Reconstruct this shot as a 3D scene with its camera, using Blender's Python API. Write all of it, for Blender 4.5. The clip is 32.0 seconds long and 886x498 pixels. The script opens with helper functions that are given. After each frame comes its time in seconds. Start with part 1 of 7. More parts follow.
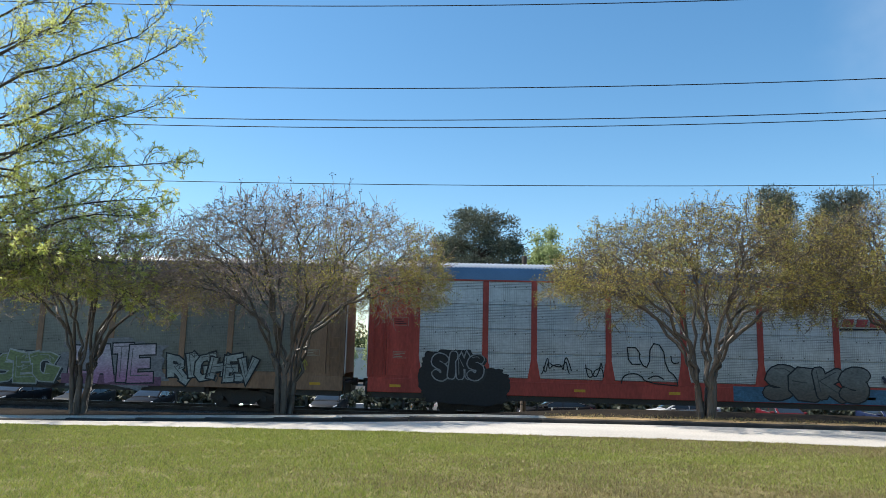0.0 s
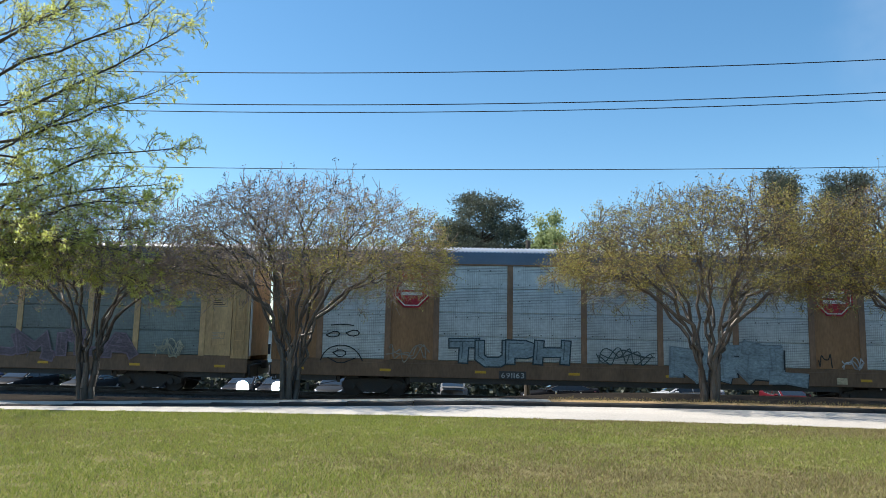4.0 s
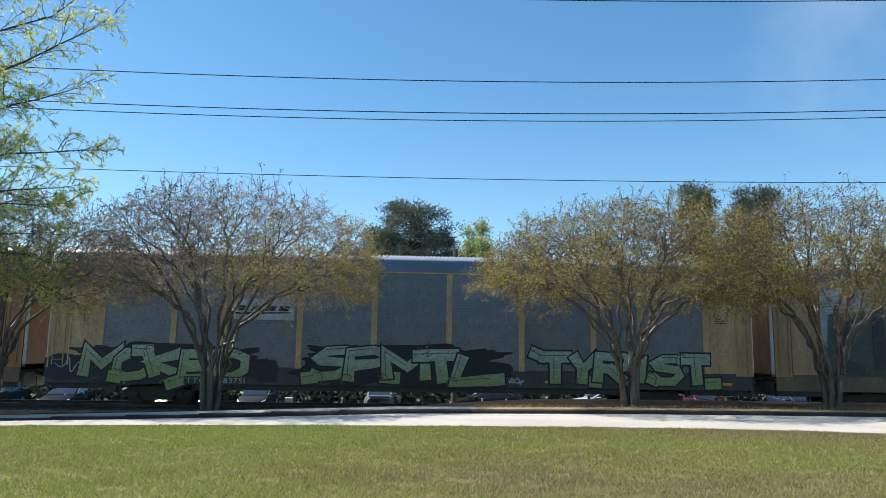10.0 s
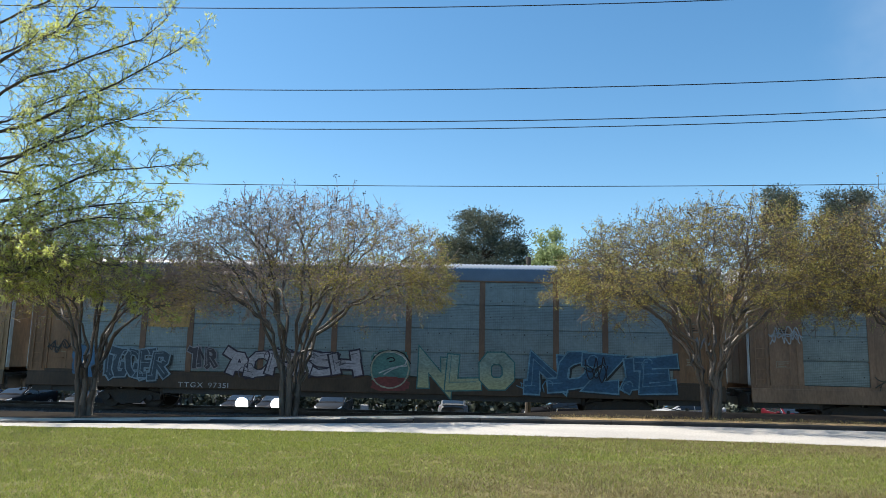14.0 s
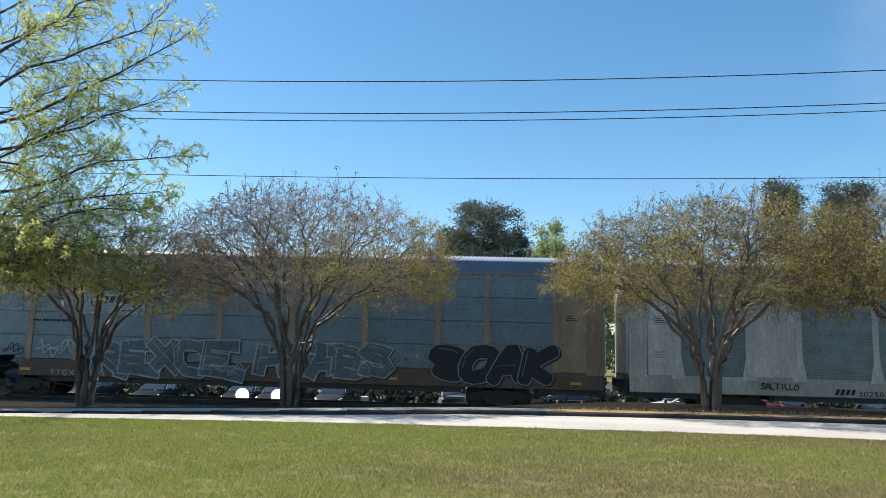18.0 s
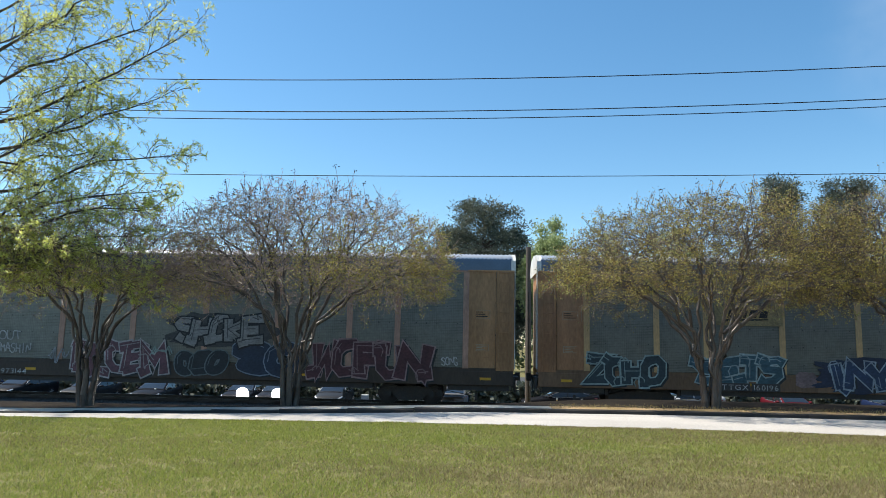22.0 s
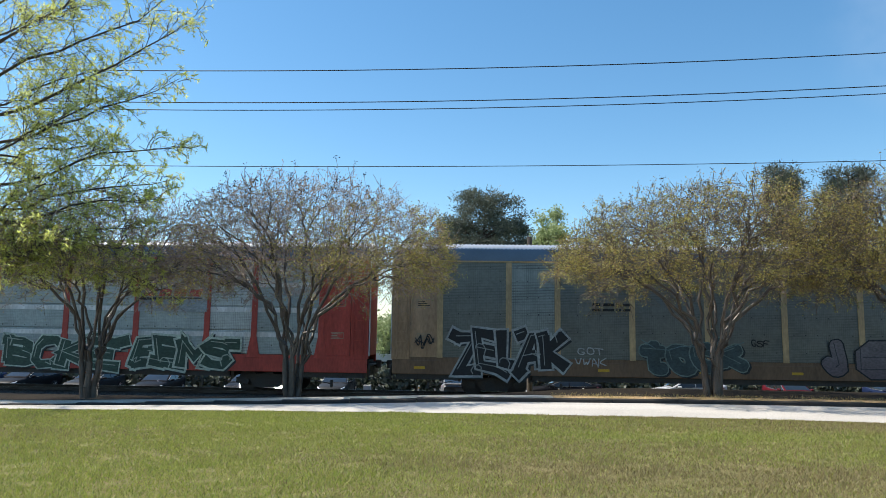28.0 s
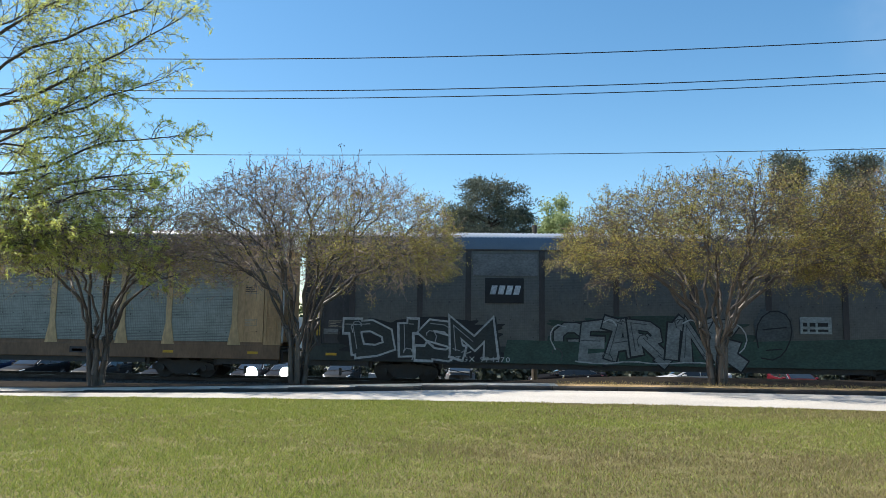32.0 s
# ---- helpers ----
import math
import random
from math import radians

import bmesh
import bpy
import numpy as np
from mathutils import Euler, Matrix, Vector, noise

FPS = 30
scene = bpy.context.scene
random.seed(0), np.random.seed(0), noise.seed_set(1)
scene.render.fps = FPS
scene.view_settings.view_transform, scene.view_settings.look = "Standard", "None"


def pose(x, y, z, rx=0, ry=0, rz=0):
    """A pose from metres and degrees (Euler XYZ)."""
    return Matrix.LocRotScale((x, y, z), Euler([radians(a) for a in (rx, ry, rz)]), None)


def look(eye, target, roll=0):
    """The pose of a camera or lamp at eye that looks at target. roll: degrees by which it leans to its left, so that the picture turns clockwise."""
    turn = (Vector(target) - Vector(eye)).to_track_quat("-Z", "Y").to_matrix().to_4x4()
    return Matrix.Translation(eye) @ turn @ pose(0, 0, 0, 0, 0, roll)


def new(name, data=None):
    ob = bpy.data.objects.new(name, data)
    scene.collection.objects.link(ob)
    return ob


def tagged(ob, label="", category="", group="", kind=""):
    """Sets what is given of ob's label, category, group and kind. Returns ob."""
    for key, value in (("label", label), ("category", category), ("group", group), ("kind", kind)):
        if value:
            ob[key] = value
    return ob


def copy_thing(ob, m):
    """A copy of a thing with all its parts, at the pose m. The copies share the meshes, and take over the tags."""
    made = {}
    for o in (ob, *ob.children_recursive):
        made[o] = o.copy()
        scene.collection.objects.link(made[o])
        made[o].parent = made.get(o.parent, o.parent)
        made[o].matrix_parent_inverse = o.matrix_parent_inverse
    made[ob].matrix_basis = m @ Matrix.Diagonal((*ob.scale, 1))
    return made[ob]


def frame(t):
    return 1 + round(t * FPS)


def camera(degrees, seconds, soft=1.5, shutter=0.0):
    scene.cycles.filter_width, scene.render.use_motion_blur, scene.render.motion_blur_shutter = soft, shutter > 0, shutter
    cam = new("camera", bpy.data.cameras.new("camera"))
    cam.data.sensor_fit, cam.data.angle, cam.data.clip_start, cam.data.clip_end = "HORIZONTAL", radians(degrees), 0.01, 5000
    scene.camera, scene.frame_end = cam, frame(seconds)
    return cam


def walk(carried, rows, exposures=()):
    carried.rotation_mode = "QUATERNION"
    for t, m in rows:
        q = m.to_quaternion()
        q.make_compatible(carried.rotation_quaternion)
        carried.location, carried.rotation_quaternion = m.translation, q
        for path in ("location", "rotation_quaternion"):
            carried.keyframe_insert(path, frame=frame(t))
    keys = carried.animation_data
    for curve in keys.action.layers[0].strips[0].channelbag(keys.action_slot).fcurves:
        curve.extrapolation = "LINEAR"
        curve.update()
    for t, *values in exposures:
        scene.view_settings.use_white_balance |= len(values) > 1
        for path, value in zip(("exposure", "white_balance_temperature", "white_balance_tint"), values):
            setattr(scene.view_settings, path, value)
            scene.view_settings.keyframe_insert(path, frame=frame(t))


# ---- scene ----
# One fixed standpoint, a hand-held camera that turns. x runs along the railway, y away from the camera, z up.
EYE = 1.53
cam = camera(64.2, 32.0, soft=0.55)
PATH = [
    (0.0, 1.84, 8.41, -1.47), (0.5, 1.93, 8.35, -1.44), (1.0, 2.02, 8.29, -1.43), (1.5, 2.10, 8.27, -1.39),
    (2.0, 2.20, 8.20, -1.35), (2.5, 2.39, 7.99, -1.30), (4.5, 1.86, 7.08, -1.07), (5.0, -0.54, 7.19, -0.76),
    (5.5, -4.07, 7.65, -0.62), (6.0, -8.99, 8.40, -0.33), (6.5, -15.55, 8.97, 0.21), (7.0, -19.20, 9.30, 0.45),
    (7.5, -21.22, 9.68, 0.79), (8.0, -21.62, 9.87, 0.68), (8.5, -20.49, 9.74, 0.54), (9.0, -12.41, 8.82, -0.18),
    (9.5, -6.11, 8.34, -0.78), (10.0, -3.69, 7.92, -0.89), (10.5, -1.77, 7.50, -0.94), (11.0, -0.65, 7.25, -1.17),
    (11.5, 0.31, 7.02, -1.23), (12.0, 1.17, 7.76, -1.22), (12.5, 1.74, 8.39, -1.16), (13.0, 1.92, 8.48, -1.20),
    (13.5, 2.09, 8.54, -1.24), (14.0, 2.20, 8.50, -1.27), (14.5, 2.23, 8.40, -1.25), (16.5, 2.28, 8.11, -1.44),
    (17.0, 2.27, 8.00, -1.43), (17.5, 2.25, 7.92, -1.42), (18.0, 2.22, 7.86, -1.44), (18.5, 2.19, 7.81, -1.44),
    (19.0, 2.17, 7.77, -1.44), (19.5, 2.16, 7.74, -1.45), (20.0, 2.15, 7.70, -1.44), (20.5, 2.17, 7.66, -1.40),
    (21.0, 2.19, 7.61, -1.33), (21.5, 2.20, 7.60, -1.26), (22.0, 2.21, 7.70, -1.18), (22.5, 2.21, 7.85, -1.07),
    (23.0, 2.19, 7.99, -0.94), (23.5, 2.19, 8.08, -0.77), (24.0, 2.21, 8.15, -0.56), (24.5, 2.22, 8.17, -0.36),
    (26.5, 2.25, 7.82, -0.56), (27.0, 2.25, 7.52, -0.64), (27.5, 2.27, 7.22, -0.73), (28.0, 2.35, 6.91, -0.83),
    (28.5, 2.45, 6.60, -0.91), (29.0, 2.51, 6.33, -0.95), (29.5, 2.56, 6.16, -0.96), (30.0, 2.59, 6.10, -0.95),
    (30.5, 2.61, 6.08, -0.93), (31.0, 2.66, 6.05, -0.92), (31.5, 2.70, 6.02, -0.89), (32.0, 2.75, 5.97, -0.86),
   
]

walk(cam, [(t, pose(0, 0, EYE, 90 + pitch, roll, yaw)) for t, yaw, pitch, roll in PATH], [(0.0, 0.60, 6850, 10), (5.0, 0.60, 6850, 10), (6.0, 0.54, 6450, 7), (7.0, 0.44, 6050, 3), (8.0, 0.40, 6050, 3), (8.5, 0.42, 6100, 4), (9.0, 0.52, 6450, 7),
      (10.0, 0.57, 6700, 9), (11.5, 0.60, 6850, 10), (32.0, 0.60, 6850, 10)])

# ---- light: clear spring day, sun high behind the train, to the left ----
SUN_ELEV, SUN_AZ = radians(55), radians(-77)          # azimuth from +y towards +x
world = bpy.data.worlds.new("sky_world")
scene.world = world
world.use_nodes = True
wn = world.node_tree.nodes
sky = wn.new("ShaderNodeTexSky")
sky.sky_type, sky.sun_disc = "NISHITA", False
sky.sun_elevation, sky.sun_rotation = SUN_ELEV, SUN_AZ
sky.altitude, sky.air_density, sky.dust_density, sky.ozone_density = 100, 1.0, 0.3, 3.2
wn["Background"].inputs["Strength"].default_value = 0.126
deep = wn.new("ShaderNodeHueSaturation")
deep.inputs["Saturation"].default_value, deep.inputs["Hue"].default_value = 1.21, 0.492
world.node_tree.links.new(sky.outputs[0], deep.inputs["Color"])
# a faint wisp of lens glare, painted into the sky over the far end of the row of trees
ray = wn.new("ShaderNodeTexCoord")
toward = wn.new("ShaderNodeVectorMath")
toward.operation = "DOT_PRODUCT"
toward.inputs[1].default_value = (0.524, 0.763, 0.379)
wisp = wn.new("ShaderNodeTexNoise")
wisp.inputs["Scale"].default_value, wisp.inputs["Detail"].default_value = 7.0, 6
span = wn.new("ShaderNodeMapRange")
span.inputs["From Min"].default_value, span.inputs["From Max"].default_value, span.inputs["To Max"].default_value = 0.990, 0.999, 0.17
thin = wn.new("ShaderNodeMapRange")
thin.inputs["From Min"].default_value, thin.inputs["From Max"].default_value = 0.40, 0.72
share = wn.new("ShaderNodeMath")
share.operation = "MULTIPLY"
glare_mix = wn.new("ShaderNodeMix")
glare_mix.data_type = "RGBA"
glare_mix.inputs["B"].default_value = (5.2, 6.0, 7.0, 1)
wl = world.node_tree.links
wl.new(ray.outputs["Generated"], toward.inputs[0])
wl.new(ray.outputs["Generated"], wisp.inputs["Vector"])
wl.new(toward.outputs["Value"], span.inputs["Value"])
wl.new(wisp.outputs["Fac"], thin.inputs["Value"])
wl.new(span.outputs[0], share.inputs[0])
wl.new(thin.outputs[0], share.inputs[1])
wl.new(share.outputs[0], glare_mix.inputs["Factor"])
wl.new(deep.outputs[0], glare_mix.inputs["A"])
wl.new(glare_mix.outputs["Result"], wn["Background"].inputs["Color"])
sun = new("sun", bpy.data.lights.new("sun", "SUN"))
sun.data.energy, sun.data.angle, sun.data.color = 4.6, radians(0.53), (1.0, 0.95, 0.87)
sun_way = Vector((math.sin(SUN_AZ) * math.cos(SUN_ELEV), math.cos(SUN_AZ) * math.cos(SUN_ELEV), math.sin(SUN_ELEV)))
sun.matrix_world = look(tuple(sun_way * 200), (0, 0, 0))


# ---- materials ----
def mat(name, col, rough=0.6, metal=0.0, col2=None, scale=3.0, spots=0.5, bump=0.0, bscale=40.0, vary=0.0, spec=0.4, grain=0.12,
        stretch=(1, 1, 1), seep=0.0, glow=None):
    """A surface with large stains (col to col2), fine grain, relief and a little variation from object to object."""
    m = bpy.data.materials.new(name)
    m.use_nodes = True
    nt = m.node_tree
    b = nt.nodes["Principled BSDF"]
    if col2 is None:
        col2 = tuple(c * 0.72 for c in col)
    tc = nt.nodes.new("ShaderNodeTexCoord")
    mp = nt.nodes.new("ShaderNodeMapping")
    mp.inputs["Scale"].default_value = stretch
    nt.links.new(tc.outputs["Object"], mp.inputs["Vector"])
    n1 = nt.nodes.new("ShaderNodeTexNoise")
    n1.inputs["Scale"].default_value, n1.inputs["Detail"].default_value, n1.inputs["Roughness"].default_value = scale, 5, 0.6
    nt.links.new(mp.outputs[0], n1.inputs["Vector"])
    ramp = nt.nodes.new("ShaderNodeMapRange")
    ramp.inputs["From Min"].default_value, ramp.inputs["From Max"].default_value = spots - 0.18, spots + 0.18
    nt.links.new(n1.outputs["Fac"], ramp.inputs["Value"])
    mix = nt.nodes.new("ShaderNodeMix")
    mix.data_type = "RGBA"
    mix.inputs["A"].default_value, mix.inputs["B"].default_value = (*col, 1), (*col2, 1)
    nt.links.new(ramp.outputs[0], mix.inputs["Factor"])
    n2 = nt.nodes.new("ShaderNodeTexNoise")
    n2.inputs["Scale"].default_value, n2.inputs["Detail"].default_value = bscale, 3
    nt.links.new(mp.outputs[0], n2.inputs["Vector"])
    hsv = nt.nodes.new("ShaderNodeHueSaturation")
    val = nt.nodes.new("ShaderNodeMapRange")
    val.inputs["To Min"].default_value, val.inputs["To Max"].default_value = 1 - grain * 2, 1 + grain * 2
    val.inputs["From Min"].default_value, val.inputs["From Max"].default_value = 0.25, 0.75
    nt.links.new(n2.outputs["Fac"], val.inputs["Value"])
    out = val.outputs[0]
    if vary:
        oi = nt.nodes.new("ShaderNodeObjectInfo")
        vr = nt.nodes.new("ShaderNodeMapRange")
        vr.inputs["To Min"].default_value, vr.inputs["To Max"].default_value = 1 - vary, 1 + vary
        nt.links.new(oi.outputs["Random"], vr.inputs["Value"])
        mul = nt.nodes.new("ShaderNodeMath")
        mul.operation = "MULTIPLY"
        nt.links.new(out, mul.inputs[0])
        nt.links.new(vr.outputs[0], mul.inputs[1])
        out = mul.outputs[0]
    nt.links.new(out, hsv.inputs["Value"])
    nt.links.new(mix.outputs["Result"], hsv.inputs["Color"])
    nt.links.new(hsv.outputs[0], b.inputs["Base Color"])
    b.inputs["Roughness"].default_value, b.inputs["Metallic"].default_value = rough, metal
    b.inputs["Specular IOR Level"].default_value = spec
    if bump:
        bp = nt.nodes.new("ShaderNodeBump")
        bp.inputs["Strength"].default_value, bp.inputs["Distance"].default_value = bump, 0.02
        nt.links.new(n2.outputs["Fac"], bp.inputs["Height"])
        nt.links.new(bp.outputs[0], b.inputs["Normal"])
    if glow:
        b.inputs["Emission Color"].default_value, b.inputs["Emission Strength"].default_value = (*glow[0], 1), glow[1]
    if seep:
        tr = nt.nodes.new("ShaderNodeBsdfTranslucent")
        nt.links.new(hsv.outputs[0], tr.inputs["Color"])
        sh = nt.nodes.new("ShaderNodeMixShader")
        sh.inputs[0].default_value = seep
        nt.links.new(b.outputs[0], sh.inputs[1])
        nt.links.new(tr.outputs[0], sh.inputs[2])
        nt.links.new(sh.outputs[0], nt.nodes["Material Output"].inputs["Surface"])
    return m


def island_leaf(name, cols, seep=0.4, rough=0.55):
    """Leaf colour that changes from leaf to leaf; light seeps in from behind."""
    m = mat(name, cols[0], rough=rough, seep=seep, grain=0.05)
    nt = m.node_tree
    geo = nt.nodes.new("ShaderNodeNewGeometry")
    cr = nt.nodes.new("ShaderNodeValToRGB")
    els = cr.color_ramp.elements
    els[0].color, els[1].color = (*cols[0], 1), (*cols[-1], 1)
    for i, c in enumerate(cols[1:-1]):
        els.new((i + 1) / (len(cols) - 1)).color = (*c, 1)
    nt.links.new(geo.outputs["Random Per Island"], cr.inputs[0])
    hsv = nt.nodes["Hue/Saturation/Value"]
    nt.links.new(cr.outputs[0], hsv.inputs["Color"])
    return m


def plaid(name, col, dark, strength, rough=0.5, metal=0.35):
    """Galvanised, pierced sheet: fine lines up and across that come and go, runs of dirt."""
    m = mat(name, col, rough=rough, metal=metal, col2=tuple(c * 0.8 for c in col), scale=1.2, grain=0.07, bscale=9, vary=0.10)
    nt = m.node_tree
    tc = nt.nodes["Texture Coordinate"]
    hsv = nt.nodes["Hue/Saturation/Value"]
    last = hsv.outputs[0]
    for axis, freq in (("X", 4.2), ("Z", 5.0)):
        w = nt.nodes.new("ShaderNodeTexWave")
        w.wave_type, w.bands_direction = "BANDS", axis
        w.inputs["Scale"].default_value, w.inputs["Distortion"].default_value = freq, 0.6
        w.inputs["Detail"].default_value, w.inputs["Detail Scale"].default_value = 2, 0.5
        nt.links.new(tc.outputs["Object"], w.inputs["Vector"])
        nz = nt.nodes.new("ShaderNodeTexNoise")
        nz.inputs["Scale"].default_value, nz.inputs["Detail"].default_value = 0.9, 4
        mp = nt.nodes.new("ShaderNodeMapping")
        mp.inputs["Scale"].default_value = (2.2, 1, 0.5) if axis == "X" else (0.4, 1, 3.0)
        nt.links.new(tc.outputs["Object"], mp.inputs["Vector"])
        nt.links.new(mp.outputs[0], nz.inputs["Vector"])
        r = nt.nodes.new("ShaderNodeMapRange")
        r.inputs["From Min"].default_value, r.inputs["From Max"].default_value = 0.55, 0.95
        nt.links.new(w.outputs["Fac"], r.inputs["Value"])
        r2 = nt.nodes.new("ShaderNodeMapRange")
        r2.inputs["From Min"].default_value, r2.inputs["From Max"].default_value = 0.4, 0.62
        r2.inputs["To Max"].default_value = strength * (0.45 if axis == "X" else 1.0)
        nt.links.new(nz.outputs["Fac"], r2.inputs["Value"])
        mul = nt.nodes.new("ShaderNodeMath")
        mul.operation = "MULTIPLY"
        nt.links.new(r.outputs[0], mul.inputs[0])
        nt.links.new(r2.outputs[0], mul.inputs[1])
        mx = nt.nodes.new("ShaderNodeMix")
        mx.data_type = "RGBA"
        mx.inputs["B"].default_value = (*dark, 1)
        nt.links.new(last, mx.inputs["A"])
        nt.links.new(mul.outputs[0], mx.inputs["Factor"])
        last = mx.outputs["Result"]
    nt.links.new(last, nt.nodes["Principled BSDF"].inputs["Base Color"])
    return m


def glass(name, tint=(0.02, 0.025, 0.03)):
    m = mat(name, tint, rough=0.04, spec=0.6, grain=0.0)
    return m


# ---- mesh helpers ----
class Geo:
    """Corners and faces of one mesh."""

    def __init__(self):
        self.v, self.f = [], []

    def add(self, v, f):
        n = len(self.v)
        self.v += [tuple(p) for p in v]
        self.f += [tuple(i + n for i in q) for q in f]
        return self

    def box(self, x0, x1, y0, y1, z0, z1, c=0.0):
        """A box whose long edges are cut by c."""
        if c <= 0:
            v = [(x, y, z) for x in (x0, x1) for y in (y0, y1) for z in (z0, z1)]
            return self.add(v, [(0, 1, 3, 2), (4, 6, 7, 5), (0, 4, 5, 1), (2, 3, 7, 6), (0, 2, 6, 4), (1, 5, 7, 3)])
        ring = [(y0 + c, z0), (y1 - c, z0), (y1, z0 + c), (y1, z1 - c), (y1 - c, z1), (y0 + c, z1), (y0, z1 - c), (y0, z0 + c)]
        return self.prism_x([(y, z) for y, z in ring], x0, x1)

    def prism_x(self, ring, x0, x1):
        n = len(ring)
        v = [(x0, y, z) for y, z in ring] + [(x1, y, z) for y, z in ring]
        f = [(i, i + n, (i + 1) % n + n, (i + 1) % n) for i in range(n)]
        return self.add(v, f + [tuple(range(n)), tuple(range(2 * n - 1, n - 1, -1))])

    def prism_y(self, ring, y0, y1):
        n = len(ring)
        v = [(x, y0, z) for x, z in ring] + [(x, y1, z) for x, z in ring]
        f = [(i, (i + 1) % n, (i + 1) % n + n, i + n) for i in range(n)]
        return self.add(v, f + [tuple(range(n - 1, -1, -1)), tuple(range(n, 2 * n))])

    def disc_y(self, x, z, y0, y1, r, n=20, r1=None):
        r1 = r if r1 is None else r1
        v = [(x + r * math.cos(a), y0, z + r * math.sin(a)) for a in (math.tau * i / n for i in range(n))]
        v += [(x + r1 * math.cos(a), y1, z + r1 * math.sin(a)) for a in (math.tau * i / n for i in range(n))]
        f = [(i, (i + 1) % n, (i + 1) % n + n, i + n) for i in range(n)]
        return self.add(v, f + [tuple(range(n - 1, -1, -1)), tuple(range(n, 2 * n))])

    def mesh(self, name, smooth=False):
        me = bpy.data.meshes.new(name)
        me.from_pydata(self.v, [], self.f)
        if smooth:
            me.shade_smooth()
        return me


def fast_mesh(name, verts, faces, smooth=False):
    """A mesh from arrays: corners (n, 3), faces (m, 3 or 4)."""
    verts, faces = np.asarray(verts, np.float32), np.asarray(faces, np.int32)
    me = bpy.data.meshes.new(name)
    me.vertices.add(len(verts))
    me.vertices.foreach_set("co", verts.ravel())
    k = faces.shape[1]
    me.loops.add(faces.size)
    me.loops.foreach_set("vertex_index", faces.ravel())
    me.polygons.add(len(faces))
    me.polygons.foreach_set("loop_start", np.arange(0, faces.size, k, dtype=np.int32))
    if smooth:
        me.polygons.foreach_set("use_smooth", np.ones(len(faces), bool))
    me.update(calc_edges=True)
    return me


def tubes(p, q, r0, r1, sides=4):
    """Tapered tubes from points p to q, all at once."""
    p, q, r0, r1 = (np.asarray(a, float) for a in (p, q, r0, r1))
    d = q - p
    d /= np.maximum(np.linalg.norm(d, axis=1, keepdims=True), 1e-6)
    up = np.where(np.abs(d[:, 2:3]) > 0.9, np.array([[1.0, 0, 0]]), np.array([[0, 0, 1.0]]))
    a = np.cross(d, up)
    a /= np.linalg.norm(a, axis=1, keepdims=True)
    b = np.cross(d, a)
    ang = np.arange(sides) * math.tau / sides
    off = a[:, None, :] * np.cos(ang)[None, :, None] + b[:, None, :] * np.sin(ang)[None, :, None]
    v = np.concatenate([p[:, None] + off * r0[:, None, None], q[:, None] + off * r1[:, None, None]], 1)
    n = len(p)
    i = np.arange(sides)
    j = (i + 1) % sides
    f = np.stack([i, j, j + sides, i + sides], 1)[None] + (np.arange(n) * 2 * sides)[:, None, None]
    return v.reshape(-1, 3), f.reshape(-1, 4)


def leaves(centre, along, length, width, rng):
    """Small pointed blades, one four-cornered face each."""
    n = len(centre)
    along = along / np.maximum(np.linalg.norm(along, axis=1, keepdims=True), 1e-6)
    side = np.cross(along, rng.normal(size=(n, 3)))
    side /= np.maximum(np.linalg.norm(side, axis=1, keepdims=True), 1e-6)
    l, w = length[:, None], width[:, None]
    v = np.stack([centre, centre + along * l * 0.45 + side * w / 2, centre + along * l, centre + along * l * 0.45 - side * w / 2], 1)
    return v.reshape(-1, 3), np.arange(4 * n).reshape(n, 4)


def part(name, geo, material, parent=None, label="", smooth=False):
    """One mesh object under a thing or under a part."""
    me = geo if isinstance(geo, bpy.types.Mesh) else geo.mesh(name, smooth)
    ob = new(name, me)
    if not me.materials:
        me.materials.append(None)
    ob.material_slots[0].link = "OBJECT"
    ob.material_slots[0].material = material
    if parent:
        ob.parent = parent
    if label:
        tagged(ob, label)
    return ob


def thing(name, label, category, group="", kind="", at=None):
    ob = new(name)
    ob.empty_display_size = 0.2
    if at:
        ob.matrix_basis = at
    return tagged(ob, label, category, group, kind)


# ---- letters of the built-in font, each brought to the unit square ----
def letter_shapes():
    chars = "ABCDEFGHIJKLMNOPQRSTUVWXYZabcdefghijklmnopqrstuvwxyz0123456789'"
    made = []
    for ch in chars:
        cu = bpy.data.curves.new("letter", "FONT")
        cu.body, cu.size, cu.resolution_u, cu.fill_mode = ch, 1.0, 3, "FRONT"
        ob = bpy.data.objects.new("letter", cu)
        scene.collection.objects.link(ob)
        made.append((ch, ob))
    dg = bpy.context.evaluated_depsgraph_get()
    shapes = {}
    for ch, ob in made:
        me = bpy.data.meshes.new_from_object(ob.evaluated_get(dg))
        co = np.array([v.co[:2] for v in me.vertices])
        shapes[ch] = (co, [tuple(p.vertices) for p in me.polygons])
        bpy.data.meshes.remove(me)
    for ch, ob in made:
        cu = ob.data
        bpy.data.objects.remove(ob)
        bpy.data.curves.remove(cu)
    return shapes


LETTERS = letter_shapes()


def lettering(word, x0, z0, height, y, gap=0.16, wide=1.0):
    """Plain printed words facing the camera side, from x0 on."""
    g, x, s = Geo(), x0, height / 0.73
    for ch in word:
        if ch == " ":
            x += 0.32 * s * wide
            continue
        co, f = LETTERS[ch]
        lo, hi = co.min(0), co.max(0)
        g.add([(x + (px - lo[0]) * s * wide, y, z0 + pz * s) for px, pz in co], f)
        x += (hi[0] - lo[0] + gap) * s * wide
    return g, x


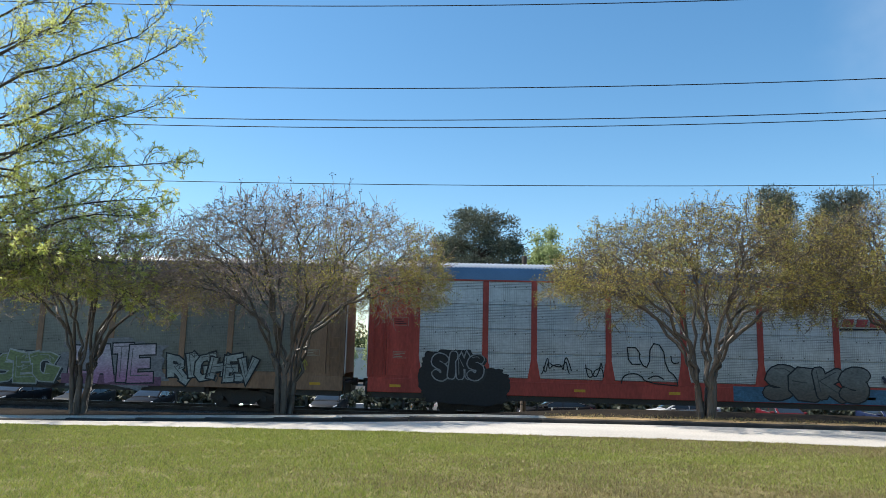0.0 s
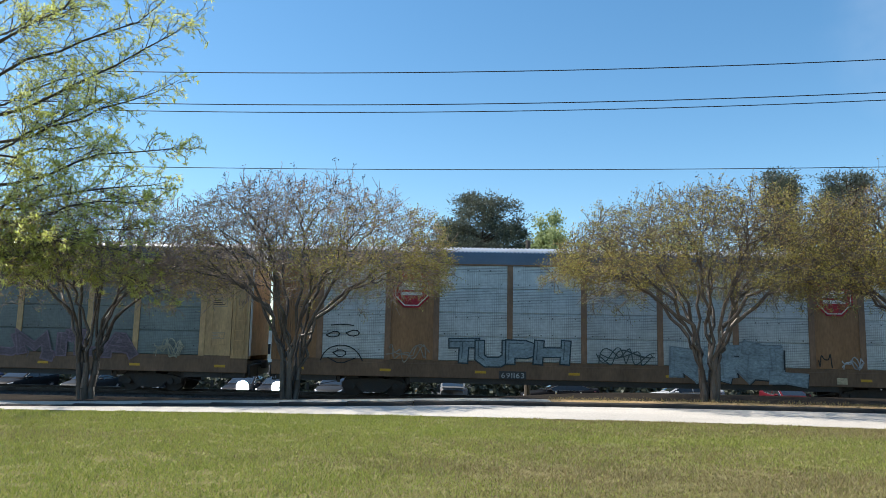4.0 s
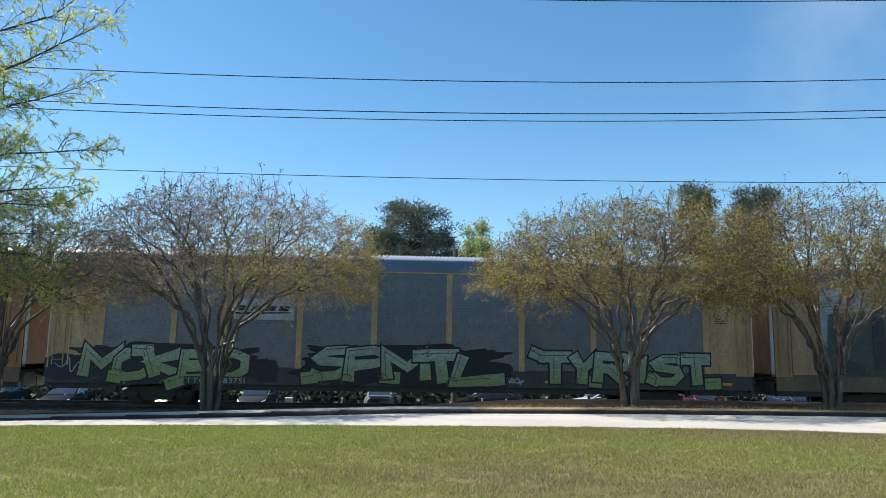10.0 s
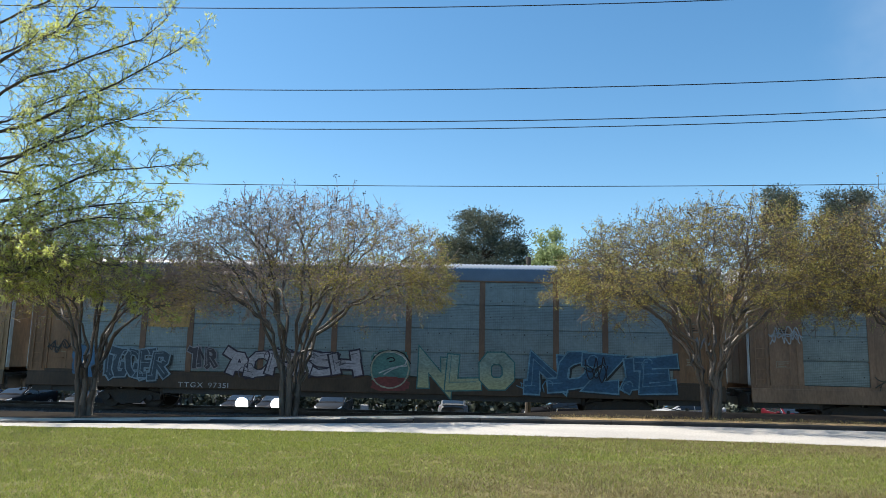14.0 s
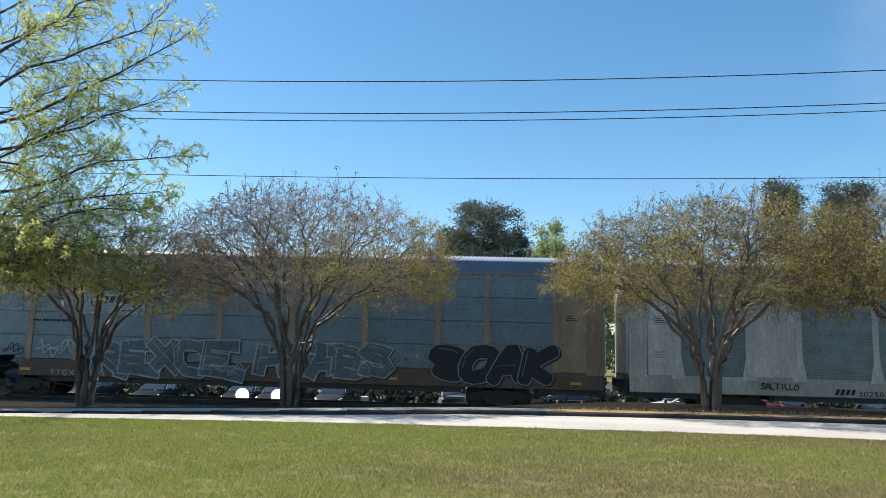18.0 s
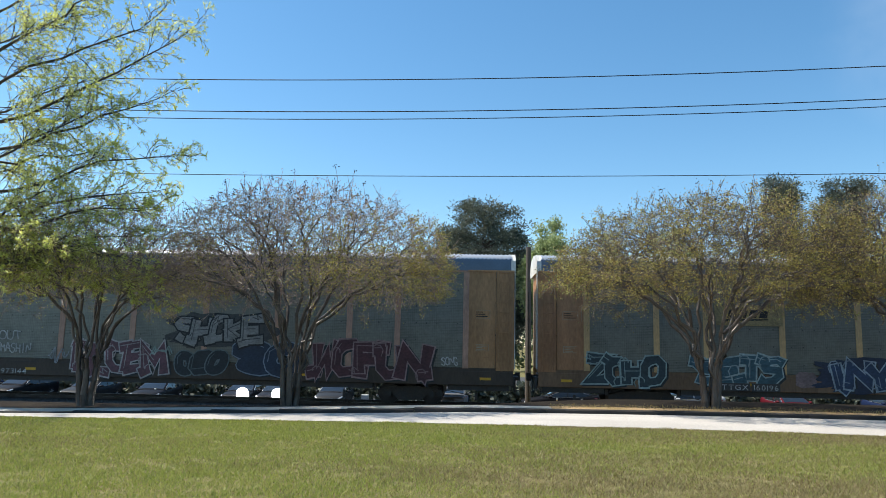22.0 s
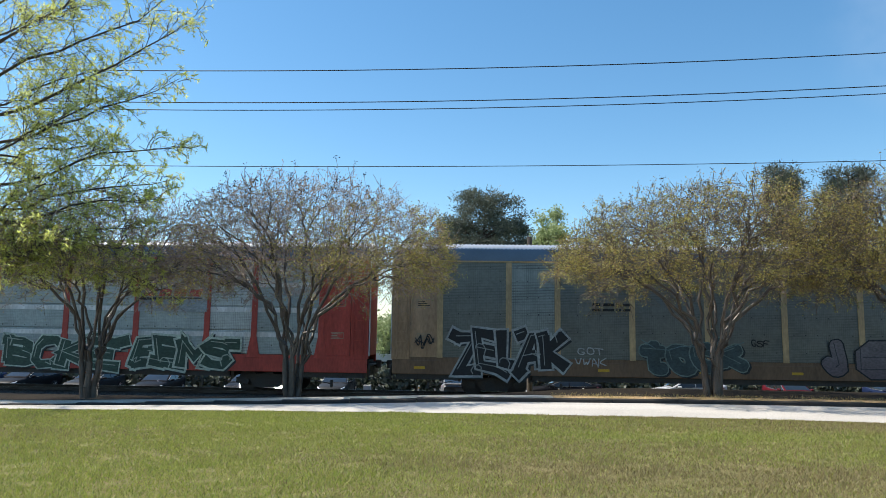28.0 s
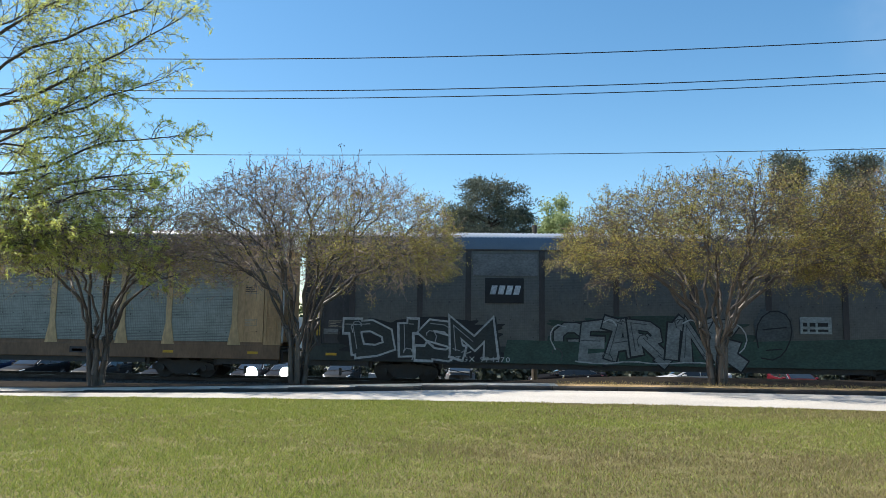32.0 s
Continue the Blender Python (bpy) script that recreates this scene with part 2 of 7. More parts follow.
# skeletons of painted capitals on a grid of eight by eight: strokes parted by bars
SKELETON = dict(A="00 38 58 80|13 73", B="00 08 58 77 75 54 04|54 83 81 60 00", C="77 58 28 06 02 20 50 71", D="00 08 48 76 72 40 00", E="80 00 08 88|04 64",
                F="00 08 88|04 64", G="77 58 28 06 02 20 60 73 43", H="00 08|80 88|04 84", I="40 48", J="68 61 40 20 02", K="00 08|88 04 80", L="08 00 80",
                M="00 08 43 88 80", N="00 08 80 88", O="28 06 02 20 60 82 86 68 28", P="00 08 58 77 75 54 04", Q="28 06 02 20 60 82 86 68 28|52 80",
                R="00 08 58 77 75 54 04|34 80", S="87 68 28 06 15 74 82 60 20 01", T="40 48|08 88", U="08 02 20 60 82 88", V="08 40 88", W="08 20 45 60 88",
                X="00 88|08 80", Y="08 44 88|44 40", Z="08 88 00 80", t="38 31 40 60|06 66", n="00 06|05 26 56 75 70", h="00 08|04 25 55 74 70",
                k="00 08|76 03 80", o="26 05 02 20 60 82 85 66 26")


def band(g, pts, half, ext, flare, rounded, y):
    """One painted stroke along pts as a flat ribbon with mitred corners; its ends are cut, flared or rounded."""
    pts = [Vector(p) for p in pts]
    if rounded and len(pts) > 2:
        soft = [pts[0]]
        for p, q in zip(pts, pts[1:]):
            soft += [p.lerp(q, 0.28), p.lerp(q, 0.72)]
        pts = soft + [pts[-1]]
    d0, d1 = (pts[1] - pts[0]).normalized(), (pts[-1] - pts[-2]).normalized()
    wide = [half] * len(pts)
    if rounded:
        pts = [pts[0] - d0 * half * 0.8, pts[0] - d0 * half * 0.45] + pts + [pts[-1] + d1 * half * 0.45, pts[-1] + d1 * half * 0.8]
        wide = [half * 0.45, half * 0.85] + wide + [half * 0.85, half * 0.45]
    else:
        pts[0], pts[-1] = pts[0] - d0 * ext, pts[-1] + d1 * ext
        wide[0] = wide[-1] = half * (1 + flare)
    v = []
    for i, p in enumerate(pts):
        u0 = (p - pts[i - 1]).normalized() if i else (pts[1] - p).normalized()
        u1 = (pts[i + 1] - p).normalized() if i < len(pts) - 1 else u0
        n = Vector((-u0.y - u1.y, u0.x + u1.x))
        n = n.normalized() if n.length > 1e-3 else Vector((-u0.y, u0.x))
        k = wide[i] / max(abs(n.dot(Vector((-u0.y, u0.x)))), 0.42)
        v += [(p.x + n.x * k, y - 0.00001 * i, p.y + n.y * k), (p.x - n.x * k, y - 0.00001 * i, p.y - n.y * k)]
    g.add(v, [(2 * i, 2 * i + 2, 2 * i + 3, 2 * i + 1) for i in range(len(pts) - 1)])


def letter_strokes(word, x0, x1, z0, z1, seed, lean, wave, spikes):
    """The strokes of every letter of a painted word, leaning and swelling a little, with arms that run out of the letters."""
    rng = random.Random(seed)
    n = len(word)
    step, h = (x1 - x0) / n, z1 - z0
    letters = []
    for i, ch in enumerate(word):
        sx, sz, lift = rng.uniform(0.84, 1.06) * (1.0 if spikes else 0.88), rng.uniform(0.84, 1.0), rng.uniform(-0.07, 0.07)
        tilt, ph = rng.uniform(-lean, lean), rng.uniform(0, 6)
        arms = [(rng.choice((-1, 1)), rng.choice((0, 8)), rng.uniform(0.25, 0.6), rng.uniform(-0.12, 0.2)) for _ in range(spikes)]
        code = SKELETON.get(ch, SKELETON.get(ch.upper()))
        if not code:
            continue
        width = 0.45 if ch in "IJ" else 1.0
        strokes_ = [[(int(p[0]), int(p[1])) for p in st.split()] for st in code.split("|")]
        for side, row, ln, up in arms:
            strokes_.append([(4 + 3 * side, row), (4 + 3 * side + side * 7 * ln, row + (8 * up if row else -8 * up))])

        def put(gx, gz):
            a, b = (gx / 8 - 0.5) * width * sx, (gz / 8 - 0.5) * sz + lift
            a += tilt * b + wave * math.sin(3.1 * b + ph)
            b += wave * math.sin(2.7 * a + ph)
            return x0 + (i + 0.5 + a) * step, (z0 + z1) / 2 + b * h

        letters.append([[put(*p) for p in st] for st in strokes_])
    return letters


def graffito(c, word, x0, x1, z0, z1, y, seed, fill, line, style="wild"):
    """A painted word: per letter an outline, a filling, a second thin line and cuts, each letter lapping over the one before."""
    h, step = z1 - z0, (x1 - x0) / max(len(word), 1)
    fat = {"wild": 0.112, "bubble": 0.155, "block": 0.135, "line": 0.0}[style] * min(h, step * 1.5)
    edge = (0.055 if sum(line or (0, 0, 0)) < 0.3 else 0.05) if h > 1.0 else 0.03
    if fill and line and h > 1.2 and sum(fill[:3]) < 0.16 and sum(line) > 0.85:
        edge = 0.075
    if style == "line":
        fat, edge = 0.0, (0.035 if h > 0.8 else 0.022)
    m = fat + edge
    letters = letter_strokes(word, x0 + m + 0.05, x1 - m - 0.05, z0 + m, z1 - m, seed, 0.16 if style != "block" else 0.05, 0.06 if style != "block" else 0.02, 1 if style == "wild" else 0)
    flare, rounded = (0.35, False) if style == "wild" else (0.0, style != "block")
    rng = random.Random(seed + 5)
    for i, strokes_ in enumerate(letters):
        back, front, glint, cast = Geo(), Geo(), Geo(), Geo()
        for q, st in enumerate(strokes_):
            yy = y - 0.0024 * i - 0.00015 * q
            band(back, st, fat + edge, fat * 0.5 + edge, flare, rounded, yy)
            if fat > 0 and h > 1.0 and sum(line or (0, 0, 0)) > 0.5:
                band(cast, [(px + 0.075, pz - 0.055) for px, pz in st], fat + edge, fat * 0.5, flare, rounded, y + 0.0022 - 0.0002 * i)
            if fat > 0:
                band(front, st, fat, fat * 0.5, flare, rounded, yy - 0.0011)
            if fat > 0.05 and rng.random() < 0.75:
                band(glint, [(px - fat * 0.35, pz + fat * 0.4) for px, pz in st[:3]], 0.017, 0.0, 0.0, False, yy - 0.002)
        if style == "wild" and h > 1.0 and line:
            # a curl or a jag of the outline's paint beside the letter
            px, pz = rng.choice(rng.choice(strokes_))
            turn = rng.choice((-1, 1))
            if rng.random() < 0.6:
                curl = [(px + turn * (0.10 + 0.05 * k) * math.cos(0.8 * k), pz + (0.10 + 0.05 * k) * math.sin(0.8 * k)) for k in range(6)]
            else:
                curl = [(px, pz), (px + turn * 0.22, pz + 0.16), (px + turn * 0.16, pz - 0.05), (px + turn * 0.40, pz + 0.05)]
            band(glint, [(u, min(max(w, z0), z1)) for u, w in curl], 0.02, 0.0, 0.0, False, y - 0.0024 * i - 0.0036)
        if cast.v:
            part("graffiti_shadow", cast, paint((0.022, 0.024, 0.026)), c)
        if line:
            part("graffiti_outline", back, paint(line), c)
        if fill and fat > 0:
            part("graffiti_letter", front, paint(fill), c, "spray-painted letter")
            if line and glint.v:
                tagged(part("graffiti_shading", glint, paint(tuple(round(0.25 * p + 0.75 * q, 3) for p, q in zip(fill[:3], line))), c), kind="stuff")


def blob(x0, x1, z0, z1, y, seed, n=72, rough=0.18):
    """A patch of paint with an uneven rounded rim."""
    rng = random.Random(seed)
    ph = [rng.uniform(0, 6.28) for _ in range(4)]
    cx, cz, a, b = (x0 + x1) / 2, (z0 + z1) / 2, (x1 - x0) / 2, (z1 - z0) / 2
    v = []
    for i in range(n):
        t = math.tau * i / n
        k = 1 - 0.75 * rough + rough * (abs(math.sin(3.5 * t + ph[0])) * 0.55 + abs(math.sin(6.5 * t + ph[1])) * 0.4 + abs(math.sin(13.5 * t + ph[2])) * 0.25)
        ex = math.copysign(abs(math.cos(t)) ** 0.55, math.cos(t))
        ez = math.copysign(abs(math.sin(t)) ** 0.55, math.sin(t))
        v.append((cx + a * ex * k, y, cz + b * ez * k))
    return Geo().add(v, [tuple(range(n))])


# ---- lie of the land ----
def curve_at(x, pts):
    return float(np.interp(x, [p[0] for p in pts], [p[1] for p in pts]))


NEAR = [(-240, 10.5), (-60, 10.5), (-25, 12.3), (-8, 13.45), (-4, 13.9), (0, 14.15), (5, 14.15), (8, 13.9), (11, 13.0), (14, 12.0), (18, 10.8), (26, 9.0), (40, 7.2), (60, 4.5), (240, 4.5)]
FAR = [(-240, 12.6), (-60, 12.6), (-25, 14.4), (-8, 15.6), (-4, 15.9), (0, 16.4), (5, 16.85), (10, 16.8), (16, 16.5), (24, 15.8), (40, 13.5), (60, 9.5), (240, 9.5)]


def smooth_curve(pts):
    xs = np.linspace(pts[0][0], pts[-1][0], 961)
    ys = np.interp(xs, [p[0] for p in pts], [p[1] for p in pts])
    for _ in range(12):
        ys[1:-1] = 0.25 * ys[:-2] + 0.5 * ys[1:-1] + 0.25 * ys[2:]
    return list(zip(xs, ys))


NEAR, FAR = smooth_curve(NEAR), smooth_curve(FAR)


def road_z(x):
    return -0.025 * min(max(-x, 0), 10)


def bank(x):
    """The low bank behind the trees, which rises towards +x."""
    k = min(max((x + 3) / 8, 0), 1)
    return k * k * (3 - 2 * k)


def far_profile(y):
    """Height of the ground behind the verge: down to the railway, and further down to the car park."""
    return float(np.interp(y, [18.5, 20.5, 24, 26.6, 27.6, 33.0, 34.2, 38, 42, 70, 120, 3000], [-0.35, -0.6, -1.0, -1.24, -1.24, -1.24, -1.26, -2.1, -2.6, -2.8, -3.0, -3.4]))


m_lawn = mat("lawn_soil", (0.15, 0.145, 0.055), rough=0.9, col2=(0.19, 0.155, 0.075), scale=0.35, spots=0.52, bump=0.5, bscale=45, grain=0.22, spec=0.1)
m_verge = mat("dry_verge", (0.42, 0.29, 0.17), rough=0.95, col2=(0.24, 0.18, 0.08), scale=1.3, bump=0.5, bscale=30, grain=0.25, spec=0.1)
m_road = mat("pale_worn_road", (0.53, 0.50, 0.455), rough=0.85, col2=(0.40, 0.375, 0.34), scale=0.8, bump=0.25, bscale=70, grain=0.12, stretch=(0.4, 1, 1))
# kerb concrete is near-black: the shade on its road face is in the colour
m_kerb = mat("shaded_kerb_concrete", (0.042, 0.038, 0.034), rough=0.85, col2=(0.022, 0.02, 0.018), scale=2.0, bump=0.3, bscale=50, vary=0.10)
m_ballast = mat("ballast_stone", (0.10, 0.092, 0.084), rough=0.9, col2=(0.06, 0.052, 0.047), scale=2.5, bump=1.0, bscale=16, grain=0.35)
m_steel = mat("rail_steel", (0.10, 0.08, 0.07), rough=0.45, metal=0.7, col2=(0.06, 0.04, 0.03), scale=2)
m_tie = mat("old_tie_wood", (0.10, 0.08, 0.065), rough=0.9, bump=0.4, bscale=20, vary=0.2)


def strip(name, xs, lines, material, label, category, kind="structure"):
    """A ground strip: for every x, points (y, z) given by lines(x)."""
    rows = [lines(x) for x in xs]
    k = len(rows[0])
    v = [(x, y, z) for x, r in zip(xs, rows) for y, z in r]
    f = [(i * k + j, (i + 1) * k + j, (i + 1) * k + j + 1, i * k + j + 1) for i in range(len(xs) - 1) for j in range(k - 1)]
    me = fast_mesh(name, v, f, True)
    return tagged(part(name, me, material), label, category, "", kind)


XS = [-240, -160, -110, -80] + [-60 + 1.0 * i for i in range(121)] + [80, 120, 240]
WIDE = [-3000, -900, -400] + XS + [400, 900, 3000]


def ground_line(x):
    n, fa, zr = curve_at(x, NEAR), curve_at(x, FAR), road_z(x)
    k = fa + 0.16
    pts = [(-3000, -1.0), (-200, -0.2), (-20, 0)] + [(-20 + (n + 20) * s, 0.0) for s in (0.5, 0.7, 0.85, 0.95)]
    pts += [(n - 0.03, 0.0), (n, min(zr, 0) - 0.09), (fa + 0.1, zr - 0.09), (k, zr + 0.05), (max(k + 1.2, 17.6), zr * 0.9 - 0.05), (max(k + 3.2, 19.6), -0.38)]
    y0 = pts[-1][0]
    pts += [(max(y, y0 + 0.2 * i), far_profile(y)) for i, y in enumerate((20.5, 22, 24, 26.6, 27.6, 33.0, 34.2, 36, 38, 42, 70, 120, 3000), 1)]
    return pts


strip("ground", WIDE, ground_line, m_lawn, "mown lawn and rough grass around the road and railway", "ground")
strip("road", XS, lambda x: [(curve_at(x, NEAR) - 0.02 + (curve_at(x, FAR) - curve_at(x, NEAR) + 0.06) * s,
                              0.02 * (1 - s) + road_z(x) * s + 0.06 * math.sin(math.pi * s) - 0.012 + 0.035 * s) for s in (0, 0.15, 0.3, 0.5, 0.7, 0.85, 1)],
      m_road, "narrow pale worn concrete road bending past the lawn", "road")
def verge_line(x):
    f, r = curve_at(x, FAR), road_z(x)
    return [(f + 0.15, r + 0.112), (f + 0.45, r * 0.97 + 0.125), (f + 0.95, r * 0.95 + 0.105)]


strip("footway", [x for x in XS if x <= 1.0] + [1.9], verge_line, mat("pale_footway", (0.50, 0.47, 0.42), rough=0.9, col2=(0.30, 0.28, 0.22), scale=1.6, spots=0.55, bump=0.3, bscale=40, grain=0.15), "narrow pale concrete edging behind the kerb", "footway")
strip("verge", [1.9] + [x for x in XS if x >= 2.0], verge_line, m_verge, "strip of dry tan pine straw behind the kerb", "verge")
# dark mulch; the shade of trees and train is also put into its colour
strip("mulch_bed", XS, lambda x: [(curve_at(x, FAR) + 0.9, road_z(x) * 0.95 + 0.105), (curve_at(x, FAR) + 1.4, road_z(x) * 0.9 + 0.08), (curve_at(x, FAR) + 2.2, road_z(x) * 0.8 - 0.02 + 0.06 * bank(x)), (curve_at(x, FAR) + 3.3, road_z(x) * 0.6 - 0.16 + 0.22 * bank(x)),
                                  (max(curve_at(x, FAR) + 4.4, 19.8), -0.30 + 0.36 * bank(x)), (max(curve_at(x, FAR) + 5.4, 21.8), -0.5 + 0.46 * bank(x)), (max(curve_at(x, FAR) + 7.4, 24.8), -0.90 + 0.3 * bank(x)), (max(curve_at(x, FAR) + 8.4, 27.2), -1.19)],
      mat("dark_shaded_mulch", (0.018, 0.015, 0.012), rough=0.95, col2=(0.030, 0.024, 0.017), scale=1.5, bump=0.7, bscale=25, grain=0.3, spec=0.1), "dark mulch and leaf litter under the street trees, shade put into its colour", "mulch")
tagged(part("car_park", Geo().add([(-200, 41, -2.49), (260, 41, -2.49), (260, 100, -2.76), (-200, 100, -2.76)], [(0, 1, 2, 3)]),
            mat("asphalt", (0.06, 0.06, 0.062), rough=0.9, bump=0.3, grain=0.2, scale=0.5)), "dark asphalt car park behind the railway", "car park", kind="structure")

# kerb of separate stones along the far side of the road
kerb = thing("kerb", "weathered concrete kerb along the far side of the road, coloured dark as if shaded", "kerb", kind="structure")


def kerb_stones():
    g = Geo()
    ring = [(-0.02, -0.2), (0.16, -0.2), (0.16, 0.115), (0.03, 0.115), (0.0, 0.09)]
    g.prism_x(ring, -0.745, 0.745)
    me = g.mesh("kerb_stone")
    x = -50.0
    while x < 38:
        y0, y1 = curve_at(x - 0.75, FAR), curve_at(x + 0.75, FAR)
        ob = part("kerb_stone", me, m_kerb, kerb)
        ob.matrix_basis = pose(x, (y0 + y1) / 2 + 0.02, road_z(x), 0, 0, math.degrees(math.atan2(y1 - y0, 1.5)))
        x += 1.5


def railway():
    RAIL = -0.88
    cy = 30.05
    bed = Geo().prism_x([(cy - 2.9, -1.22), (cy - 1.75, -1.05), (cy + 1.75, -1.05), (cy + 2.9, -1.22)], -420, 480)
    tagged(part("ballast_bed", bed, m_ballast), "grey crushed stone bed of the railway", "ballast", kind="stuff")
    track = thing("railway_track", "single railway track with steel rails on worn wooden ties", "track", kind="structure")
    head = [(-0.07, -0.17), (0.07, -0.17), (0.07, -0.15), (0.012, -0.12), (0.012, -0.05), (0.036, -0.035), (0.036, -0.005), (0.025, 0),
            (-0.025, 0), (-0.036, -0.005), (-0.036, -0.035), (-0.012, -0.05), (-0.012, -0.12), (-0.07, -0.15)]
    for s in (-0.7525, 0.7525):
        part("rail", Geo().prism_x([(cy + s + y, RAIL + z) for y, z in head], -420, 480), m_steel, track)
    tie = Geo().box(-0.11, 0.11, -1.3, 1.3, -0.1, 0.07, 0.01).mesh("tie")
    for i in range(150):
        ob = part("tie", tie, m_tie, track)
        ob.matrix_basis = pose(-38 + i * 0.53, cy, RAIL - 0.235, 0, 0, random.uniform(-1, 1))
    # loose stones on the near shoulder
    rng = np.random.default_rng(4)
    n = 9000
    c = np.stack([rng.uniform(-40, 50, n), cy - 2.9 + 2.2 * rng.random(n) ** 0.8, np.zeros(n)], 1)
    c[:, 2] = np.interp(c[:, 1], [cy - 2.9, cy - 1.75, cy], [-1.22, -1.05, -1.05])
    oct_v = np.array([(1, 0, 0), (-1, 0, 0), (0, 1, 0), (0, -1, 0), (0, 0, 1), (0, 0, -1)], float)
    oct_f = np.array([(0, 2, 4), (2, 1, 4), (1, 3, 4), (3, 0, 4), (2, 0, 5), (1, 2, 5), (3, 1, 5), (0, 3, 5)])
    size = rng.uniform(0.02, 0.055, (n, 1, 1)) * rng.uniform(0.6, 1.4, (n, 6, 1))
    v = c[:, None] + oct_v[None] * size
    f = oct_f[None] + (np.arange(n) * 6)[:, None, None]
    tagged(part("ballast_stones", fast_mesh("ballast_stones", v.reshape(-1, 3), f.reshape(-1, 3)), m_ballast), "loose crushed stones beside the track", "ballast", kind="stuff")


# ---- the train ----
L, V, X0, RAILZ, TRACKY = 29.01, 15.523, -4.277, -0.45, 30.05
HALF = 14.05                      # half a car's body
MID = 14.325                      # marks on a car are given in metres from a point this far before its middle
FACE = -1.55                      # near face of the posts, in a car's own space
POSTS = [-12.1, -9.35, -7.4, -4.45, -1.5, 1.5, 4.45, 7.4, 9.35, 12.1]
RAIL_DROP = -0.43                 # rails lie this far under a car's own zero
SILL0, SILL1, TOP, EAVE = 0.40, 1.08, 4.93, 5.0

m_black = mat("black_underframe", (0.042, 0.043, 0.045), rough=0.6, col2=(0.06, 0.053, 0.047), scale=3, grain=0.2)
m_truck = mat("dusty_cast_steel", (0.045, 0.043, 0.041), rough=0.75, col2=(0.06, 0.045, 0.035), scale=5, grain=0.2)
m_wheel = mat("worn_wheel_steel", (0.06, 0.05, 0.045), rough=0.5, metal=0.5)
m_roof = mat("galvanised_roof", (0.56, 0.59, 0.63), rough=0.38, metal=0.55, col2=(0.50, 0.52, 0.54), scale=1.0, grain=0.06, vary=0.05)
m_mark = mat("yellow_reflector", (0.66, 0.36, 0.03), rough=0.4, grain=0.05)
m_white = mat("white_paint", (0.72, 0.72, 0.70), rough=0.6, col2=(0.6, 0.6, 0.57), grain=0.06)
m_faded = mat("faded_stencil", (0.38, 0.32, 0.23), rough=0.7, grain=0.1)
m_ink = mat("black_paint", (0.012, 0.012, 0.013), rough=0.5, grain=0.1)

RUST = (0.155, 0.085, 0.044)
TAN, BROWN, RED, CREAM, GREY, OCHRE = (0.45, 0.28, 0.12), (0.22, 0.12, 0.065), (0.36, 0.045, 0.03), (0.62, 0.58, 0.52), (0.52, 0.51, 0.485), (0.43, 0.28, 0.13)
steel_mats, panel_mats, paint_mats = {}, {}, {}


def steel(col):
    if col not in steel_mats:
        # weathered paint: paler and greyer than when new
        mean, fade = sum(col) / 3, (0.08 if col != RED else 0.04)
        worn = tuple(min(1.42 * (c * (1 - fade) + mean * fade), 0.78) for c in col)
        steel_mats[col] = mat("painted_steel", worn, rough=0.55, col2=tuple(c * 0.62 for c in worn), scale=1.1, grain=0.10, bscale=14, vary=0.06, stretch=(1, 1, 0.35))
    return steel_mats[col]


def skirt(col):
    if ("skirt", col) not in steel_mats:
        steel_mats["skirt", col] = mat("roof_side_sheet", col, rough=0.35, metal=0.5, scale=0.8, grain=0.06, col2=tuple(c * 0.8 for c in col))
    return steel_mats["skirt", col]


def sheet(col, lines):
    if (col, lines) not in panel_mats:
        worn = tuple(min(c * 1.58, 0.62) for c in col)
        panel_mats[col, lines] = plaid("side_sheet", worn, tuple(c * 0.25 for c in worn), lines)
    return panel_mats[col, lines]


def paint(col):
    """Spray paint; six numbers give a colour that fades into a second one towards the ground."""
    if col not in paint_mats:
        top = col[:3]
        m = mat("spray_paint", tuple(min(c * 1.12 + 0.004, 0.8) for c in top), rough=0.55, col2=tuple(min(1, c * 0.62 + 0.008) for c in top), scale=1.3, grain=0.16, bscale=9, stretch=(1, 1, 1.6))
        if len(col) == 6:
            nt = m.node_tree
            sep = nt.nodes.new("ShaderNodeSeparateXYZ")
            nt.links.new(nt.nodes["Texture Coordinate"].outputs["Object"], sep.inputs[0])
            span = nt.nodes.new("ShaderNodeMapRange")
            span.inputs["From Min"].default_value, span.inputs["From Max"].default_value = 1.6, 0.7
            nt.links.new(sep.outputs["Z"], span.inputs["Value"])
            fade = nt.nodes.new("ShaderNodeMix")
            fade.data_type = "RGBA"
            fade.inputs["B"].default_value = (*col[3:], 1)
            nt.links.new(span.outputs[0], fade.inputs["Factor"])
            hsv = nt.nodes["Hue/Saturation/Value"]
            nt.links.new(hsv.inputs["Color"].links[0].from_socket, fade.inputs["A"])
            nt.links.new(fade.outputs["Result"], hsv.inputs["Color"])
        paint_mats[col] = m
    return paint_mats[col]


def ribbed(name, prof, n, deep, still):
    """A sheet with fine ribs from eave to eave; the points listed in still stay flat."""
    xs = np.linspace(-HALF + 0.12, HALF - 0.12, n * 2 + 1)
    v = [(x, y * (1 + (deep * 0.45 * (i % 2) if j not in still else 0)), z + (deep * (i % 2) if j not in still else 0)) for i, x in enumerate(xs) for j, (y, z) in enumerate(prof)]
    m = len(prof)
    f = [(i * m + j, (i + 1) * m + j, (i + 1) * m + j + 1, i * m + j + 1) for i in range(2 * n) for j in range(m - 1)]
    return fast_mesh(name, v, f)


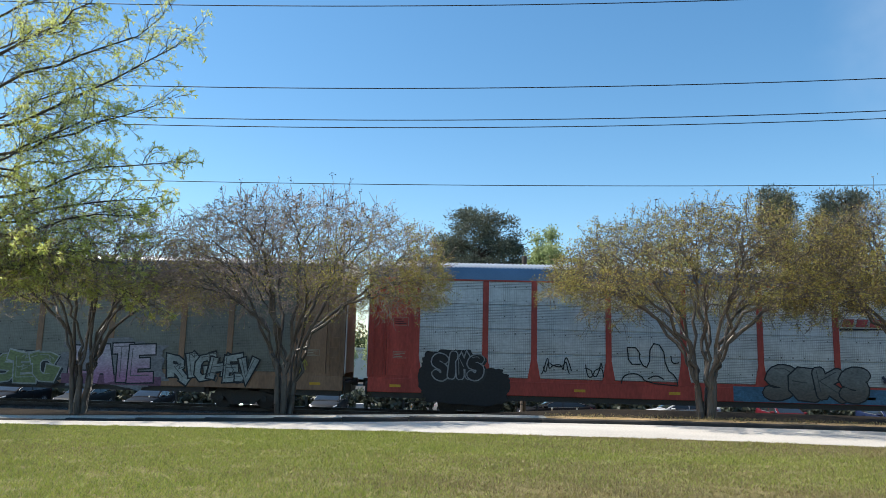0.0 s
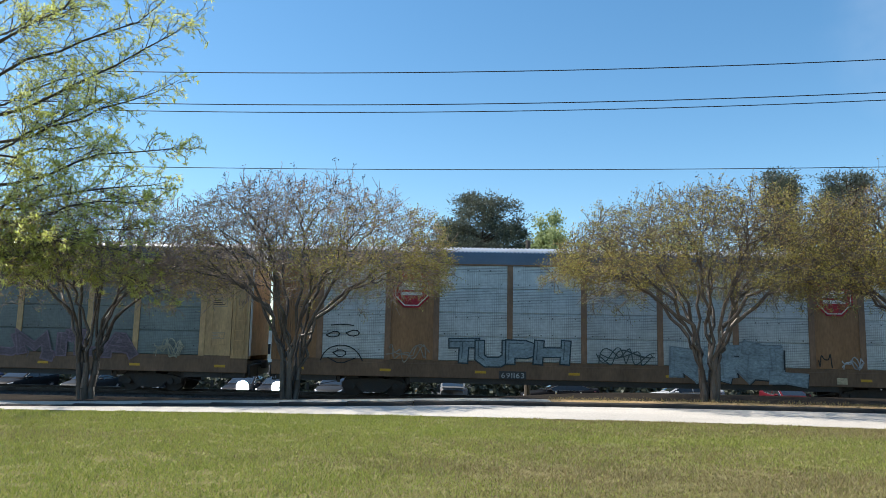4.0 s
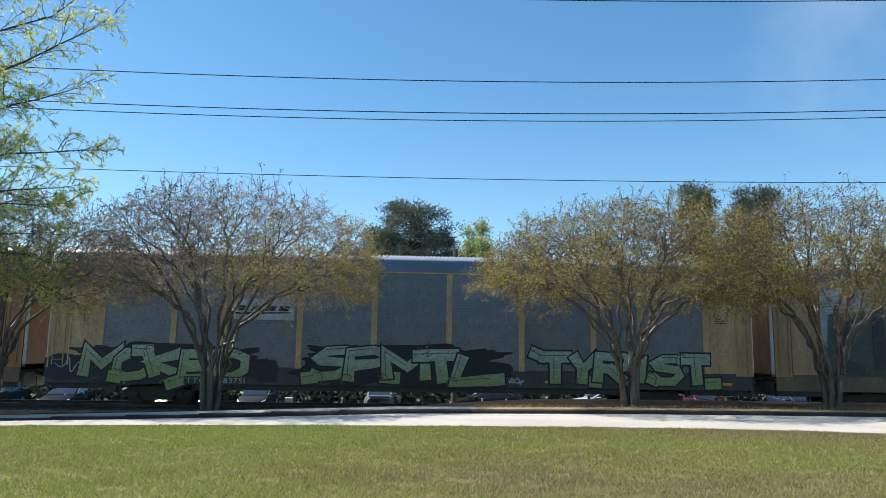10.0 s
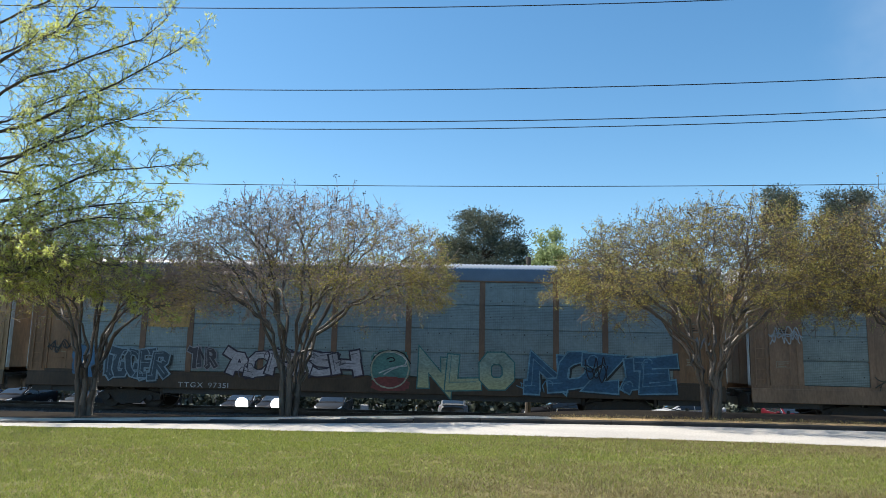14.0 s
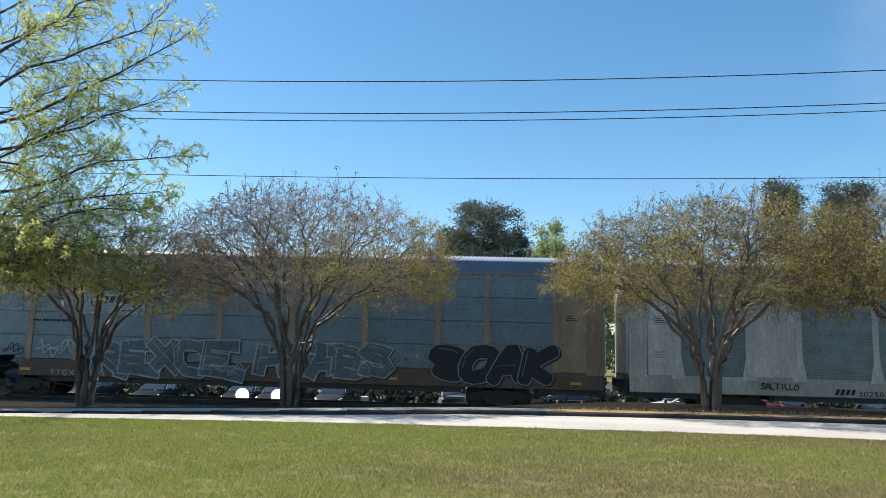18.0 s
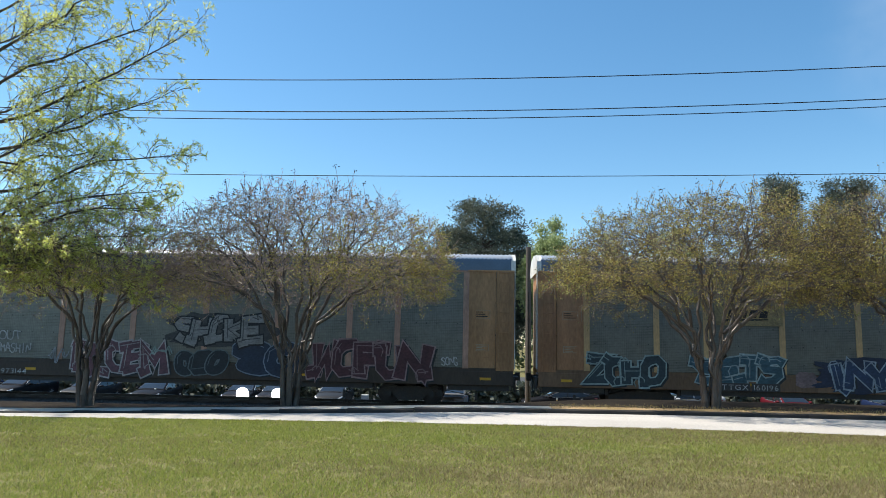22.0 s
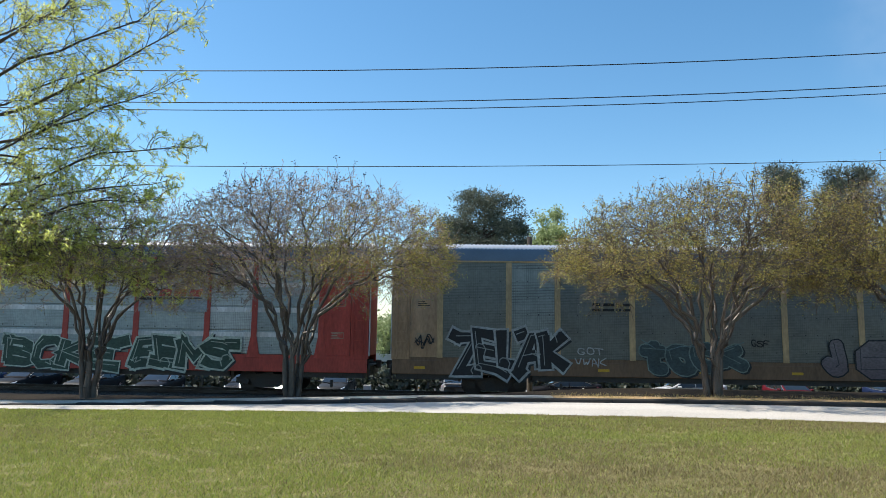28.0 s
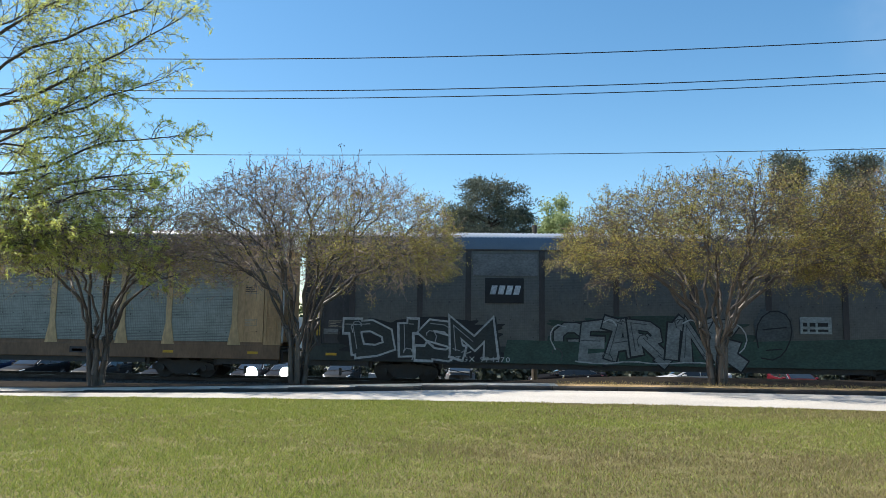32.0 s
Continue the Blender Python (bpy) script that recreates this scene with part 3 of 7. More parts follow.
SKIRT = ribbed("roof_skirt", [(-1.565, EAVE - 0.03), (-1.56, EAVE + 0.12), (-1.54, EAVE + 0.46)], 172, 0.018, (0,))
ROOF = ribbed("roof", [(-1.55, EAVE + 0.44), (-1.52, EAVE + 0.50), (-1.15, EAVE + 0.66), (0, EAVE + 0.75), (1.15, EAVE + 0.66), (1.55, EAVE + 0.44), (1.56, EAVE - 0.03)], 172, 0.045, (0, 6))
END_CAP = Geo().prism_x([(-1.57, EAVE - 0.05), (-1.56, EAVE + 0.40), (-1.2, EAVE + 0.69), (0, EAVE + 0.80), (1.2, EAVE + 0.69), (1.56, EAVE + 0.40), (1.57, EAVE - 0.05)], -0.09, 0.09).mesh("roof_end")
sheet_meshes = {}


def sheet_mesh(w, style):
    """A side panel: four sheets one above the other, with dark joints between."""
    key = (round(w, 2), style)
    if key not in sheet_meshes:
        g = Geo()
        n, z0, z1 = (4 if style != "plain" else 1), SILL1, TOP
        c, out, back = (0.02 if style != "plain" else 0.006), FACE + 0.035, FACE + (0.075 if style != "plain" else 0.048)
        ring = [(FACE + 0.1, z0), (FACE + 0.1, z1)]
        for i in reversed(range(n)):
            a, b = z0 + (z1 - z0) * i / n, z0 + (z1 - z0) * (i + 1) / n
            ring += [(back, b - c * 0.5), (out + 0.008, b - c), (out, b - c - 0.012), (out, a + c + 0.012), (out + 0.008, a + c), (back, a + c * 0.5)]
        g.prism_x(ring, -w / 2, w / 2)
        sheet_meshes[key] = g.mesh("side_panel")
    return sheet_meshes[key]


bolt_meshes = {}


def bolts(w):
    """Rows of dark bolt heads and slots across a side panel."""
    key = round(w, 2)
    if key not in bolt_meshes:
        g, rng = Geo(), random.Random(int(w * 100))
        n = int(w / 0.42)
        for z in (1.45, 2.15, 2.82, 3.5, 4.15, 4.7):
            for i in range(n):
                x = -w / 2 + (i + 0.5) * w / n
                if rng.random() < 0.75:
                    s, e = rng.uniform(0.014, 0.022), rng.uniform(0.014, 0.03)
                    g.box(x - s, x + s, FACE + 0.027, FACE + 0.04, z - e, z + e)
        bolt_meshes[key] = g.mesh("bolt_row")
    return bolt_meshes[key]


POST = Geo().box(-0.115, 0.115, FACE, FACE + 0.12, SILL1 - 0.02, TOP + 0.02).mesh("post")
FLARE = Geo().prism_y([(-0.27, SILL1 - 0.12), (0.27, SILL1 - 0.12), (0.23, SILL1 + 0.1), (0.115, SILL1 + 0.75), (0.115, TOP + 0.02), (-0.115, TOP + 0.02), (-0.115, SILL1 + 0.75), (-0.23, SILL1 + 0.1)], FACE, FACE + 0.12).mesh("post")
BAND = {}
LADDER = Geo()
for s in (-0.2, 0.2):
    LADDER.box(s - 0.015, s + 0.015, FACE - 0.05, FACE - 0.02, SILL1, TOP)
for i in range(10):
    LADDER.box(-0.2, 0.2, FACE - 0.05, FACE - 0.028, SILL1 + 0.2 + i * 0.4, SILL1 + 0.225 + i * 0.4)
LADDER = LADDER.mesh("ladder")
CORNER = Geo().box(-0.012, 0.012, FACE + 0.02, FACE + 0.22, SILL1, EAVE + 0.1).mesh("corner_trim")
MARK = Geo().box(-0.22, 0.22, FACE - 0.012, FACE, -0.05, 0.05).mesh("reflector")


def side_frame():
    g = Geo()
    g.prism_y([(-1.3, 0.36), (-1.3, 0.56), (-0.95, 0.66), (-0.35, 0.72), (0.35, 0.72), (0.95, 0.66), (1.3, 0.56), (1.3, 0.36), (1.05, 0.30), (0.75, 0.44), (0.45, 0.18),
               (-0.45, 0.18), (-0.75, 0.44), (-1.05, 0.30)], -1.16, -1.02)
    for x in (-0.88, 0.88):
        g.disc_y(x, 0.42, -1.24, -1.14, 0.13, 12)
    for x in (-0.16, 0, 0.16):
        g.disc_y(x, 0.32, -1.18, -1.17, 0.07, 8)
    return g


SIDE_FRAME = side_frame().mesh("side_frame")
BOLSTER = Geo().box(-0.2, 0.2, -1.1, 1.1, 0.38, 1.05, 0.04).mesh("bolster")


def wheelset_mesh():
    g = Geo()
    g.disc_y(0, 0, -1.0, 1.0, 0.08, 10)
    for s in (-1, 1):
        g.disc_y(0, 0, s * 0.72, s * 0.755, 0.45, 28)
        g.disc_y(0, 0, s * 0.75, s * 0.86, 0.42, 28, 0.41)
        g.disc_y(0, 0, s * 0.86, s * 0.90, 0.17, 14)
        for k in range(3):
            a = math.tau * k / 3
            g.disc_y(0.28 * math.cos(a), 0.28 * math.sin(a), s * 0.855, s * 0.868, 0.04, 8)
    return g.mesh("wheelset")


WHEELSET = wheelset_mesh()
wheel_list = []


def truck(parent, x):
    tr = part("truck", BOLSTER, m_truck, parent)
    tr.location = (x, 0, RAIL_DROP)
    part("side_frame", SIDE_FRAME, m_truck, tr)
    fr = part("side_frame", SIDE_FRAME, m_truck, tr)
    fr.rotation_euler = (0, 0, math.pi)
    for dx in (-0.88, 0.88):
        w = part("wheelset", WHEELSET, m_wheel, tr)
        w.location = (dx, 0, 0.42)
        wheel_list.append((w, parent, dx))
    return tr


def underframe_mesh():
    g = Geo()
    g.box(-HALF + 0.2, HALF - 0.2, -1.42, 1.42, 0.72, 0.86)
    g.box(-8.4, 8.4, -1.40, 1.40, 0.19, 0.74)
    g.box(-HALF + 0.2, -11.4, -1.40, 1.40, 0.19, 0.74)
    g.box(11.4, HALF - 0.2, -1.40, 1.40, 0.19, 0.74)
    g.box(-11.5, 11.5, -1.40, 1.40, 0.45, 0.74)
    g.box(-HALF + 0.3, HALF - 0.3, -0.28, 0.28, 0.35, 0.75)
    for x in np.arange(-10.5, 10.6, 1.5):
        g.box(x - 0.06, x + 0.06, -1.42, 1.42, 0.55, 0.74)
    return g.mesh("underframe")


UNDER = underframe_mesh()
FAR_SIDE = Geo().box(-HALF + 0.1, HALF - 0.1, 1.46, 1.55, SILL0, TOP + 0.06).mesh("far_side")
DECK = Geo()
for z in (2.35, 3.65):
    DECK.box(-HALF + 0.3, HALF - 0.3, -1.45, 1.45, z, z + 0.1)
DECK = DECK.mesh("inner_deck")
COUPLER = Geo().box(-0.42, 0.0, -0.08, 0.08, 0.62, 0.82, 0.02).box(-0.0, 0.2, -0.16, 0.16, 0.56, 0.88, 0.04).mesh("coupler")
BOX_SMALL = Geo().box(-0.35, 0.35, -1.3, -0.9, 0.28, 0.62, 0.04).mesh("brake_box")
TANK = Geo().prism_x([(-1.1 + 0.2 * math.cos(a), 0.45 + 0.2 * math.sin(a)) for a in (math.tau * i / 12 for i in range(12))], -0.6, 0.6).mesh("air_tank")
HOSE = Geo().box(-0.02, 0.02, -0.5, -0.46, 0.15, 0.6).box(-0.06, 0.06, -0.52, -0.44, 0.1, 0.17).mesh("air_hose")
JACK_BAR = Geo().box(-0.5, 0.5, FACE + 0.02, FACE + 0.06, 0.2, 0.23).box(-0.5, -0.46, FACE + 0.02, FACE + 0.06, 0.2, 0.42).box(0.46, 0.5, FACE + 0.02, FACE + 0.06, 0.2, 0.42).mesh("step")


END_PLATFORM = Geo().box(-0.06, 0.16, -1.35, 1.35, 0.70, 0.76).box(-0.05, 0.02, -1.38, 1.38, 0.30, 0.70, 0.01).mesh("end_platform")
LEVER = Geo().box(0.02, 0.05, -1.45, -0.2, 0.50, 0.53).box(0.02, 0.05, -1.45, -1.42, 0.24, 0.53).box(0.02, 0.22, -1.45, -1.42, 0.22, 0.25).mesh("uncoupling_lever")
ROD = Geo().prism_y([(-0.5, 0.20), (-0.46, 0.17), (0.75, -0.08), (0.79, -0.05)], -1.32, -1.28).box(0.7, 0.8, -1.34, -1.26, -0.2, 0.1).box(-0.55, -0.43, -1.34, -1.26, 0.12, 0.4).mesh("brake_rod")
GRAB = Geo().box(-0.24, 0.24, FACE - 0.06, FACE - 0.04, 1.5, 1.525).box(-0.24, -0.215, FACE - 0.06, FACE + 0.03, 1.5, 1.525).box(0.215, 0.24, FACE - 0.06, FACE + 0.03, 1.5, 1.525).mesh("grab_iron")


def autorack(spec):
    """A covered car carrier with its paint, panels, signs and graffiti."""
    c = thing("autorack_car", spec["label"], "train car", "cars of the freight train")
    frame_m, end_m = steel(spec["steelwork"]), steel(spec.get("ends", spec["steelwork"]))
    sill_m = steel(spec.get("sill", RUST if spec["steelwork"] in (TAN, OCHRE, BROWN) else spec["steelwork"]))
    style = spec.get("style", "lines")
    part("side_sill", Geo().box(-HALF + 0.05, HALF - 0.05, FACE - 0.005, FACE + 0.10, SILL0, SILL1 - 0.13, 0.015).box(-HALF + 0.05, HALF - 0.05, FACE + 0.01, FACE + 0.1, SILL1 - 0.14, SILL1, 0.008), sill_m, c)
    part("top_rail", Geo().box(-HALF + 0.1, HALF - 0.1, FACE - 0.005, FACE + 0.1, TOP - 0.02, EAVE, 0.01), frame_m, c)
    part("underframe", UNDER, m_black, c)
    part("far_side", FAR_SIDE, frame_m, c)
    part("inner_deck", DECK, m_black, c)
    part("roof", ROOF, m_roof, c, "corrugated galvanised roof")
    part("roof_skirt", SKIRT, skirt(spec.get("skirt", (0.095, 0.135, 0.195))), c, "ribbed blue-grey roof side")
    for s in (-1, 1):
        cap = part("roof_end", END_CAP, steel(CREAM), c)
        cap.location = (s * (HALF - 0.06), 0, 0)
    for x in POSTS:
        p = part("post", FLARE if spec.get("flare") else POST, frame_m, c)
        p.location = (x, 0, 0)
    wide = spec.get("solid", ())
    for i, (a, b) in enumerate(zip(POSTS, POSTS[1:])):
        w = b - a - 0.23
        m = end_m if i in wide else (sheet(*spec["sheet"]) if i not in spec.get("other", ()) else sheet(*spec["sheet2"]))
        p = part("side_panel", sheet_mesh(w, style if i not in wide else "plain"), m, c)
        p.location = ((a + b) / 2, 0, 0)
        if i not in wide:
            bl = part("bolt_row", bolts(w), m_black, c)
            tagged(bl, kind="stuff")
            bl.location = ((a + b) / 2, 0, 0)
        if spec.get("bands") and i not in wide:
            if round(w, 2) not in BAND:
                g = Geo()
                for zz in (1.875, 2.87, 3.90):
                    g.box(-w / 2, w / 2, FACE + 0.022, FACE + 0.034, zz - 0.095, zz + 0.095)
                BAND[round(w, 2)] = g.mesh("light_band")
            bd = part("light_band", BAND[round(w, 2)], steel(GREY), c)
            bd.location = ((a + b) / 2, 0, 0)
    y_end = FACE + 0.012
    for s in (-1, 1):
        g = Geo()
        x0, x1 = 12.1 + 0.115, HALF - 0.02
        g.box(x0, x1 - 0.75, FACE + 0.02, FACE + 0.1, SILL1, TOP, 0.01)
        g.box(x1 - 0.72, x1, FACE + 0.0, FACE + 0.1, SILL1 - 0.1, TOP, 0.01)
        ob = part("end_panel", g, end_m, c)
        bits = [ob] + [part(nm, Geo().box(*q), end_m, c) for nm, q in (
            ("end_rib", (x1 - 0.80, x1 - 0.74, FACE - 0.02, FACE + 0.08, SILL1, TOP)), ("end_rib", (12.45, 12.5, FACE + 0.008, FACE + 0.08, SILL1 + 0.05, TOP - 0.1)),
            ("end_post", (x1 - 0.06, x1, FACE - 0.02, FACE + 0.3, SILL1 - 0.1, EAVE)), ("end_ledge", (x0 - 0.05, x1, FACE - 0.03, FACE + 0.1, TOP, TOP + 0.07, 0.01)))]
        if s < 0:
            for b in bits:
                b.scale = (-1, 1, 1)
        # folding end door across the car
        rib = [(0.03, -1.4)] + [p for k in range(7) for p in ((-0.03 - 0.02 * (k % 2), -1.4 + k * 0.4), (-0.03 - 0.02 * (k % 2), -1.04 + k * 0.4))] + [(0.03, 1.36)]
        nr = len(rib)
        d = Geo().add([(x, y, z) for z in (SILL1, EAVE + 0.1) for x, y in rib], [(i, (i + 1) % nr, (i + 1) % nr + nr, i + nr) for i in range(nr)] + [tuple(range(nr)), tuple(range(2 * nr - 1, nr - 1, -1))])
        dr = part("end_door", d, steel(spec.get("door", spec.get("ends", spec["steelwork"]))), c)
        dr.location = (s * (HALF - 0.12), 0, 0)
        for k, (bx, bz, bw, bh) in enumerate(((0.0, 3.05, 0.62, 0.34), (0.02, 1.75, 0.55, 0.26))):
            x = s * 12.75 + bx - 0.3
            e = 0.018
            box = Geo().box(x, x + bw, y_end, y_end + 0.004, bz, bz + e).box(x, x + bw, y_end, y_end + 0.004, bz + bh - e, bz + bh).box(x, x + e, y_end, y_end + 0.004, bz, bz + bh).box(x + bw - e, x + bw, y_end, y_end + 0.004, bz, bz + bh)
            part("stencil_frame", box, m_faded, c)
            for q in range(3):
                ln = bw * (0.75 - 0.16 * ((q + k) % 3))
                part("stencil_bar", Geo().box(x + 0.06, x + 0.06 + ln, y_end, y_end + 0.004, bz + bh * (0.2 + 0.25 * q), bz + bh * (0.2 + 0.25 * q) + 0.03), m_faded if k else m_ink, c)
        # cream strip imitates sunlight on the edge of the end door
        trim = part("corner_trim", CORNER, steel(CREAM), c, "door edge painted cream as if sunlit")
        trim.location = (s * (HALF + 0.012), 0, 0)
        ld = part("ladder", LADDER, m_truck if spec.get("rungs") else end_m, c)
        ld.location = (s * (HALF - 0.42), 0, 0)
        cp = part("coupler", COUPLER, m_truck, c)
        cp.location, cp.rotation_euler = (s * (HALF + 0.12), 0, 0), (0, 0, 0 if s > 0 else math.pi)
        part("air_hose", HOSE, m_black, c).location = (s * (HALF + 0.1), 0, 0)
        part("step", JACK_BAR, m_truck, c).location = (s * (HALF - 0.6), 0, 0)
        part("end_platform", END_PLATFORM, m_black, c).location = (s * (HALF + 0.02), 0, 0)
        lever = part("uncoupling_lever", LEVER, m_truck, c)
        lever.location = (s * (HALF - 0.02), 0, 0)
        lever.scale = (s, 1, 1)
        for q in (-1, 1):
            rod = part("brake_rod", ROD, m_truck, c)
            rod.location = (s * 9.9 + q * 1.9, 0, 0)
            rod.scale = (q, 1, 1)
        part("grab_iron", GRAB, end_m, c).location = (s * (HALF - 1.25), 0, 0)
        truck(c, s * 9.9)
    part("brake_box", BOX_SMALL, m_black, c).location = (-2.2, 0, 0)
    part("air_tank", TANK, m_truck, c).location = (1.6, 0, 0)
    for x in (-12.9, -9.4, -5.6, -1.9, 1.9, 5.6, 9.4, 12.9):
        if spec.get("marks", True):
            part("reflector", MARK, m_mark, c).location = (x + spec.get("shift", 0), 0, 0.66)
    y = FACE - 0.012
    if spec.get("number"):
        x, text, col = spec["number"]
        at = x - MID
        for word in text.split():
            g, end = lettering(word, at, 0.46, 0.21, y - 0.034, wide=1.2)
            if spec.get("number_plate"):
                part("number_plate", Geo().box(at - 0.08, end + 0.02, y - 0.03, y, 0.41, 0.72), m_black, c)
            part("car_number" if word[0].isdigit() else "car_mark", g, paint(col), c, "stencilled marking")
            at = end + 0.16
    for i, (word, x0, x1, z0, z1, fill, line, back, *style_of) in enumerate(spec.get("tags", ())):
        seed = hash_of(word) + i
        a, b = x0 - MID, x1 - MID
        if back:
            part("graffiti_cloud", blob(a - 0.2, b + 0.2, z0 - 0.06, z1 + 0.02, y - 0.0045 - 0.0004 * i, seed, 150, 0.34), paint(back), c)
        graffito(c, word, a, b, z0, z1, y - 0.008, seed, fill, line, *style_of)
    for fn, args in spec.get("signs", ()):
        fn(c, *args)
    return c


def hash_of(word):
    return sum((i + 1) * ord(ch) for i, ch in enumerate(word))


# signs on the cars: plain shapes in their colours
def sign_bars(c, x0, x1, z, col, under=None, h=0.3, plate=None):
    y = FACE - 0.014
    if plate:
        part("sign_plate", Geo().box(x0 - MID - 0.15, x1 - MID + 0.15, y, y + 0.01, z - 0.35, z + h + 0.3), paint(plate), c)
    n = 4
    step = (x1 - x0) / n
    for i in range(n):
        a = x0 - MID + i * step
        g = Geo().add([(a + 0.04, y - 0.006, z), (a + step * 0.86, y - 0.006, z), (a + step * 0.86 + 0.09, y - 0.006, z + h), (a + 0.13, y - 0.006, z + h)], [(0, 1, 2, 3)])
        part("sign_bar", g, paint(col), c)
    if under:
        part("sign_stroke", Geo().add([(x0 - MID - 0.05, y - 0.006, z - 0.16), (x1 - MID, y - 0.006, z - 0.08), (x1 - MID, y - 0.006, z - 0.04), (x0 - MID - 0.05, y - 0.006, z - 0.06)], [(0, 1, 2, 3)]), paint(under), c)


def sign_shield(c, x, z, w=1.25):
    y = FACE - 0.014
    pts = [(-0.5, 0.62), (-0.25, 0.70), (0, 0.64), (0.25, 0.70), (0.5, 0.62), (0.46, 0.4), (0.5, 0.1), (0.48, -0.3), (0.3, -0.55), (0, -0.70), (-0.3, -0.55), (-0.48, -0.3), (-0.5, 0.1), (-0.46, 0.4)]
    x -= MID
    for s, yy, col in ((1.08, 0, (0.7, 0.7, 0.68)), (1.0, 0.004, (0.62, 0.62, 0.6))):
        part("shield", Geo().add([(x + a * w * s, y - yy, z + b * w * s) for a, b in pts], [tuple(range(len(pts)))]), paint(col), c, "shield-shaped emblem")
    top = [p for p in pts if p[1] >= 0.1]
    part("shield_top", Geo().add([(x + a * w * 0.97, y - 0.008, z + b * w * 0.97) for a, b in top], [tuple(range(len(top)))]), paint((0.02, 0.05, 0.22)), c)
    g = Geo()
    for i in range(6):
        a = -0.42 + i * 0.152
        lo = -0.62 + 0.55 * abs(a + 0.04) ** 1.5
        g.add([(x + a * w, y - 0.008, z + lo * w), (x + (a + 0.08) * w, y - 0.008, z + lo * w), (x + (a + 0.08) * w, y - 0.008, z + 0.08 * w), (x + a * w, y - 0.008, z + 0.08 * w)], [(0, 1, 2, 3)])
    part("shield_stripes", g, paint((0.40, 0.03, 0.03)), c)
    g = Geo().box(x - 0.36 * w, x + 0.36 * w, y - 0.013, y - 0.011, z + 0.40 * w, z + 0.52 * w).box(x - 0.42 * w, x + 0.42 * w, y - 0.013, y - 0.011, z + 0.2 * w, z + 0.32 * w)
    part("shield_bars", g, m_white, c)


def sign_octagon(c, x, z, r=0.8):
    y = FACE - 0.014
    x -= MID
    for k, col, dy in ((1.0, (0.42, 0.02, 0.03), 0), (0.9, (0.7, 0.66, 0.6), 0.004), (0.84, (0.42, 0.02, 0.03), 0.008)):
        part("sign_octagon", Geo().add([(x + r * k * math.cos(math.tau * (i + 0.5) / 8), y - dy, z + r * k * math.sin(math.tau * (i + 0.5) / 8)) for i in range(8)], [tuple(range(8))]), paint(col), c)
    for zz, w in ((0.18, 0.5), (-0.02, 0.62), (-0.3, 0.55)):
        part("sign_bar", Geo().box(x - w * r, x + w * r, y - 0.012, y - 0.0105, z + zz * r, z + (zz + 0.16) * r), m_white, c)


def words(c, text, x, z, h, col):
    at = x - MID
    for word in text.split():
        g, at = lettering(word, at, z, h, FACE - 0.0155)
        part("printed_word", g, paint(col), c, "printed word")
        at += 0.3 * h


def small_print(c, x, z, h, w):
    """A short line of print too small to read: bars of its size."""
    rng = random.Random(int(x * 10))
    a = x - MID
    while a < x - MID + w:
        ln = rng.uniform(0.15, 0.5)
        part("print_bar", Geo().box(a, a + ln, FACE - 0.016, FACE + 0.02, z, z + h * 0.75), m_ink, c)
        a += ln + 0.09


def tag_lines(c, x0, x1, z0, z1, col, seed, n=3):
    """Quick spray strokes: looping thin lines."""
    rng = random.Random(seed)
    g = Geo()
    y = FACE - 0.048
    for _ in range(n):
        pts, k = [], 26
        ph = [rng.uniform(0, 6) for _ in range(4)]
        fr = [rng.uniform(5, 11), rng.uniform(9, 17)]
        for i in range(k):
            t = i / (k - 1)
            pts.append((x0 - MID + (x1 - x0) * (t * 0.9 + 0.05 + 0.05 * math.sin(fr[1] * t + ph[0])), (z0 + z1) / 2 + (z1 - z0) * 0.5 * math.sin(fr[0] * t * 1.6 + ph[1]) * (0.55 + 0.45 * math.sin(fr[1] * t * 0.5 + ph[2]))))
        for (ax, az), (bx, bz) in zip(pts, pts[1:]):
            d = math.hypot(bx - ax, bz - az) or 1
            nx, nz = -(bz - az) / d * 0.022, (bx - ax) / d * 0.022
            y -= 0.00012
            g.add([(ax - nx, y, az - nz), (bx - nx, y, bz - nz), (bx + nx, y, bz + nz), (ax + nx, y, az + nz)], [(0, 1, 2, 3)])
    part("spray_strokes", g, paint(col), c)


def spray(c, col, width, paths, name="spray_line", depth=0.0):
    """Free spray lines: each path is a string of "x,z" pairs in metres along the car and above its zero."""
    for i, path in enumerate(paths):
        pts = [tuple(float(q) for q in p.split(",")) for p in path.split()]
        g = Geo()
        band(g, [(px - MID, pz) for px, pz in pts], width / 2, width * 0.2, 0.0, width < 0.09 or width > 0.5, FACE - 0.034 - depth - 0.0004 * i)
        part(name, g, paint(col), c)


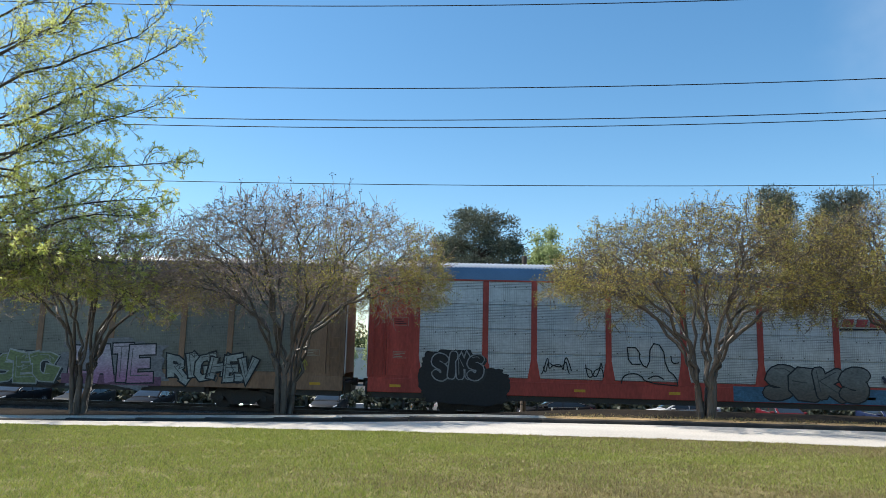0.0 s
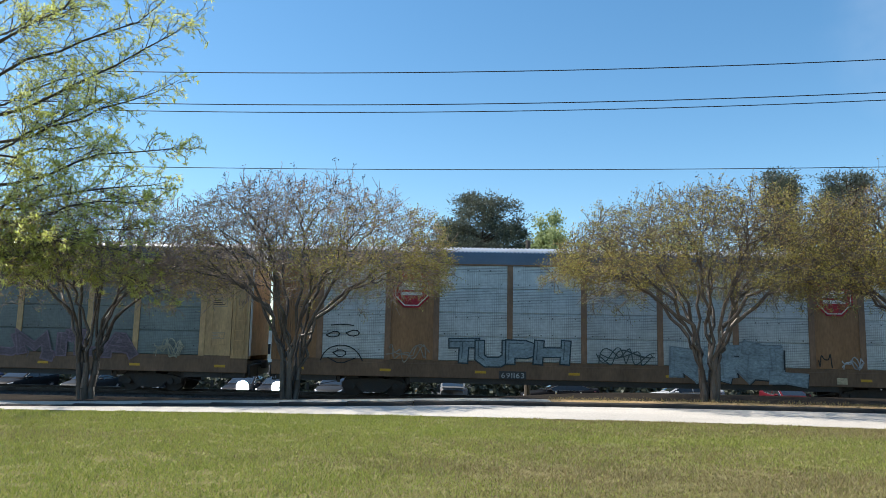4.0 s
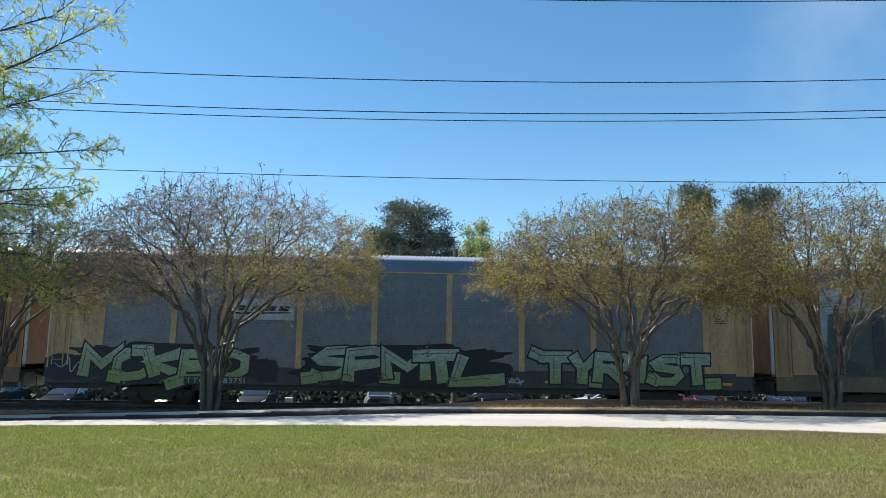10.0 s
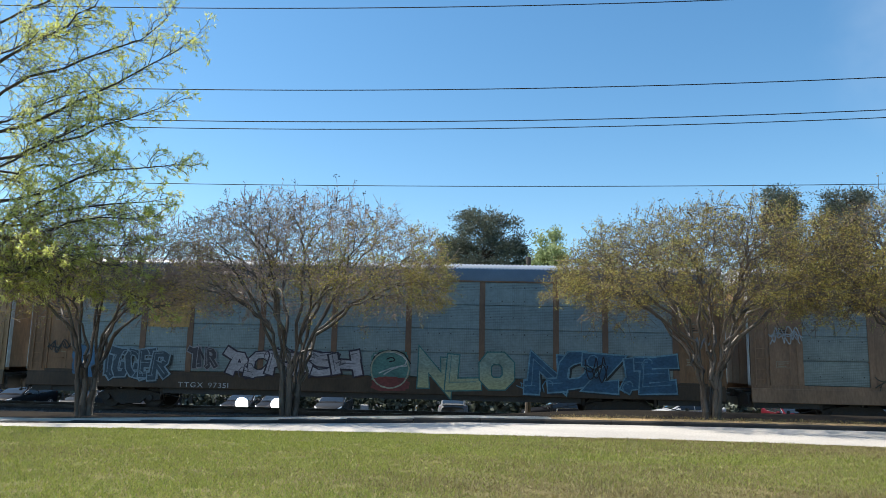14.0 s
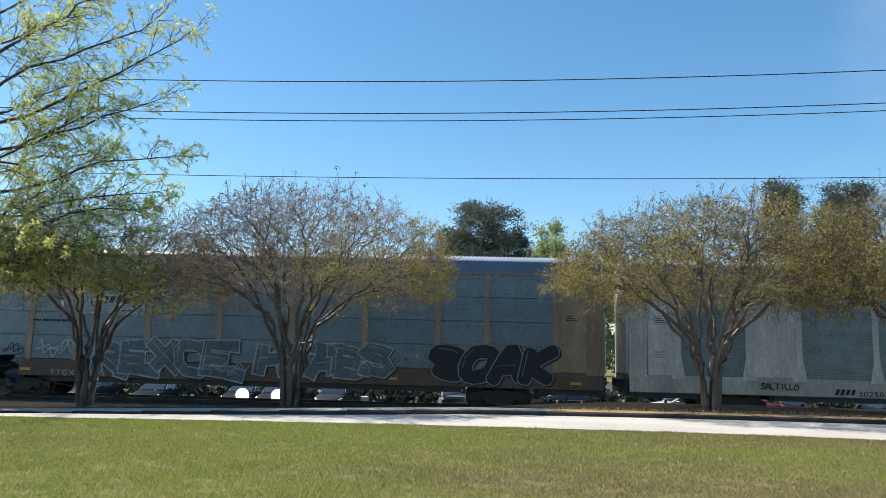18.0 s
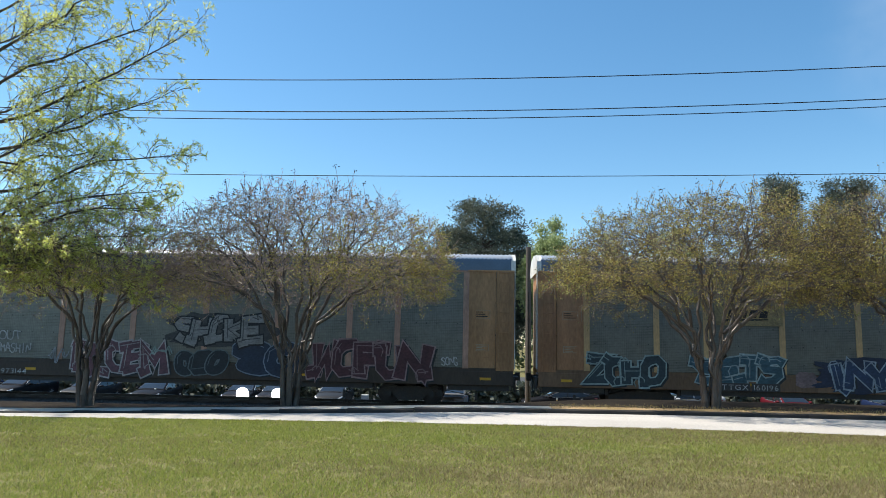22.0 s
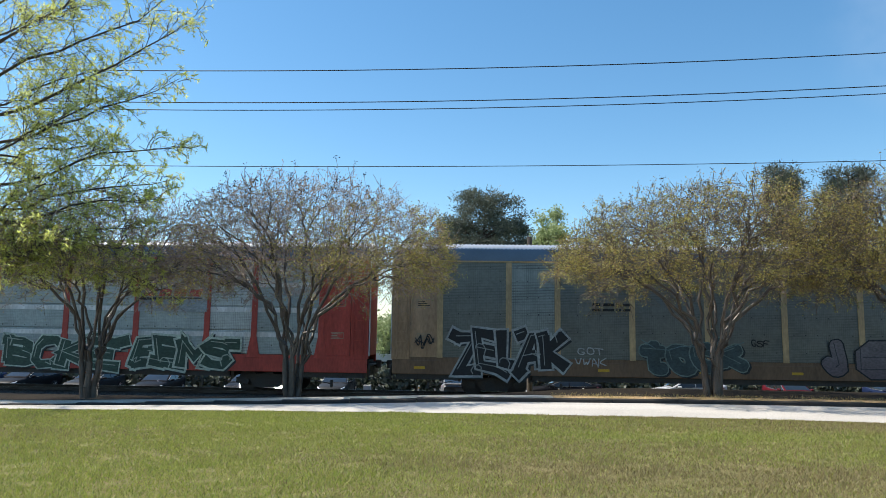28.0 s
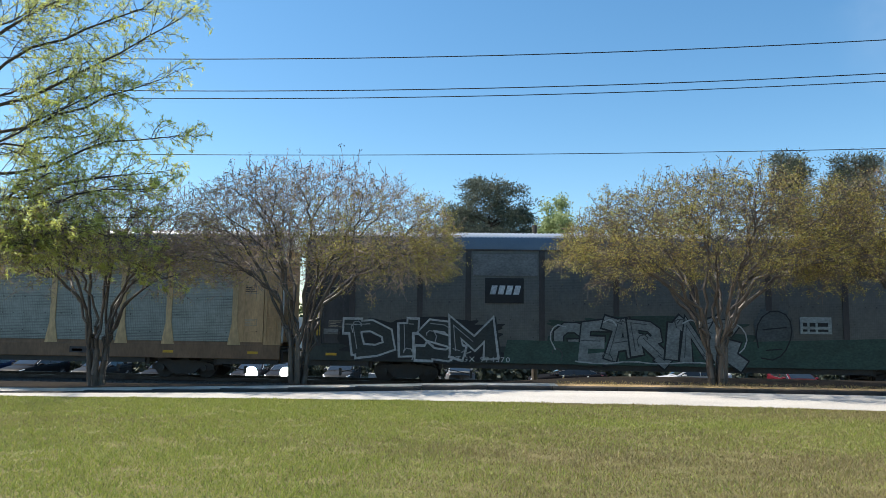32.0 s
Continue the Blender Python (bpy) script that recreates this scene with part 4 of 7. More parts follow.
def tangle(c, x0, x1, z0, z1, fill, line, seed):
    """Interlocked pointed letters that cannot be told apart: a low dark field with many hooked pale strokes over it."""
    rng = random.Random(seed)
    xs = [x0 + (x1 - x0) * i / 60 for i in range(61)]
    top = [z1 - 0.05 - 0.30 * rng.random() - 0.45 * max(0, 1 - 1.2 * min(x - x0, x1 - x)) for x in xs]
    low = [z0 + 0.12 * rng.random() for x in xs]
    y = FACE - 0.016
    g = Geo().add([(x - MID, y, z) for x, z in zip(xs, top)] + [(x - MID, y, z) for x, z in zip(xs, low)], [(i, i + 1, 62 + i, 61 + i) for i in range(60)])
    part("paint_field", g, paint(fill), c)
    rim = Geo()
    band(rim, [(x - MID, z) for x, z in zip(xs, top)], 0.03, 0.0, 0.0, False, y - 0.002)
    part("graffiti_outline", rim, paint(line), c)
    h, x = z1 - z0 - 0.25, x0 + 0.1
    k = 0
    while x < x1 - 1.1:
        a, b, s = rng.uniform(0.0, 0.35), rng.uniform(0.6, 0.95), rng.choice((1, -1))
        w = rng.uniform(0.7, 1.15)
        shape = rng.choice((((0, a), (0.35, b), (0.9, b - 0.1), (0.55, b - 0.35), (0.95, a + 0.12), (0.2, a - 0.02)), ((0, b - 0.2), (0.3, b), (0.55, a + 0.3), (1.0, a + 0.45), (0.7, a), (0.15, a + 0.1)),
                            ((0.1, a), (0, b), (0.5, b - 0.28), (0.85, b), (1.0, a + 0.1), (0.6, a + 0.22)), ((0, a + 0.2), (0.5, b), (0.4, a + 0.3), (0.9, b - 0.2), (0.8, a), (0.3, a + 0.1))))
        for q, (col, half, off) in enumerate((((0.016, 0.015, 0.018), 0.055, (0.05, -0.05)), (line, 0.024, (0, 0)))):
            g = Geo()
            band(g, [(x - MID + w * (u if s > 0 else 1 - u) + off[0], z0 + 0.08 + h * v + off[1]) for u, v in shape], half, 0.02, 0.0, rng.random() < 0.4, y - 0.004 - 0.0002 * k - 0.0001 * q)
            part("graffiti_stroke", g, paint(col), c)
        x += w * rng.uniform(0.5, 0.7)
        k += 1


def field(c, col, corners):
    """A flat field of paint with straight sides, over what was painted before."""
    pts = [tuple(float(q) for q in p.split(",")) for p in corners.split()]
    y = FACE - 0.016 - 0.00005 * len(c.children)
    part("paint_field", Geo().add([(px - MID, y, pz) for px, pz in pts], [tuple(range(len(pts)))]), paint(col), c)


def ring_logo(c, x, z, r, col, pale):
    """A round emblem: a thick dark ring with a pale shield and dark shapes in it."""
    x -= MID
    n, y = 40, FACE - 0.02
    rim = [(x + k * r * math.cos(math.tau * i / n), y, z + k * r * math.sin(math.tau * i / n)) for k in (1.0, 0.74) for i in range(n)]
    part("emblem_ring", Geo().add(rim, [(i, (i + 1) % n, (i + 1) % n + n, i + n) for i in range(n)]), paint(col), c, "dark round emblem")
    part("emblem_shield", Geo().add([(x + a * r, y - 0.003, z + b * r) for a, b in ((-0.5, 0.35), (0.5, 0.35), (0.48, -0.45), (0, -0.8), (-0.48, -0.45))], [(0, 1, 2, 3, 4)]), paint(pale), c)
    part("emblem_top", Geo().add([(x + a * r, y - 0.006, z + b * r) for a, b in ((-0.62, 0.3), (0.62, 0.3), (0.55, 0.62), (0.1, 0.85), (-0.5, 0.66))], [(0, 1, 2, 3, 4)]), paint(col), c)
    part("emblem_leaf", Geo().add([(x + r * 0.34 * k * math.sin(math.tau * i / 10), y - 0.006, z - 0.16 * r + r * 0.34 * k * math.cos(math.tau * i / 10)) for i, k in enumerate((1, 0.45) * 5)], [tuple(range(10))]), paint(col), c)


def patch(c, x0, x1, z0, z1, col, seed=1):
    part("paint_patch", blob(x0 - MID, x1 - MID, z0, z1, FACE - 0.0122 - 0.00031 * seed, seed), paint(col), c)


def plate(c, x0, x1, z0, z1, col):
    part("sign_plate", Geo().box(x0 - MID, x1 - MID, FACE - 0.012, FACE + 0.02, z0, z1), paint(col), c)


W_, K_, GR = (0.44, 0.45, 0.44), (0.012, 0.012, 0.014), (0.26, 0.27, 0.28)
DARK, SLATE, GREENISH = ((0.122, 0.126, 0.110), 0.5), ((0.13, 0.14, 0.145), 0.3), ((0.18, 0.195, 0.18), 0.95)
OLIVE_, INKY = (0.12, 0.135, 0.06), (0.038, 0.05, 0.05)

CARS = [
    dict(label="tan freight car with dark side sheets and pink and white graffiti", style="plain", steelwork=BROWN, sill=BROWN, sheet=DARK, number=None,
         tags=[("SEG", 13.9, 16.9, 0.35, 1.6, (0.16, 0.2, 0.08), (0.30, 0.32, 0.30), K_), ("LATE", 17.0, 20.9, 0.35, 2.15, (0.46, 0.40, 0.44, 0.34, 0.16, 0.26), K_, (0.20, 0.20, 0.21), "block"), ("RIGHEV", 21.1, 25.0, 0.6, 1.75, (0.30, 0.33, 0.31), K_, None)],
         signs=[(tag_lines, (26.3, 26.9, 1.0, 1.6, (0.32, 0.27, 0.05), 4, 2)), (field, ((0.16, 0.07, 0.12), "16.9,0.4 21.0,0.4 21.0,0.75 16.9,0.8"))]),
    dict(label="red freight car with pale galvanised side sheets and black graffiti", skirt=(0.085, 0.165, 0.29), steelwork=RED, sheet=((0.38, 0.41, 0.40), 0.95), sill=RED, flare=True,
         tags=[("SIMS", 2.75, 5.1, 0.85, 2.05, K_, (0.26, 0.27, 0.28), None, "bubble"), ("SEKS", 15.7, 20.2, 0.46, 1.92, (0.19, 0.20, 0.19, 0.10, 0.085, 0.07), K_, None, "bubble"), ("WNST", 21.5, 26.3, 0.46, 1.98, (0.22, 0.20, 0.19, 0.13, 0.085, 0.085), K_, None)],
         signs=[(patch, (2.4, 4.95, 0.02, 2.12, K_, 2)), (patch, (3.6, 5.95, 0.0, 1.45, K_, 5)), (sign_bars, (18.95, 21.1, 3.42, (0.42, 0.06, 0.05), K_)), (tag_lines, (7.15, 8.45, 1.25, 1.98, K_, 3, 2)), (tag_lines, (8.9, 9.7, 1.1, 1.8, K_, 9, 2)),
                (spray, (K_, 0.05, ("10.35,1.0 10.4,1.25 10.7,1.4 11.1,1.35 11.3,1.05 12.55,0.95", "10.6,2.4 11.05,2.4 11.1,1.75 11.45,1.6 11.5,2.6 12.0,2.5 12.1,1.6 12.5,1.3 12.55,0.95", "10.6,2.4 10.65,1.75 11.1,1.75", "12.3,2.1 12.35,1.8 12.6,1.85", "11.4,1.2 11.7,1.35 12.0,1.2"))),
                (spray, ((0.02, 0.025, 0.06), 0.11, ("20.45,1.5 20.75,1.2 21.0,1.5 21.3,1.2", "20.5,1.3 21.3,1.55"))), (plate, (14.7, 26.4, 0.42, 1.0, (0.05, 0.15, 0.24)))]),
    dict(label="yellow-tan freight car with teal sheets and a shield emblem", steelwork=TAN, sheet=((0.125, 0.15, 0.145), 0.6), other=(5, 6, 7), sheet2=((0.10, 0.115, 0.11), 0.3), solid=(1,), number=(7.2, "TTGX 853863", GR),
         tags=[("OTEN", 2.3, 4.6, 0.8, 1.95, (0.11, 0.18, 0.17), (0.22, 0.26, 0.25), None), ("FAMILY", 6.8, 9.3, 1.5, 2.15, None, (0.34, 0.36, 0.34), None, "line"), ("KAMPAR", 7.3, 12.6, 0.95, 1.95, (0.17, 0.15, 0.17), (0.28, 0.26, 0.27), None), ("SUMILA", 16.2, 23.9, 0.85, 1.95, (0.12, 0.085, 0.10), (0.19, 0.13, 0.16), None)],
         signs=[(sign_shield, (5.88, 3.9)), (words, ("BUILDING AMERICA", 7.65, 4.05, 0.32, K_)), (tag_lines, (9.4, 11.3, 1.6, 2.1, (0.34, 0.36, 0.34), 5, 3)), (tag_lines, (24.5, 25.8, 0.95, 1.8, (0.34, 0.33, 0.24), 6, 5)),
                (field, ((0.07, 0.19, 0.23), "14.6,0.8 15.95,0.8 15.9,1.6 15.4,2.05 14.7,2.2 14.2,1.9")), (field, ((0.16, 0.22, 0.23), "13.5,1.35 14.3,1.2 14.75,1.9 14.4,2.15 13.9,2.05"), ), (spray, (K_, 0.05, ("13.5,1.35 13.95,2.1 14.7,2.22 15.4,2.05 15.92,1.5 15.95,0.85 15.2,0.8 15.0,1.3", "13.5,1.35 14.3,1.2 14.75,1.85", "13.6,1.55 14.4,1.45")))]),
    dict(label="brown freight car with galvanised sheets and red octagonal signs", steelwork=BROWN, ends=(0.27, 0.13, 0.05), sheet=((0.36, 0.40, 0.40), 0.9), solid=(1, 7), number=(9.55, "691163", W_), number_plate=True,
         tags=[("TUPH", 7.2, 12.4, 0.85, 2.05, (0.24, 0.31, 0.33), (0.03, 0.05, 0.06), None, "block"), ("RAREL", 16.1, 21.6, 0.5, 1.95, (0.26, 0.33, 0.35), (0.20, 0.25, 0.27), None)],
         signs=[(sign_octagon, (5.9, 3.9)), (sign_octagon, (22.62, 3.88)), (words, ("BI", 27.3, 2.5, 0.22, W_)), (plate, (22.6, 23.0, 0.5, 0.75, (0.5, 0.4, 0.25))), (tag_lines, (4.9, 6.7, 0.95, 1.7, (0.30, 0.26, 0.20), 4, 3)), (tag_lines, (22.8, 23.7, 1.05, 1.6, W_, 6, 3)),
                (tag_lines, (13.2, 15.6, 1.05, 1.75, (0.06, 0.09, 0.09), 7, 4)), (tag_lines, (21.85, 22.5, 1.05, 1.9, K_, 3, 1)),
                (spray, (K_, 0.045, ("2.3,1.0 2.5,1.4 2.9,1.6 3.4,1.6 3.8,1.35 4.0,1.0", "2.5,2.0 2.9,2.2 3.1,2.0 2.7,1.9 2.5,2.0", "3.3,2.1 3.7,2.25 3.9,2.05 3.5,1.95 3.3,2.1", "2.7,2.4 3.2,2.45 3.6,2.4", "2.8,1.3 3.1,1.1 3.4,1.3 3.1,1.45 2.8,1.3", "2.6,1.1 3.1,0.85 3.7,1.1")))]),
    dict(label="tan freight car with dark olive sheets and long outlined graffiti", steelwork=TAN, sheet=DARK, number=(6.5, "TTGX 983601", W_),
         tags=[("SAok", 21.5, 26.3, 0.55, 1.95, (0.022, 0.034, 0.05), (0.22, 0.24, 0.25), None, "bubble")],
         signs=[(tangle, (4.5, 21.2, 0.72, 2.02, (0.078, 0.048, 0.058), (0.36, 0.29, 0.31), 17)), (words, ("HIGHCUBE RACK", 8.7, 3.4, 0.15, K_)), (spray, ((0.30, 0.22, 0.25), 0.03, ("4.0,1.0 8.2,0.8 12.5,1.2 17.0,0.85 20.8,1.1", "3.8,1.5 7.5,1.7 12.0,1.4 16.0,1.75 20.5,1.3")))]),
    dict(label="tan freight car with dark sheets and black block-letter graffiti", style="plain", steelwork=TAN, ends=(0.33, 0.15, 0.05), sheet=DARK, number=(6.6, "TTGX 604501", W_),
         tags=[("ONS", 7.15, 11.95, 0.42, 2.2, K_, (0.36, 0.38, 0.37), None, "bubble"), ("HOPE", 11.7, 13.6, 1.4, 2.05, None, (0.30, 0.28, 0.25), None, "line"), ("ANTZ", 17.3, 18.5, 0.95, 1.45, None, W_, None, "line"), ("ZEAFEV", 19.2, 25.1, 0.42, 1.9, (0.018, 0.028, 0.022), (0.30, 0.32, 0.26), None)],
         signs=[(spray, (W_, 0.035, ("11.35,2.1 11.5,1.75 11.65,2.1 11.3,1.85 11.7,1.85", "13.3,1.9 13.6,2.1 13.6,1.7 13.3,1.6"))), (small_print, (8.9, 3.5, 0.15, 1.6))]),
    dict(label="tan freight car with blue-grey sheets and pale green graffiti", steelwork=TAN, sheet=SLATE, sill=(0.05, 0.05, 0.045), style="plain", number=(5.6, "TTGX 983751", W_), number_plate=True,
         tags=[("MOKED", 1.4, 8.3, 0.42, 1.9, (0.36, 0.42, 0.28, 0.24, 0.28, 0.10), K_, (0.03, 0.022, 0.03)), ("SPMTL", 10.2, 18.0, 0.46, 2.0, (0.35, 0.40, 0.31, 0.24, 0.28, 0.11), K_, (0.012, 0.014, 0.013)), ("TYRIST", 19.3, 26.8, 0.46, 1.92, (0.33, 0.40, 0.30, 0.24, 0.29, 0.11), K_, None)],
         signs=[(sign_bars, (7.35, 9.5, 3.3, K_, K_, 0.2, (0.46, 0.48, 0.48))), (patch, (0.2, 1.9, 0.5, 1.5, (0.025, 0.02, 0.03), 3)), (patch, (8.2, 9.1, 0.5, 1.4, (0.025, 0.02, 0.03), 4)), (tag_lines, (0.5, 1.6, 0.8, 1.4, W_, 7, 1)), (words, ("EMC", 17.8, 1.05, 0.2, GR)), (tag_lines, (18.2, 18.9, 0.5, 0.8, W_, 8, 2))]),
    dict(label="tan freight car covered in tall dark green letters", steelwork=(0.26, 0.14, 0.07), ends=(0.32, 0.19, 0.09), sheet=((0.32, 0.35, 0.35), 0.85), sill=(0.13, 0.085, 0.05), number=(7.1, "TTGX 965970", W_), number_plate=True, marks=False,
         tags=[],
         signs=[(field, (OLIVE_, "7.8,1.05 18.95,1.05 18.9,4.8 11.6,4.85 11.4,3.7 7.9,3.5")), (field, ((0.07, 0.085, 0.07), "2.5,1.05 7.6,1.05 7.5,3.6 5.6,3.9 2.7,3.6")),
                (spray, (INKY, 0.5, ("3.3,3.3 3.2,1.5 4.0,1.3", "4.8,3.4 4.8,1.4", "6.1,3.7 6.0,1.6 7.1,1.4 7.1,3.2"), "graffiti_letters", 0.004)),
                (spray, (INKY, 0.44, ("10.9,1.3 9.2,1.35 8.4,1.9 8.5,2.9 9.4,3.4 10.6,3.2 10.9,2.3 10.0,2.1 9.3,2.5",), "graffiti_letters", 0.004)),
                (spray, (INKY, 0.56, ("12.3,4.5 12.3,1.4 13.2,1.35", "15.5,4.6 15.5,1.4", "13.9,1.9 14.6,1.5 15.4,1.45", "16.4,4.4 16.4,1.5 18.0,1.5 18.0,4.1 16.6,4.5"), "graffiti_letters", 0.004)),
                (spray, (INKY, 0.4, ("13.7,4.6 13.7,2.2 15.0,2.2", "13.9,4.3 15.0,4.3"), "graffiti_letters", 0.006)),
                (spray, ((0.30, 0.32, 0.32), 0.5, ("14.47,2.6 14.47,3.8",), "bare_patch", 0.012)),
                (field, (INKY, "20.1,1.05 20.08,2.85 20.8,3.22 21.7,3.05 21.95,2.62 22.6,2.75 23.5,2.58 24.7,2.68 25.05,2.3 25.1,1.05")),
                (spray, ((0.165, 0.17, 0.12), 0.27, ("20.42,1.1 20.4,2.72 21.0,2.98 21.55,2.72", "21.2,2.5 21.6,2.2 21.62,1.1", "22.5,1.1 22.45,2.15 22.95,2.42 23.4,2.15 23.45,1.1", "23.45,2.2 23.95,2.45 24.6,2.38 24.82,2.05 24.82,1.1"), "graffiti_stroke", 0.004)), (tag_lines, (26.7, 27.3, 1.4, 1.95, W_, 3, 2))]),
    dict(label="brown freight car with blue, white and yellow-green graffiti", steelwork=(0.16, 0.085, 0.05), ends=(0.22, 0.11, 0.05), sheet=((0.15, 0.19, 0.20), 0.5), solid=(), sill=(0.06, 0.035, 0.02), number=(6.6, "TTGX 97351", W_), marks=False,
         tags=[("IGGER", 3.2, 6.3, 0.75, 1.95, (0.04, 0.065, 0.09), (0.22, 0.31, 0.36), None), ("TNR", 6.9, 8.2, 1.15, 2.05, (0.055, 0.045, 0.055), (0.30, 0.28, 0.30), None), ("ACRASH", 8.4, 14.0, 0.9, 2.0, (0.40, 0.36, 0.38), (0.04, 0.025, 0.04), None), ("NLO", 16.0, 20.3, 0.5, 2.15, (0.24, 0.31, 0.26, 0.38, 0.37, 0.20), (0.05, 0.16, 0.16), None, "block"), ("NOZIE", 20.6, 26.6, 0.6, 2.2, (0.03, 0.10, 0.18), (0.13, 0.28, 0.36), None)],
         signs=[(plate, (5.15, 6.87, 2.85, 4.78, (0.48, 0.29, 0.10))), (sign_bars, (5.45, 6.6, 3.8, K_, K_)), (patch, (2.15, 3.4, 0.8, 2.05, (0.05, 0.15, 0.26), 5)), (patch, (14.35, 15.9, 0.75, 2.1, (0.08, 0.20, 0.18), 6)), (patch, (14.4, 15.9, 0.5, 1.05, (0.20, 0.04, 0.035), 7)),
                (spray, ((0.34, 0.34, 0.25), 0.06, ("15.9,1.4 15.75,1.85 15.35,2.08 14.85,2.05 14.45,1.75 14.35,1.3 14.5,0.85 14.95,0.6 15.45,0.65 15.8,0.95 15.9,1.4",), "graffiti_outline")), (spray, (W_, 0.05, ("14.5,1.9 14.9,2.05 15.5,2.0 15.9,1.6 15.3,1.4 14.9,1.15", "14.7,1.2 15.3,1.45 15.8,1.5"))), (spray, (K_, 0.05, ("14.4,1.0 14.35,1.7 14.8,2.1 15.6,2.1 15.95,1.6", "15.0,1.75 15.2,1.85 15.35,1.7 15.1,1.65"))),
                (patch, (22.75, 23.8, 0.9, 2.15, (0.24, 0.23, 0.23), 9)), (tag_lines, (22.8, 23.75, 1.0, 2.1, K_, 9, 3)), (tag_lines, (1.05, 2.05, 1.7, 2.25, K_, 5, 3)), (tag_lines, (27.0, 27.8, 2.4, 2.9, GR, 5, 2))]),
    dict(label="faded tan freight car with light blue-grey sheets", steelwork=(0.27, 0.15, 0.085), sheet=((0.19, 0.225, 0.22), 0.6), solid=(1, 7), number=(8.6, "CTTX 694476", W_), number_plate=True, marks=False,
         tags=[],
         signs=[(patch, (15.3, 16.95, 0.45, 1.55, (0.10, 0.07, 0.20), 9)), (spray, ((0.24, 0.22, 0.34), 0.06, ("15.5,0.7 15.6,1.2 16.1,1.4 16.6,1.2 16.75,0.7", "15.8,1.0 16.1,1.15 16.4,1.0 16.1,0.9 15.8,1.0", "15.5,0.55 16.7,0.6"))), (words, ("BI", 27.15, 2.42, 0.22, W_)), (tag_lines, (1.0, 2.35, 2.65, 3.4, W_, 3, 4)), (tag_lines, (5.0, 7.6, 0.9, 1.8, (0.10, 0.075, 0.05), 6, 3))]),
    dict(label="tan freight car with slate sheets and grey outlined graffiti", steelwork=(0.30, 0.18, 0.10), sheet=((0.13, 0.16, 0.17), 0.3), number=(6.0, "TTGX 989143", W_), sill=(0.10, 0.06, 0.035),
         tags=[("REXOE", 7.6, 13.8, 0.5, 2.0, (0.115, 0.13, 0.135), (0.34, 0.34, 0.33), None), ("HEABS", 14.35, 20.1, 0.55, 2.05, (0.12, 0.135, 0.14), (0.35, 0.35, 0.34), None), ("SOAK", 21.3, 26.7, 0.5, 2.15, K_, (0.20, 0.205, 0.20), None, "bubble")],
         signs=[(patch, (2.3, 3.5, 1.3, 1.85, (0.38, 0.39, 0.39), 5)), (patch, (2.25, 3.55, 0.95, 1.45, (0.38, 0.39, 0.39), 6)), (patch, (2.5, 3.4, 0.55, 1.1, (0.34, 0.35, 0.35), 7)), (spray, (K_, 0.035, ("2.3,1.4 3.5,1.35", "2.45,1.05 3.4,1.0", "2.9,1.75 3.1,1.6 2.9,1.45", "2.6,1.2 3.2,1.15", "2.7,0.8 3.2,0.75"))),
                (plate, (7.1, 9.7, 2.95, 3.9, (0.36, 0.39, 0.40))), (sign_bars, (7.85, 8.95, 3.42, K_, None, 0.26)), (spray, (K_, 0.05, ("7.62,3.75 7.45,3.75 7.45,3.28 7.62,3.28", "9.18,3.75 9.35,3.75 9.35,3.28 9.18,3.28"))), (small_print, (5.05, 2.62, 0.1, 1.8)), (small_print, (7.6, 3.08, 0.07, 0.3)), (small_print, (8.7, 3.08, 0.07, 0.3)), (tag_lines, (5.3, 7.0, 1.15, 1.9, W_, 4, 3)), (tag_lines, (3.9, 4.9, 1.2, 1.7, K_, 11, 2)), (tag_lines, (20.1, 21.2, 1.2, 1.9, GR, 14, 3)), (tag_lines, (12.8, 14.2, 0.6, 1.2, GR, 5, 2))]),
    dict(label="off-white freight car with flared posts and dark grey-green sheets", skirt=(0.085, 0.165, 0.29), steelwork=(0.50, 0.42, 0.33), sill=(0.36, 0.30, 0.24), sheet=((0.158, 0.18, 0.174), 0.6), flare=True, solid=(1, 7), marks=False, number=(9.1, "302507", K_), style="plain",
         tags=[("SALTILLO", 5.3, 6.9, 0.62, 0.88, None, K_, None, "line"), ("BORK", 16.0, 18.6, 0.95, 1.75, (0.22, 0.27, 0.29), (0.26, 0.30, 0.32), None), ("STNOK", 18.8, 21.5, 1.0, 1.75, None, (0.26, 0.29, 0.30), None, "line"), ("KYDER", 13.2, 14.1, 0.72, 0.98, None, K_, None, "line")],
         signs=[(sign_bars, (8.15, 8.95, 0.50, K_, None, 0.22)), (sign_bars, (21.75, 23.6, 3.45, K_, K_)), (words, ("BI", 27.6, 2.5, 0.22, K_)), (spray, (K_, 0.05, ("22.05,1.15 22.1,1.5", "22.3,1.1 22.3,1.5", "22.05,1.3 22.35,1.35"))), (plate, (10.5, 10.9, 0.46, 0.78, (0.40, 0.33, 0.26))), (small_print, (11.9, 0.8, 0.1, 0.9)), (patch, (26.5, 26.9, 0.7, 1.9, (0.2, 0.22, 0.1), 3))]),
    dict(label="rust-tan freight car with dark sheets and bubble-letter graffiti", style="plain", steelwork=(0.35, 0.20, 0.14), ends=(0.33, 0.17, 0.07), sheet=DARK, solid=(1,), number=(6.3, "TTGX 973144", W_), sill=(0.05, 0.035, 0.025),
